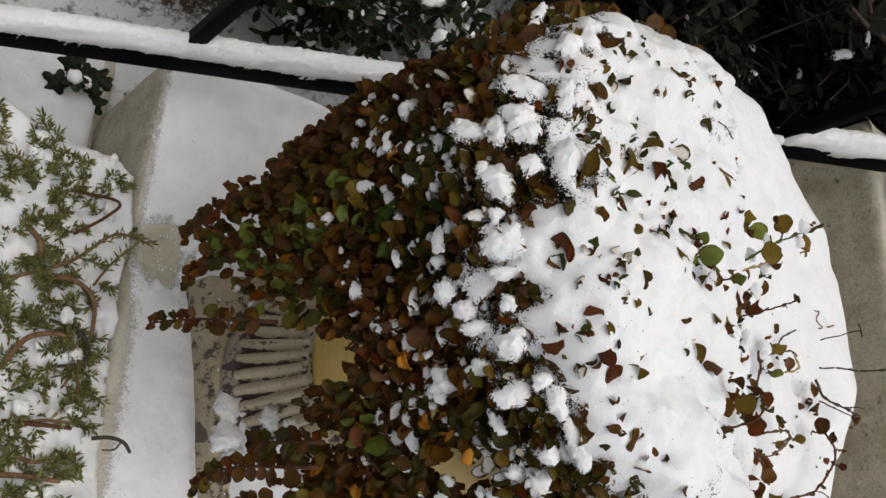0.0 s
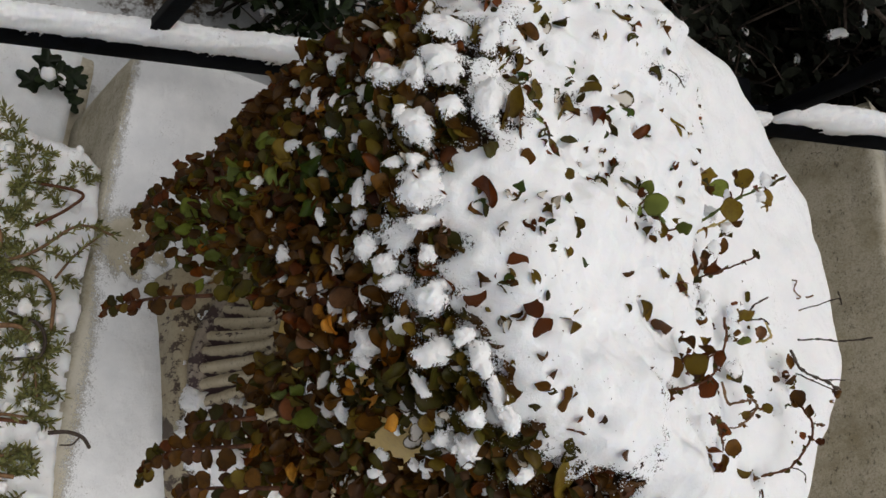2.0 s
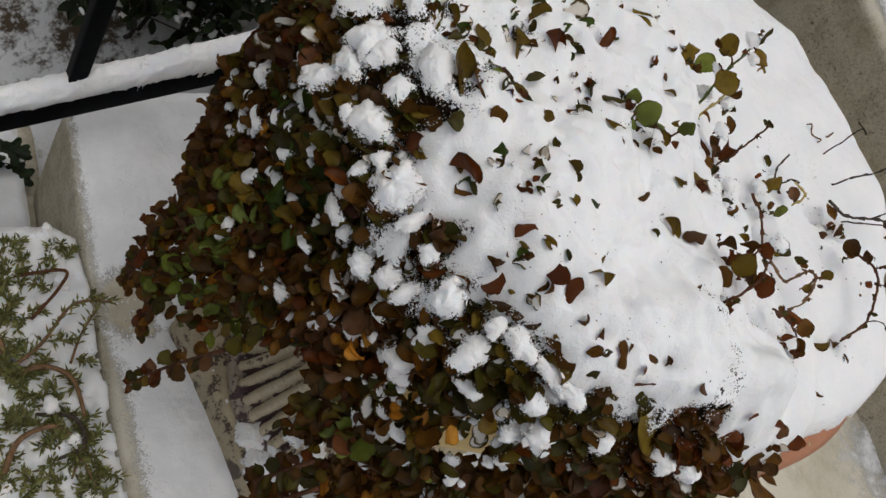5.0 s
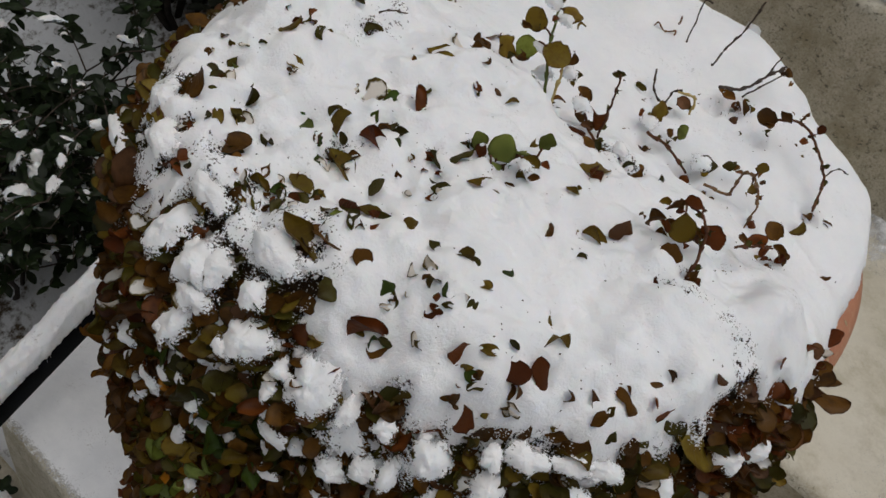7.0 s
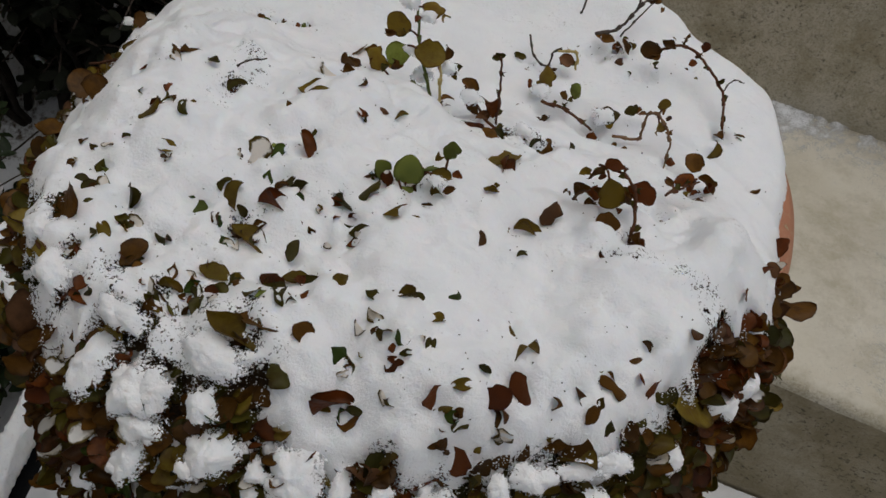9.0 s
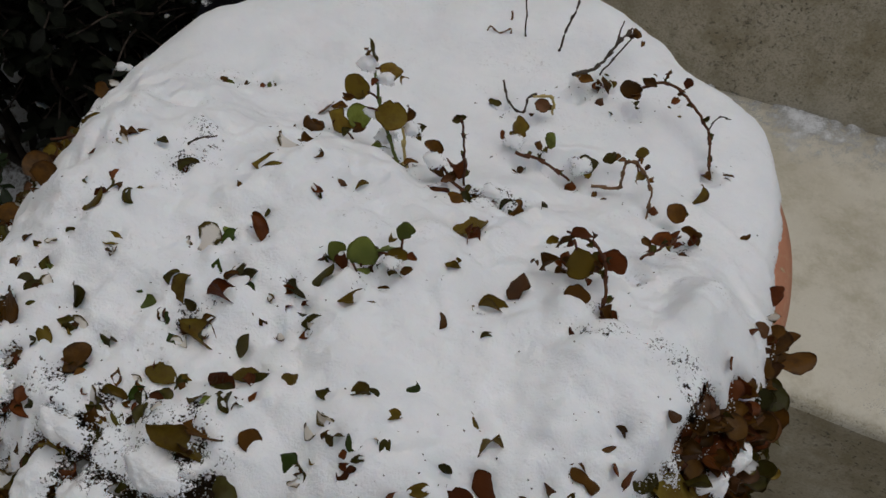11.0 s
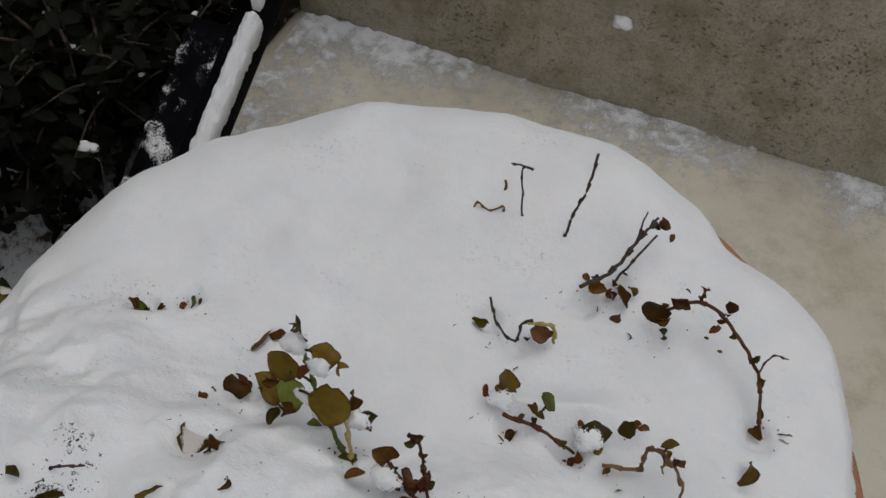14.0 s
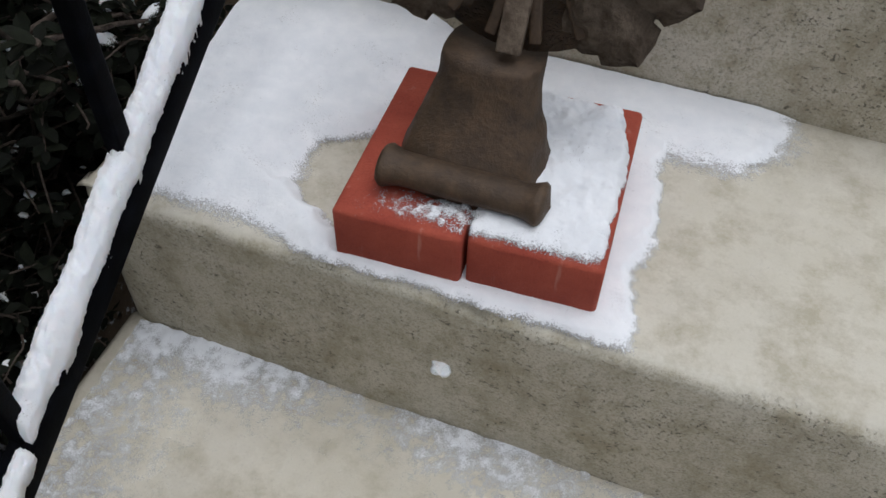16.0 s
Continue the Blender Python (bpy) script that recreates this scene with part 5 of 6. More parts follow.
def build_sprigs():
    eye = Vector((0.1, -0.75, 0.75))
    # tall round-leaved shoot
    shoot([(-0.167, 0.418, 0.480), (-0.174, 0.421, 0.497), (-0.180, 0.425, 0.509), (-0.183, 0.428, 0.523)], 0.0013, 0.0009, STEM_GREEN)
    for at, way, mm, key in (((-0.190, 0.425, 0.515), (-1, 0, 0.2), 12.5, "o"), ((-0.189, 0.424, 0.501), (-1, -0.1, -0.4), 13.5, "g"), ((-0.174, 0.422, 0.5085), (1, -0.1, 0), 15, "o"),
                             ((-0.180, 0.420, 0.487), (-1, 0, -0.1), 16, "g"), ((-0.177, 0.428, 0.526), (1, 0, 0.3), 11, "o"), ((-0.186, 0.430, 0.530), (-0.6, 0.2, 0.8), 12, "d"),
                             ((-0.165, 0.427, 0.502), (0.8, 0.2, 0.5), 13, "d"), ((-0.211, 0.425, 0.487), (-1, 0, 0), 13, "b"), ((-0.200, 0.425, 0.493), (-1, 0.3, 0.4), 14, "o"), ((-0.206, 0.402, 0.490), (-0.7, 0, -1), 13, "b")):
        centred(at, way, eye, mm, key, 0)
    DUSTED.extend([(-0.177, 0.4255, 0.523, 0.0044), (-0.187, 0.429, 0.525, 0.0050), (-0.165, 0.4245, 0.504, 0.0048), (-0.183, 0.424, 0.506, 0.0040), (-0.178, 0.4265, 0.4935, 0.006)])
    # pale yellow broken stalk beside it
    shoot([(-0.161, 0.414, 0.482), (-0.165, 0.417, 0.490), (-0.1685, 0.421, 0.506)], 0.0013, 0.0009, STEM_STRAW)
    # red-stemmed shoot lying over
    shoot([(-0.133, 0.410, 0.489), (-0.144, 0.413, 0.495), (-0.156, 0.418, 0.503)], 0.0014, 0.0008, STEM_RED)
    shoot([(-0.139, 0.414, 0.489), (-0.140, 0.415, 0.507), (-0.1425, 0.416, 0.522), (-0.146, 0.417, 0.522)], 0.0009, 0.0007, STEM_RED)
    for at, way, mm, key in (((-0.153, 0.415, 0.504), (0.1, 0, 1), 14, "b"), ((-0.1425, 0.414, 0.501), (-0.3, 0, 1), 16, "r"), ((-0.145, 0.402, 0.496), (-0.6, -0.2, -0.5), 14, "r"),
                             ((-0.137, 0.400, 0.500), (0.6, -0.3, 0.2), 12, "b"), ((-0.127, 0.414, 0.496), (0.8, 0, 0.6), 8, "d")):
        centred(at, way, eye, mm, key, 3)
    DUSTED.extend([(-0.151, 0.411, 0.505, 0.0052), (-0.127, 0.412, 0.498, 0.0040)])
    # low shoot towards the middle
    shoot([(-0.131, 0.455, 0.478), (-0.119, 0.455, 0.478), (-0.105, 0.454, 0.473)], 0.0014, 0.0009, STEM_RED)
    for at, way, mm, key in (((-0.133, 0.462, 0.485), (-0.2, 0, 1), 13, "o"), ((-0.118, 0.462, 0.484), (0.2, 0, 1), 9, "g"), ((-0.101, 0.460, 0.480), (1, 0.1, 0.3), 14, "d"), ((-0.092, 0.463, 0.484), (1, 0.2, 0.8), 9, "d")):
        centred(at, way, eye, mm, key, 1)
    DUSTED.extend([(-0.133, 0.459, 0.481, 0.0050), (-0.102, 0.457, 0.481, 0.0060)])
    # bent hook
    shoot([(-0.096, 0.453, 0.475), (-0.085, 0.455, 0.477), (-0.0845, 0.456, 0.490), (-0.079, 0.455, 0.492), (-0.0715, 0.452, 0.483), (-0.070, 0.446, 0.470)], 0.0012, 0.0007, WOOD)
    centred((-0.0795, 0.456, 0.498), (0.1, 0, 1), eye, 7, "o", 1)
    centred((-0.078, 0.455, 0.486), (0.3, 0, -1), eye, 9, "o", 3)
    # red sprig
    shoot([(-0.071, 0.366, 0.503), (-0.074, 0.374, 0.515), (-0.080, 0.382, 0.520), (-0.092, 0.388, 0.516)], 0.0012, 0.0008, STEM_RED)
    for at, way, mm, key in (((-0.092, 0.383, 0.517), (0.3, 0, 1), 14, "b"), ((-0.084, 0.377, 0.515), (0.4, -0.3, -0.8), 12.5, "o"), ((-0.074, 0.380, 0.517), (1, 0, -0.3), 14, "r"), ((-0.081, 0.367, 0.511), (-1, -0.2, 0.1), 12, "b"), ((-0.094, 0.376, 0.511), (-0.6, -0.3, -0.4), 11, "b"), ((-0.086, 0.383, 0.522), (0.8, 0, 0.5), 11, "r")):
        centred(at, way, eye, mm, key, 1)
    # small dark tufts to the side
    shoot([(-0.066, 0.394, 0.508), (-0.060, 0.405, 0.505), (-0.055, 0.424, 0.493)], 0.0010, 0.0007, STEM_RED)
    for at, way, mm, key in (((-0.059, 0.441, 0.487), (-0.7, 0, 0.6), 12, "b"), ((-0.051, 0.436, 0.484), (0.9, 0, -0.2), 12, "b"), ((-0.056, 0.432, 0.483), (0, -0.2, -1), 10, "r"), ((-0.061, 0.408, 0.505), (0.9, 0.3, 0.3), 11, "r")):
        centred(at, way, eye, mm, key, 3)
    # sprig at the back edge, arching down
    shoot([(-0.094, 0.512, 0.483), (-0.082, 0.519, 0.486), (-0.070, 0.514, 0.484), (-0.058, 0.503, 0.480), (-0.052, 0.488, 0.472)], 0.0012, 0.0011, STEM_RED)
    for at, way, mm, key in (((-0.096, 0.510, 0.484), (-1, -0.2, -0.1), 14, "b"), ((-0.089, 0.515, 0.487), (-1, 0.2, 0.2), 10, "b"), ((-0.0725, 0.518, 0.490), (0.1, 0.3, 1), 7, "r"), ((-0.083, 0.521, 0.489), (0, 0.2, 1), 8, "b"), ((-0.075, 0.511, 0.484), (-0.4, -0.8, 0.1), 7, "r")):
        centred(at, way, eye, mm, key, 1)
    shoot([(-0.058, 0.503, 0.480), (-0.055, 0.509, 0.484), (-0.050, 0.510, 0.484)], 0.0006, 0.0004, STEM_DARK, "twig")
    # dried sprig
    shoot([(-0.123, 0.511, 0.482), (-0.115, 0.524, 0.480), (-0.110, 0.537, 0.486), (-0.106, 0.546, 0.490)], 0.0015, 0.0009, STEM_DARK, "twig")
    shoot([(-0.111, 0.535, 0.484), (-0.110, 0.543, 0.495)], 0.0008, 0.0005, STEM_DARK, "twig")
    shoot([(-0.113, 0.522, 0.477), (-0.1045, 0.538, 0.490)], 0.0009, 0.0007, STEM_DARK, "twig")
    for at, way, mm, key in (((-0.1035, 0.545, 0.489), (0.4, 0.3, -0.6), 8, "b"), ((-0.109, 0.517, 0.476), (0.4, -0.6, -0.6), 12, "b"), ((-0.118, 0.516, 0.478), (-0.8, 0, 0.1), 10, "b")):
        centred(at, way, eye, mm, key, 3)
    # bare twigs and bent wires at the back
    shoot([(-0.1375, 0.537, 0.462), (-0.1365, 0.541, 0.482), (-0.1335, 0.544, 0.494), (-0.1325, 0.546, 0.512)], 0.0010, 0.0009, STEM_DARK, "twig")
    shoot([(-0.155, 0.540, 0.464), (-0.157, 0.541, 0.484), (-0.1585, 0.542, 0.497), (-0.1545, 0.542, 0.4985), (-0.163, 0.543, 0.497)], 0.0007, 0.0006, STEM_DARK, "twig")
    shoot([(-0.1755, 0.536, 0.464), (-0.1745, 0.538, 0.474), (-0.169, 0.538, 0.472), (-0.1635, 0.540, 0.4745), (-0.1645, 0.538, 0.468)], 0.0007, 0.0006, WOOD, "twig")
    shoot([(-0.166, 0.549, 0.466), (-0.167, 0.551, 0.477)], 0.0012, 0.0010, WOOD, "twig")
    shoot([(-0.151, 0.494, 0.481), (-0.146, 0.489, 0.474), (-0.138, 0.485, 0.474), (-0.137, 0.489, 0.480), (-0.134, 0.490, 0.482)], 0.0009, 0.0007, STEM_DARK, "twig")
    shoot([(-0.135, 0.489, 0.481), (-0.127, 0.491, 0.4825), (-0.125, 0.490, 0.474)], 0.0011, 0.0010, STEM_STRAW, "twig")
    centred((-0.130, 0.489, 0.478), (1, 0, 0), eye, 10, "m", 1)
    # bright green shoot
    shoot([(-0.156, 0.343, 0.500), (-0.155, 0.346, 0.508), (-0.150, 0.350, 0.516), (-0.140, 0.354, 0.519)], 0.0013, 0.0009, STEM_GREEN)
    for at, way, mm, key in (((-0.1495, 0.348, 0.518), (0.1, 0, 1), 14, "g"), ((-0.1485, 0.345, 0.506), (0.3, 0, -1), 15, "g"), ((-0.139, 0.352, 0.518), (1, 0, 0.2), 9, "o"), ((-0.1375, 0.354, 0.528), (0.1, 0, 1), 9, "g"), ((-0.1385, 0.350, 0.511), (0.5, 0, -1), 9, "o"),
                             ((-0.164, 0.345, 0.507), (-0.5, 0, -1), 16, "d"), ((-0.159, 0.348, 0.514), (-0.3, 0, 1), 9, "g")):
        centred(at, way, eye, mm, key, 0)
    DUSTED.append((-0.139, 0.349, 0.519, 0.0036))
    # runner along the side with brown leaves
    shoot([(-0.325, 0.389, 0.462), (-0.29, 0.388, 0.482), (-0.262, 0.384, 0.498), (-0.240, 0.376, 0.509)], 0.0011, 0.0007, STEM_RED)
    shoot([(-0.236, 0.372, 0.508), (-0.230, 0.374, 0.514), (-0.222, 0.376, 0.517)], 0.0007, 0.0005, STEM_DARK, "twig")
    # withered amber leaves
    for at, way, mm, key in (((-0.099, 0.254, 0.407), (0.5, -0.2, -0.8), 13, "y"), ((-0.094, 0.253, 0.412), (1, 0, 0.2), 12, "y"), ((-0.104, 0.254, 0.401), (-0.7, 0, -0.6), 12, "y"), ((-0.060, 0.266, 0.430), (0.4, 0, -1), 12, "y"),
                             ((-0.050, 0.270, 0.440), (0.9, 0, -0.4), 11, "y"), ((-0.066, 0.262, 0.418), (-0.6, 0, -0.8), 13, "y"), ((-0.067, 0.262, 0.452), (-0.8, 0, 0.5), 16, "d"), ((-0.016, 0.318, 0.425), (0.6, -0.3, -0.5), 14, "y")):
        centred(at, way, (0.1, -1, 0.5), mm, key, 8 if mm > 11.5 else 9)


build_sprigs()
def build_leaves():
    """The leaves nearest to the top of the mound are single parts; the others are joined."""
    heart = Vector((-0.11, 0.33, 0.52))
    order = sorted(POOL, key=lambda q: (q[0].translation - heart).length)
    meshes = {}
    for key in TONES:
        for i, (v, f) in enumerate(SHAPES):
            s = Soup()
            s.add(v, f, 0, RIM)
            meshes[key, i] = s.mesh("leaf", [LEAF[key]])
    rest = Soup()
    back = plant.matrix_basis.inverted()
    for k, (m, key, shape) in enumerate(order):
        if k < 300:
            ob = new("leaf", meshes[key, shape])
            ob.parent = plant
            ob.matrix_basis = back @ m
        else:
            v, f = SHAPES[shape]
            rest.add([m @ p for p in v], f, TONES.index(key), RIM)
    rest.part("foliage", [LEAF[k] for k in TONES], plant, "hanging mass of brown, red and green leaves", "stuff")
    SNAGS.part("stem_tangle", [STEM_RED], plant, "thin red-brown stems", "stuff")


build_leaves()


def build_thatch_shade():
    """Dark sheets inside the plant, behind its leaves: dead growth, with the deep shade there painted in."""
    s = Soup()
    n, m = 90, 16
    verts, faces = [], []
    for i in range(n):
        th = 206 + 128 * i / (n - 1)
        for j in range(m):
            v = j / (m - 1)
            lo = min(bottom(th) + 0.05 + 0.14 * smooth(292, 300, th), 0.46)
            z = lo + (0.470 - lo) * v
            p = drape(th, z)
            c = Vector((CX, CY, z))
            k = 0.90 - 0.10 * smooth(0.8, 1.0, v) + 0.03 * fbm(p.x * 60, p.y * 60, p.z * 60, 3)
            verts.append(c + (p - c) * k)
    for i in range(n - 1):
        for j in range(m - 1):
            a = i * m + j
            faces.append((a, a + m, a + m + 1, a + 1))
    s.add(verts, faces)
    s.part("tangle", [THATCH_AND_SHADE], plant, "dark sheet for dead stems and the shade between leaves", "stuff")
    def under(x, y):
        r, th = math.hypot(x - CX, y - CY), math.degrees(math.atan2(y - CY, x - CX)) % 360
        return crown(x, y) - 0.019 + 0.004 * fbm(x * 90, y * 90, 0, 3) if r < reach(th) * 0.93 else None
    ob = height_sheet("dead_leaf_bed", -0.36, 0.04, 0.235, 0.60, 0.004, under, lambda x, y: 0.02, THATCH_AND_SHADE)
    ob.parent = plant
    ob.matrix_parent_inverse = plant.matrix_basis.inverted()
    tagged(ob, "dark sheet for dead leaves and shade under the snow", "", "", "stuff")


build_thatch_shade()


GRAIN = ([(1, 0, 0), (0, 1, 0), (-1, 0, 0), (0, -1, 0), (0, 0, 1), (0, 0, -1)], [(0, 1, 4), (1, 2, 4), (2, 3, 4), (3, 0, 4), (1, 0, 5), (2, 1, 5), (3, 2, 5), (0, 3, 5)])


def tuft_shapes():
    """A few soft lumps of snow, 1 in radius, flattened and furred with loose grains."""
    made = []
    rng = random.Random(90)
    for k in range(14):
        bm = bmesh.new()
        bmesh.ops.create_icosphere(bm, subdivisions=3 if k < 9 else 2, radius=1.0)
        def skin(c):
            q = 1 + 0.42 * noise.noise((c.x * 1.2 + k * 7.1, c.y * 1.2, c.z * 1.2)) + 0.22 * noise.noise((c.x * 2.7 + k * 3.1, c.y * 2.7, c.z * 2.7)) + 0.10 * noise.noise((c.x * 6, c.y * 6, c.z * 6 + k)) + 0.05 * noise.noise((c.x * 15, c.y * 15 + k, c.z * 15))
            return Vector((c.x * q, c.y * q * 0.92, c.z * q * 0.62))
        verts = [skin(v.co) for v in bm.verts]
        faces = [tuple(v.index for v in f.verts) for f in bm.faces]
        bm.free()
        for _ in range(300 if k < 9 else 60):
            d = Vector((rng.gauss(0, 1), rng.gauss(0, 1), rng.gauss(0, 0.7))).normalized()
            p = skin(d) * (0.98 + 0.16 * rng.random() ** 3)
            r, n = rng.uniform(0.022, 0.055), len(verts)
            turn = Matrix.Rotation(rng.uniform(0, 6.28), 3, d) @ Matrix.Rotation(rng.uniform(0, 6.28), 3, "X")
            verts.extend(p + turn @ Vector((a * r, b * r, c * r)) for a, b, c in GRAIN[0])
            faces.extend(tuple(n + i for i in f) for f in GRAIN[1])
        made.append((verts, faces))
    return made


TUFTS = tuft_shapes()


def add_dome(soup, at, up, side, wide, tall, seed, rings=12, sides=34):
    """A cushion of snow that hangs over what it lies on, and crumbles at its rim."""
    up, side = Vector(up).normalized(), Vector(side).normalized()
    rise = up.cross(side).normalized()
    verts, faces, firm = [], [], []
    small = min(wide, tall)
    for i in range(rings + 1):
        u = i / rings
        for j in range(sides):
            a = 2 * math.pi * j / sides
            k = 1.12 + 0.42 * fbm(math.cos(a) * 1.1 + seed, math.sin(a) * 1.1, 0.5, 3)
            x, y = math.cos(a) * u * k * wide, math.sin(a) * u * k * tall
            h = small * (0.62 * (1 - u * u) - 0.42 * u ** 3 + 0.22 * fbm(x * 160 + seed, y * 160, 0, 2) * (1 - 0.5 * u) + 0.10 * fbm(x * 520, y * 520, seed, 3))
            verts.append(Vector(at) + side * x + rise * y + up * h)
            firm.append(1.6 - 1.6 * u ** 1.45 + 0.40 * fbm(x * 240, y * 240, seed, 2))
        if i:
            q, n = (i - 1) * sides, i * sides
            faces += [(q + j, q + (j + 1) % sides, n + (j + 1) % sides, n + j) for j in range(sides)]
    soup.add(verts, faces, 0, firm)


def add_tuft(soup, at, up, r, rng, fine=True):
    up = Vector(up).normalized()
    t = rng.uniform(0, 6.28)
    m = aim(at, up.orthogonal() * math.cos(t) + up.cross(up.orthogonal()) * math.sin(t), up, r)
    v, f = TUFTS[rng.randrange(9) if fine else rng.randrange(9, 14)]
    soup.add([m @ p for p in v], f)


def build_clumps():
    """Fluffy lumps of snow caught on the hanging leaves and along the ragged front of the snow cap."""
    rng = random.Random(31)
    caught = Soup()
    caught.kept = "depth"
    # the larger lumps: place, half width and half height in mm
    high = [(-0.189, 0.237, 0.468, 5.4, 9.9), (-0.224, 0.242, 0.414, 5.7, 6.3), (-0.164, 0.244, 0.479, 7.5, 8.9), (-0.138, 0.249, 0.479, 8.3, 9.2), (-0.177, 0.235, 0.428, 3.6, 3.9), (-0.185, 0.235, 0.390, 3.4, 6.8),
            (-0.149, 0.242, 0.469, 3.3, 4.2), (-0.211, 0.239, 0.401, 4.0, 2.9), (-0.196, 0.236, 0.425, 3.8, 2.1), (-0.142, 0.241, 0.446, 7.3, 3.2), (-0.142, 0.241, 0.415, 4.7, 3.1), (-0.122, 0.247, 0.423, 6.6, 4.0),
            (-0.121, 0.247, 0.445, 5.8, 4.8), (-0.111, 0.251, 0.454, 6.1, 4.7), (-0.097, 0.257, 0.424, 2.5, 3.0), (-0.084, 0.262, 0.431, 7.9, 7.9), (-0.095, 0.261, 0.473, 6.8, 8.2), (-0.087, 0.261, 0.455, 4.2, 5.6)]
    mid = [(-0.080, 0.273, 0.481, 3.6, 4.5), (-0.075, 0.269, 0.469, 5.0, 8.6), (-0.170, 0.251, 0.492, 5.1, 5.8), (-0.193, 0.248, 0.487, 8.7, 8.3), (-0.070, 0.269, 0.396, 5.3, 2.6), (-0.063, 0.273, 0.374, 6.1, 3.0),
            (-0.061, 0.274, 0.395, 5.8, 3.2), (-0.064, 0.272, 0.456, 5.8, 2.8), (-0.045, 0.287, 0.452, 3.3, 4.3), (-0.052, 0.286, 0.473, 5.5, 5.0), (-0.040, 0.294, 0.462, 7.1, 5.9), (-0.051, 0.282, 0.279, 6.6, 5.9),
            (-0.039, 0.294, 0.219, 6.6, 4.4), (-0.114, 0.250, 0.405, 2.6, 2.6), (-0.103, 0.255, 0.435, 4.4, 2.4), (-0.055, 0.278, 0.352, 2.9, 3.5), (-0.103, 0.254, 0.459, 3.3, 6.5), (-0.124, 0.253, 0.477, 3.7, 6.8)]
    low = [(-0.112, 0.257, 0.476, 4.1, 4.1), (-0.177, 0.235, 0.344, 3.0, 3.6), (-0.104, 0.254, 0.411, 2.1, 1.5), (-0.090, 0.259, 0.390, 2.7, 1.6), (-0.185, 0.235, 0.436, 2.6, 2.1), (-0.250, 0.280, 0.500, 5.5, 5.9),
            (-0.258, 0.266, 0.479, 11.4, 3.1), (-0.236, 0.268, 0.498, 9.1, 6.1), (-0.206, 0.263, 0.502, 9.1, 4.6), (-0.210, 0.251, 0.488, 6.6, 11.3), (-0.173, 0.262, 0.503, 10.8, 6.5), (-0.186, 0.250, 0.490, 5.6, 6.7),
            (-0.188, 0.243, 0.480, 7.3, 6.1), (-0.149, 0.246, 0.477, 4.5, 3.3), (-0.204, 0.237, 0.405, 3.8, 2.8), (-0.072, 0.279, 0.484, 7.3, 4.4), (-0.060, 0.288, 0.485, 7.4, 3.0), (-0.050, 0.296, 0.484, 6.4, 3.8)]
    rest = [(-0.033, 0.313, 0.473, 4.4, 5.2), (-0.020, 0.344, 0.470, 6.9, 5.2), (-0.014, 0.358, 0.467, 5.8, 4.5)]
    for x, y, z, wide, tall in high + mid + low + rest:
        a = math.atan2(y - CY, x - CX)
        out = Vector((math.cos(a), math.sin(a), 0))
        side = Vector((-out.y, out.x, 0))
        up = (out + Vector((0, 0, 0.35 + 1.3 * smooth(0.43, 0.49, z)))).normalized()
        rise = up.cross(side) if up.cross(side).z > 0 else side.cross(up)
        core = Vector((x, y, z)) + up * 0.0015
        lump = Soup()
        lump.kept = "depth"
        add_dome(lump, core, up, side, wide * 0.00116, tall * 0.00116, x * 900 + z * 300)
        if max(wide, tall) > 6:
            for k in range(2):
                off = side * rng.uniform(-0.8, 0.8) * wide * 0.001 + rise * rng.uniform(-0.8, 0.8) * tall * 0.001
                w = rng.uniform(0.35, 0.55) * min(wide, tall) * 0.001
                add_dome(lump, core + off + up * 0.0005, up, side, w, w * rng.uniform(0.8, 1.2), x * 500 + k * 7.7, 8, 22)
        tagged(lump.part("snow_clump", [SNOW_CRUMBLY]), "soft crumbling clump of snow caught on hanging leaves" if max(wide, tall) > 6 else "small crumb of snow caught on hanging leaves", "snow", "snow clumps on the plant")
    for n, (x, y, z, r) in enumerate(DUSTED):
        add_dome(caught, (x, y - 0.001, z), (0.25 * math.sin(n * 3.3), -0.6, 0.8), (1, 0.2 * math.sin(n), 0.1), r * 0.95, r * 0.75, n * 4.7, 9, 24)
    # lumps further round towards the railing, and small scraps all over
    for k in range(150):
        th = rng.uniform(203, 240) if k < 30 else rng.uniform(212, 336)
        z = brow(th) - (0.06 if k < 30 else 0.12) * rng.random() ** 1.7
        if z < bottom(th) + 0.03:
            continue
        a = math.radians(th)
        out = Vector((math.cos(a), math.sin(a), 0))
        r = rng.uniform(0.0028, 0.0060) if k < 30 else rng.uniform(0.0012, 0.0034)
        p = drape(th, z) - out * 0.001
        if k < 30 and fbm(a * 12, z * 60, 3.7, 2) < -0.1:
            continue
        side = Vector((-out.y, out.x, 0))
        add_dome(caught, p, out + Vector((0, 0, 1.2)), side, r * rng.uniform(0.8, 1.3), r * rng.uniform(0.7, 1.1), k * 3.3, 7, 18)
    # powder and scraps lodged all over the upper curtain
    for k in range(260):
        th = rng.uniform(246, 318)
        a, z = math.radians(th), brow(th) - 0.115 * rng.random() ** 1.3
        if z < bottom(th) + 0.03 or fbm(th * 0.16, z * 45, 1.3, 2) < -0.12:
            continue
        out = Vector((math.cos(a), math.sin(a), 0))
        r = rng.uniform(0.0014, 0.0042)
        add_dome(caught, drape(th, z) - out * rng.uniform(-0.001, 0.004), out + Vector((0, 0, 1.1)), Vector((-out.y, out.x, rng.uniform(-0.4, 0.4))), r * rng.uniform(0.7, 1.5), r * rng.uniform(0.6, 1.1), k * 2.9, 6, 16)
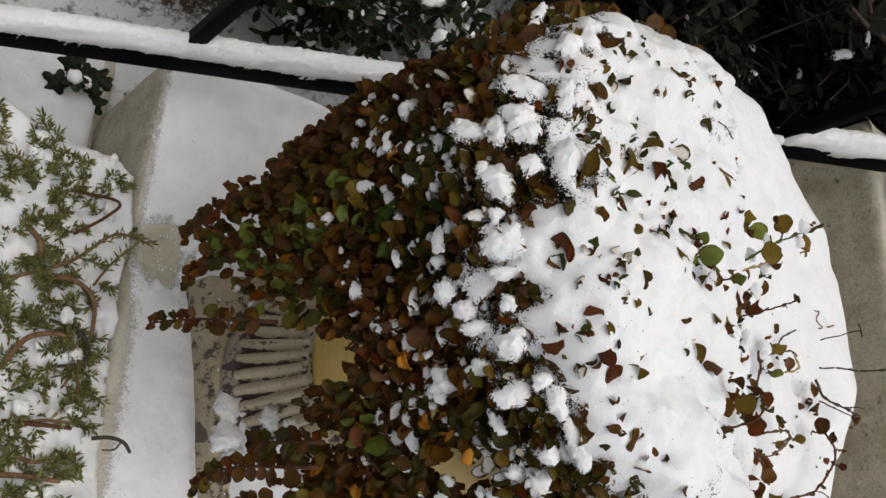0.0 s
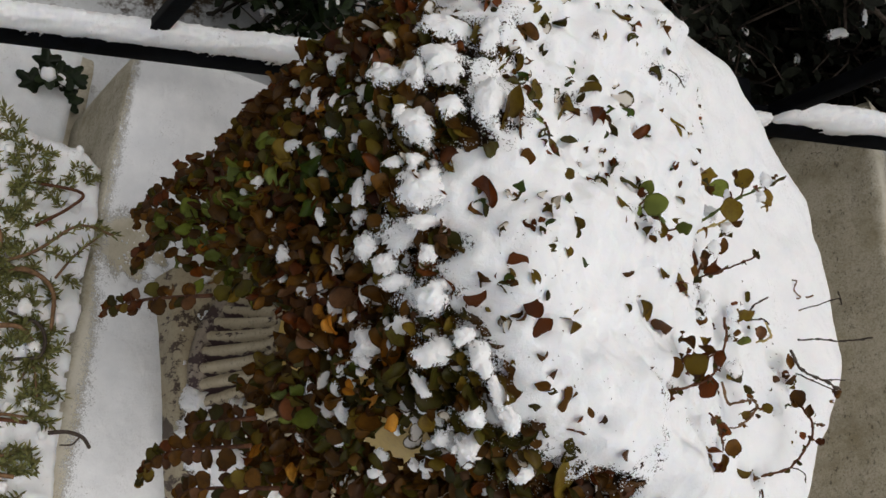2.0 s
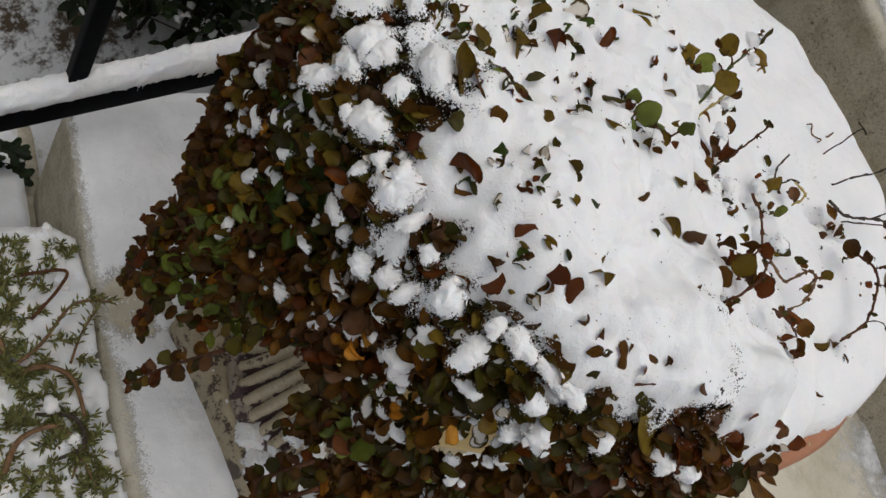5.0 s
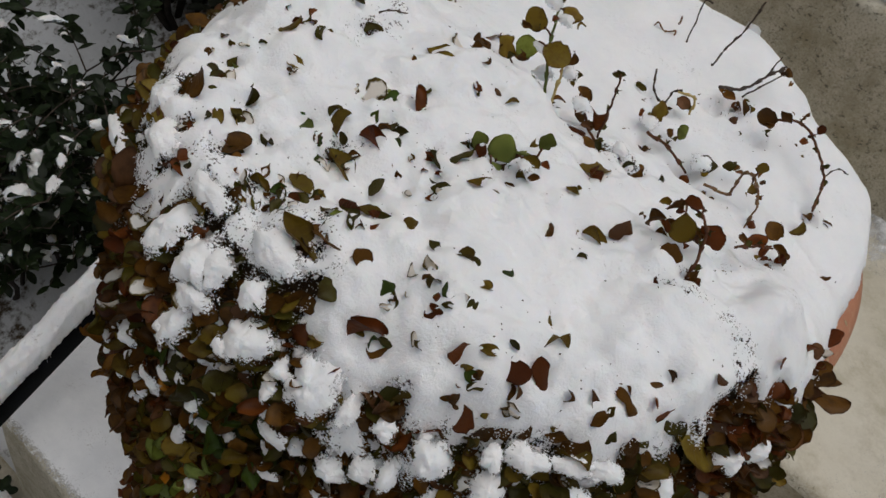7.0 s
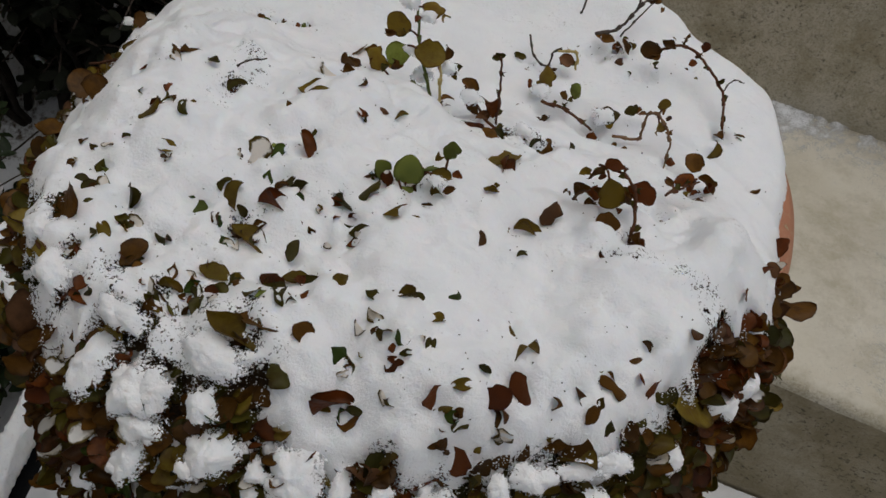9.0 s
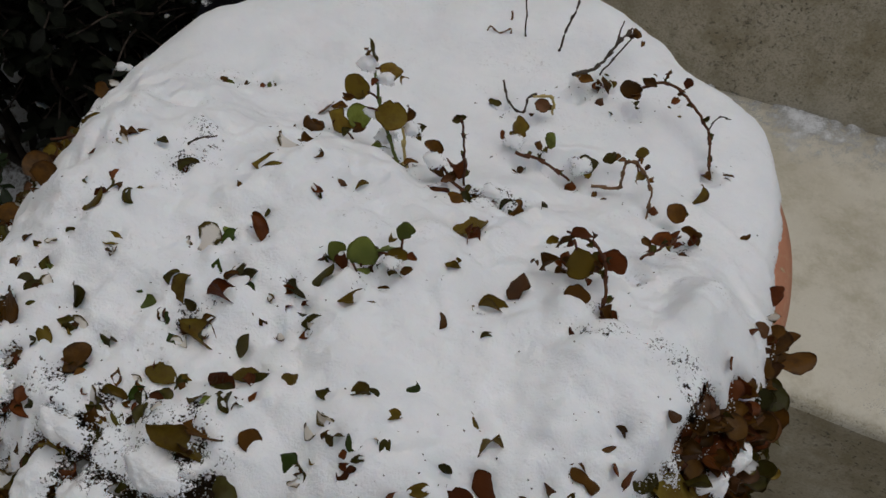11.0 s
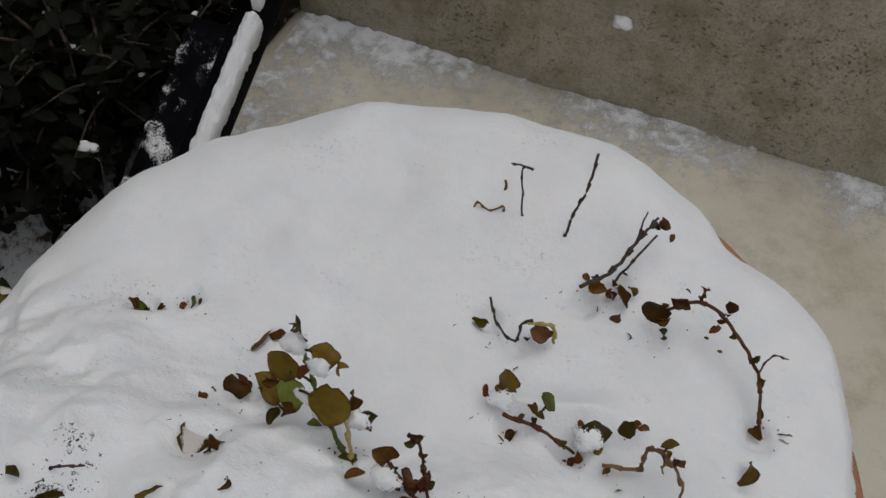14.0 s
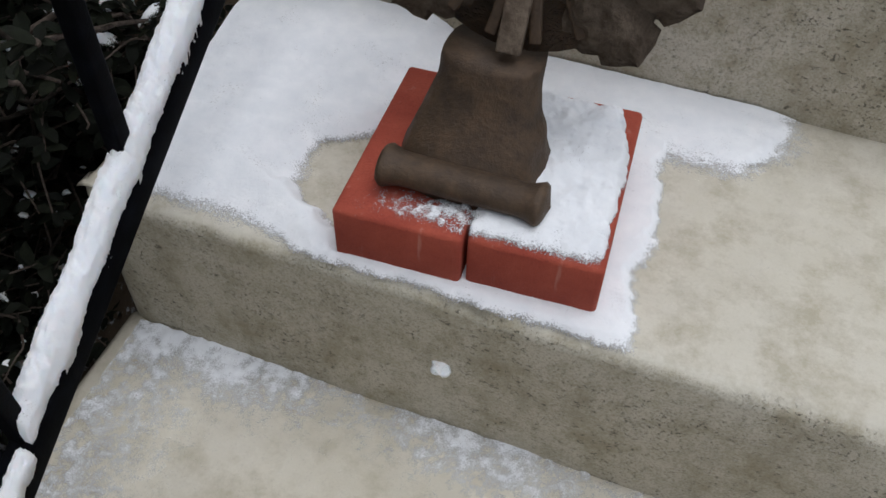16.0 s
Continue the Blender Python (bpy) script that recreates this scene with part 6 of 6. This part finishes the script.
    # scraps between the leaves under the front of the cap
    for k in range(26):
        th = rng.uniform(270, 318)
        a, z = math.radians(th), brow(th) - 0.05 * rng.random() ** 1.5
        out = Vector((math.cos(a), math.sin(a), 0))
        p, r = drape(th, z) + out * 0.001, rng.uniform(0.0015, 0.0036)
        add_dome(caught, p, out + Vector((0, 0, 1)), Vector((-out.y, out.x, 0)), r * rng.uniform(0.8, 1.4), r, k * 5.1, 7, 18)
    # snow caught on the urn's foot
    for x, y, z, r in ((-0.111, 0.358, 0.104, 0.010), (-0.090, 0.362, 0.120, 0.010), (-0.102, 0.362, 0.130, 0.007), (-0.120, 0.338, 0.068, 0.012), (-0.097, 0.340, 0.069, 0.014), (-0.076, 0.350, 0.070, 0.013), (-0.084, 0.366, 0.100, 0.011)):
        add_dome(caught, (x, y, z), (0.2, -0.45, 0.85), (1, 0.1, 0), r * 1.25, r * 1.05, x * 700)
    tagged(caught.part("snow_clumps", [SNOW_CRUMBLY]), "small scraps of snow caught among the leaves", "snow", "", "stuff")


build_clumps()


def add_grain(soup, at, r, rng):
    t = rng.uniform(0, 6.28)
    c, s = math.cos(t) * r * rng.uniform(0.5, 1), math.sin(t) * r
    soup.add([(at[0] + x * c - y * s, at[1] + x * s + y * c, at[2] + z * r * 0.8) for x, y, z in GRAIN[0]], GRAIN[1])


def build_grains():
    """Powdery crystals that lie on the leaves round the snow's ragged edge."""
    rng = random.Random(55)
    white = Soup()
    while len(white.v) < 6 * 7000:
        x, y = rng.uniform(-0.34, 0.02), rng.uniform(0.235, 0.42)
        r, th = math.hypot(x - CX, y - CY), math.degrees(math.atan2(y - CY, x - CX)) % 360
        if r > reach(th) * 0.99 or not -0.7 < cover(x, y) < 0.5:
            continue
        c = cover(x, y)
        add_grain(white, (x, y, crown(x, y) - 0.010 * smooth(0.6, -0.5, c) + rng.uniform(-0.002, 0.0015)), rng.uniform(0.00018, 0.00042), rng)
    tagged(white.part("snow_crystals", [SNOW]), "powdery loose snow crystals among the leaves", "snow", "", "stuff")


build_grains()


def build_litter():
    """Dark crumbs of withered leaf lying in the snow round the leaves that stand in it."""
    rng = random.Random(71)
    s = Soup()
    spots = [(q[0], q[1], 0.005) for q in LONE] * 3 + [(x, y, 0.006) for x, y in ROOTS] * 8 + [(-0.125, 0.300, 0.016), (-0.110, 0.320, 0.018), (-0.095, 0.285, 0.014), (-0.075, 0.305, 0.010), (-0.060, 0.335, 0.012)] * 9
    for x, y, spread in spots:
        x, y = x + rng.gauss(0, spread), y + rng.gauss(0, spread)
        if cover(x, y) < 0.3:
            continue
        a, r = rng.uniform(0, 6.28), rng.uniform(0.0002, 0.0007)
        m = aim((x, y, cap(x, y) + 0.0001), (math.cos(a), math.sin(a), rng.uniform(-0.2, 0.6)), (rng.uniform(-0.6, 0.6), rng.uniform(-0.6, 0.6), 1), r)
        s.add([m @ Vector(p) for p in ((-0.5, 0, 0), (0.1, -0.5, 0.15), (1, 0.1, 0.1), (0.2, 0.5, 0.3), (0.2, 0, -0.4))], [(0, 1, 2, 3), (1, 0, 4), (2, 1, 4), (3, 2, 4), (0, 3, 4)])
    s.part("leaf_litter", [THATCH_AND_SHADE], plant, "dark crumbs of withered leaf", "stuff")


build_litter()


def build_rim_grains():
    """Loose crystals that fur the snow cap's outline."""
    rng = random.Random(66)
    s = Soup()
    for k in range(5200):
        th = rng.uniform(-20, 200)
        a, r = math.radians(th), reach(th % 360) - rng.uniform(-0.002, 0.006)
        x, y = CX + r * math.cos(a), CY + r * math.sin(a)
        z = cap_sheet(x, y)
        if z is not None:
            add_grain(s, (x, y, z), rng.uniform(0.0002, 0.00045), rng)
    tagged(s.part("snow_crystals", [SNOW]), "loose snow crystals along the cap's rounded edge", "snow", "", "stuff")


build_rim_grains()


# ---------------------------------------------------------------- rosemary in the snow on the lower step
def bush_z(x, y):
    edge = min(0.268 - y, x + 0.335 + 0.25 * (0.25 - y), y + 0.05)
    top = 0.016 + 0.17 * (min(max(x, -0.30), 0.06) + 0.25)
    return top + 0.011 * fbm(x * 26, y * 26, 8.8, 4) + 0.004 * fbm(x * 75, y * 75, 4.8, 2) - 0.05 * (1 - smooth(-0.005, 0.030, edge)) ** 2 - 0.02 * (1 - smooth(0.0, 0.2, y))


def bush_snow(x, y):
    edge = min(0.2485 - y + 0.002 * fbm(x * 60, 1, 1, 3), x + 0.340 + 0.25 * (0.25 - y) + 0.01 * fbm(1, y * 40, 1, 3), y + 0.06)
    return bush_z(x, y) + 0.0006 * fbm(x * 300, y * 300, 0, 2) if edge > 0 else None


put_snow(height_sheet("bush_snow", -0.40, 0.42, -0.07, 0.2485, 0.003, bush_snow, lambda x, y: 0.15, SNOW), "deep snow heaped over a low rosemary bush")


def build_rosemary():
    bush = thing("rosemary_bush", (-0.17, 0.15, -0.13), "straggling rosemary with woody stems, poking through snow", "shrub")
    rng = random.Random(77)
    needles = Soup()

    def needle(p, d, ln):
        a = d.cross(Vector((0, 0, 1)))
        a = (a.normalized() if a.length > 1e-3 else Vector((1, 0, 0))) * 0.0009
        tip, mid = p + d * ln, p + d * ln * 0.45 + Vector((0, 0, 0.0008))
        needles.add([p, mid + a, tip, mid - a, mid + Vector((0, 0, 0.0009))], [(0, 1, 4), (1, 2, 4), (2, 3, 4), (3, 0, 4)])

    def dress(pts, start, dens, ln):
        for i in range(int(len(pts) * start), len(pts)):
            d = (pts[i] - pts[i - 1]).normalized()
            for _ in range(dens):
                s = Vector((rng.uniform(-1, 1), rng.uniform(-1, 1), rng.uniform(-0.2, 1))).normalized()
                needle(pts[i] + s * 0.0008, (s + d * 0.7).normalized(), ln * rng.uniform(0.6, 1.1))

    def branch(xy, lifts, r0, r1, mat, dressed, name="stem", dens=2):
        pts = curve_points([(x, y, bush_z(x, min(y, 0.243)) + l) for (x, y), l in zip(xy, lifts)], 7)
        s = Soup()
        s.add(*tube_data(pts, r0, r1, 7))
        s.part(name, [mat], bush)
        if dressed < 1:
            dress(pts, dressed, dens + 1, 0.0085)

    branch([(-0.190, 0.152), (-0.219, 0.202), (-0.249, 0.231), (-0.246, 0.258)], (0.0, 0.012, 0.018, 0.022), 0.0017, 0.0010, WOOD, 0.25, dens=3)
    branch([(-0.200, 0.181), (-0.203, 0.200), (-0.189, 0.220), (-0.158, 0.227)], (-0.002, 0.014, 0.016, 0.008), 0.0024, 0.0015, WOOD, 1.0)
    branch([(-0.126, 0.168), (-0.149, 0.180), (-0.154, 0.200), (-0.147, 0.215)], (-0.002, 0.012, 0.014, 0.004), 0.0024, 0.0016, WOOD, 0.7)
    branch([(-0.113, 0.211), (-0.128, 0.218), (-0.107, 0.226)], (-0.002, 0.010, 0.010), 0.0010, 0.0008, WOOD, 0.4, dens=1)
    branch([(-0.086, 0.175), (-0.086, 0.198), (-0.087, 0.222)], (0.0, 0.006, 0.008), 0.0020, 0.0014, STEM_RED, 1.0)
    branch([(-0.048, 0.173), (-0.049, 0.195), (-0.048, 0.220)], (0.002, 0.006, 0.006), 0.0024, 0.0016, WOOD, 1.0)
    branch([(-0.285, 0.195), (-0.279, 0.229), (-0.264, 0.223), (-0.245, 0.203)], (-0.002, 0.020, 0.018, 0.003), 0.0014, 0.0013, STEM_RED, 1.0)
    branch([(-0.206, 0.226), (-0.226, 0.235), (-0.242, 0.247)], (0.0, 0.008, 0.020), 0.0011, 0.0008, WOOD, 0.3, dens=2)
    branch([(-0.243, 0.168), (-0.231, 0.178), (-0.217, 0.181)], (-0.001, 0.008, 0.006), 0.0026, 0.0022, WOOD, 1.0)
    branch([(-0.168, 0.195), (-0.159, 0.218), (-0.137, 0.221), (-0.132, 0.204)], (0.0, 0.012, 0.012, 0.001), 0.0016, 0.0013, STEM_DARK, 1.0)
    branch([(-0.079, 0.180), (-0.089, 0.198), (-0.091, 0.225)], (0.0, 0.006, 0.006), 0.0016, 0.0010, WOOD, 0.6, dens=1)
    branch([(-0.064, 0.186), (-0.060, 0.202), (-0.069, 0.228)], (0.0, 0.008, 0.006), 0.0020, 0.0010, WOOD, 0.5)
    for k in range(640):
        x, y = rng.uniform(-0.345, 0.10), rng.uniform(0.02, 0.236)
        if x < -0.17 and y > 0.20 and rng.random() < 0.7:
            continue
        a, ln = rng.uniform(0, 6.3), rng.uniform(0.008, 0.024)
        d = Vector((math.cos(a), math.sin(a), rng.uniform(0.15, 0.9))).normalized()
        p0 = Vector((x, y, bush_z(x, y) - 0.003))
        pts = curve_points([p0, p0 + d * ln * 0.5 + Vector((0, 0, 0.002)), p0 + d * ln], 6)
        needles.add(*tube_data(pts, 0.0011, 0.0006, 5))
        dress(pts, 0.1, 3, 0.0088)
    heaps = Soup()
    for k in range(150):
        x, y = rng.uniform(-0.33, 0.06), rng.uniform(0.05, 0.236)
        add_tuft(heaps, (x, y, bush_z(x, y) + rng.uniform(-0.001, 0.005)), (0, 0, 1), rng.uniform(0.002, 0.0065), rng)
    tagged(heaps.part("snow_clumps", [SNOW_LOOSE]), "lumps of snow held by the rosemary needles", "snow", "", "stuff")
    needles.part("needles", [NEEDLE], bush, "narrow grey-green needles", "stuff")
    stick = Soup()
    stick.add(*tube_data(curve_points([(-0.081, 0.236, 0.056), (-0.083, 0.248, 0.060), (-0.081, 0.260, 0.058), (-0.075, 0.268, 0.053)], 6), 0.0016, 0.0014, 7))
    stick.add(*tube_data(curve_points([(-0.081, 0.258, 0.058), (-0.075, 0.254, 0.057), (-0.074, 0.247, 0.052)], 4), 0.0008, 0.0006, 5))
    tagged(stick.part("dead_twig", [STEM_DARK]), "short dark dead twig lying on snow", "twig")


build_rosemary()


# ---------------------------------------------------------------- shrubs beyond the railing
OVAL = leaf_data((0.52, 0.5, -0.4, 0.6, 0.4, 0.2), 3, 8, 4)


def shrub(name, label, base, spread, tall, limbs, leaf_mm, leaf_mat, bark, seed, leaves, snowy, limb_r=0.004, droop=0.2):
    """Branching limbs with paired oval leaves, some of them carrying snow."""
    rng = random.Random(seed)
    bush = thing(name, base, label, "shrub")
    leafs, twigs, flakes = Soup(), Soup(), Soup()
    flakes.kept = "depth"
    for k in range(limbs):
        a, lean = rng.uniform(0, 6.28), rng.uniform(0.25, 1.0)
        p = Vector(base) + Vector((rng.uniform(-0.3, 0.3) * spread, rng.uniform(-0.3, 0.3) * spread, 0))
        p.z = ground_z(p.x, p.y) - 0.06
        end = Vector(base) + Vector((math.cos(a) * spread * lean, math.sin(a) * spread * lean, tall * rng.uniform(0.45, 1.0)))
        if end.x > -0.54:
            end.x = -0.54 - rng.random() * 0.05
        mid = p.lerp(end, 0.5) + Vector((rng.uniform(-0.2, 0.2) * spread, rng.uniform(-0.2, 0.2) * spread, 0.15 * tall))
        mid.x = min(mid.x, -0.54)
        pts = curve_points([p, mid, end], 8)
        limb = Soup()
        pts = [q + Vector((noise.noise(q * 25), noise.noise(q * 25 + Vector((5, 0, 0))), noise.noise(q * 25 + Vector((0, 5, 0))))) * 0.012 for q in pts]
        limb.add(*tube_data(pts, limb_r * rng.uniform(0.5, 0.95), limb_r * 0.25, 7))
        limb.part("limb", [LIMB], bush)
        for _ in range(7):
            i = rng.randrange(4, len(pts))
            d = Vector((rng.uniform(-1, 1), rng.uniform(-1, 1), rng.uniform(-droop, 0.7))).normalized()
            ln = rng.uniform(0.05, 0.13) * (spread / 0.25) ** 0.5
            tw = curve_points([pts[i], pts[i] + d * ln * 0.5 + Vector((0, 0, 0.008)), pts[i] + d * ln - Vector((0, 0, 0.02 * droop))], 5)
            tw = [Vector((min(q.x, -0.528), q.y, q.z)) for q in tw]
            twigs.add(*tube_data(tw, limb_r * 0.28, limb_r * 0.14, 5))
            for q in range(leaves):
                c = tw[rng.randrange(3, len(tw))]
                w = Vector((rng.uniform(-1, 1), rng.uniform(-1, 1), rng.uniform(-0.6, 0.6)))
                s = leaf_mm * 0.001 * rng.uniform(0.6, 1.15)
                m = aim(c, w, Vector((rng.uniform(-0.5, 0.7), rng.uniform(-0.7, 0.3), 1)), s)
                if (m @ Vector((0, 1, 0))).x > -0.52:
                    continue
                leafs.add([m @ v for v in OVAL[0]], OVAL[1])
                if rng.random() < snowy:
                    at = m @ Vector((0, 0.5, 0.1))
                    r = s * rng.uniform(0.18, 0.55)
                    add_dome(flakes, at, (0.1 + rng.uniform(-0.5, 0.5), -0.1, 1), w, r * rng.uniform(0.8, 1.7), r * rng.uniform(0.5, 1.0), k * 3.7 + q, 6, 16)
    twigs.part("twig_tangle", [bark], bush, "thin dark twigs", "stuff")
    leafs.part("leaves", [leaf_mat], bush, "", "stuff")
    if flakes.v:
        tagged(flakes.part("shrub_snow", [SNOW_CRUMBLY]), "bits of snow lying on shrub leaves", "snow", "", "stuff")


shrub("evergreen_shrub", "low evergreen shrub with small oval leaves and snow", (-0.66, 0.42, -0.07), 0.20, 0.20, 30, 19, SHRUB_LEAF, STEM_DARK, 3, 14, 0.09, 0.0035)
shrub("evergreen_shrub", "dense dark evergreen shrub with thick limbs", (-0.84, 1.02, 0.20), 0.34, 0.42, 44, 24, SHADED_LEAF, STEM_DARK, 9, 16, 0.015, 0.012)
shrub("evergreen_shrub", "dark evergreen shrub beside the steps, snow-flecked", (-0.72, 0.74, 0.05), 0.22, 0.30, 36, 22, SHADED_LEAF, STEM_DARK, 14, 15, 0.025, 0.006)
shrub("evergreen_shrub", "tall dark evergreen shrub behind the railing", (-0.92, 1.45, 0.40), 0.36, 0.40, 36, 24, SHADED_LEAF, STEM_DARK, 19, 14, 0.02, 0.010)
shrub("evergreen_shrub", "dark tangled evergreen shrub close behind the railing", (-0.64, 1.08, 0.20), 0.20, 0.22, 34, 20, SHADED_LEAF, STEM_DARK, 37, 12, 0.03, 0.006)
shrub("evergreen_shrub", "low dark evergreen shrub beside the stair edge", (-0.62, 0.86, 0.08), 0.17, 0.18, 28, 19, SHADED_LEAF, STEM_DARK, 41, 11, 0.035, 0.005)
shrub("bare_shrub", "bare twiggy brown shrub above the snow", (-1.0, 0.60, 0.00), 0.32, 0.30, 30, 12, SHADED_LEAF, WOOD, 23, 1, 0.05, 0.003)


def ivy_leaf():
    """A five-lobed leaf, 1 long, with folded veins."""
    verts, faces = [Vector((0, 0.38, 0.10))], []
    n = 30
    for ring in (0.55, 1.0):
        for i in range(n):
            a = 2 * math.pi * i / n
            r = 0.30 + 0.30 * abs(math.cos(2.5 * (a - math.pi / 2))) ** 1.4 * (0.8 + 0.35 * math.sin(a))
            verts.append(Vector((math.cos(a) * r * ring, 0.38 + math.sin(a) * r * ring, 0.08 * (1 - ring) + 0.05 * math.cos(5 * a) * ring - 0.12 * ring * ring * r)))
    for i in range(n):
        k = (i + 1) % n
        faces += [(0, 1 + i, 1 + k), (1 + i, 1 + n + i, 1 + n + k, 1 + k)]
    return verts, faces


def build_ivy():
    rng = random.Random(6)
    base = Vector((-0.452, 0.226, -0.160))
    ivy = thing("ivy_plant", base, "small dark ivy tuft growing beside a concrete step", "ivy")
    f = Soup()
    v, fc = ivy_leaf()
    for k in range(30):
        a = rng.uniform(0, 6.28)
        d = Vector((math.cos(a), math.sin(a), rng.uniform(0.0, 0.8)))
        p = base + Vector((rng.uniform(-0.022, 0.014), rng.uniform(-0.020, 0.008), rng.uniform(0, 0.045)))
        m = aim(p, d, Vector((0.4, -0.3, 1)), rng.uniform(0.017, 0.028))
        s = Soup()
        s.add([m @ q for q in v], fc)
        s.part("leaf", [SHRUB_LEAF], ivy)
        if k % 2 == 0:
            add_tuft(f, m @ Vector((0, 0.4, 0.12)), (0.3, -0.2, 1), rng.uniform(0.003, 0.008), rng, False)
    tagged(f.part("ivy_snow", [SNOW_LOOSE]), "specks of snow on ivy leaves", "snow", "", "stuff")


build_ivy()
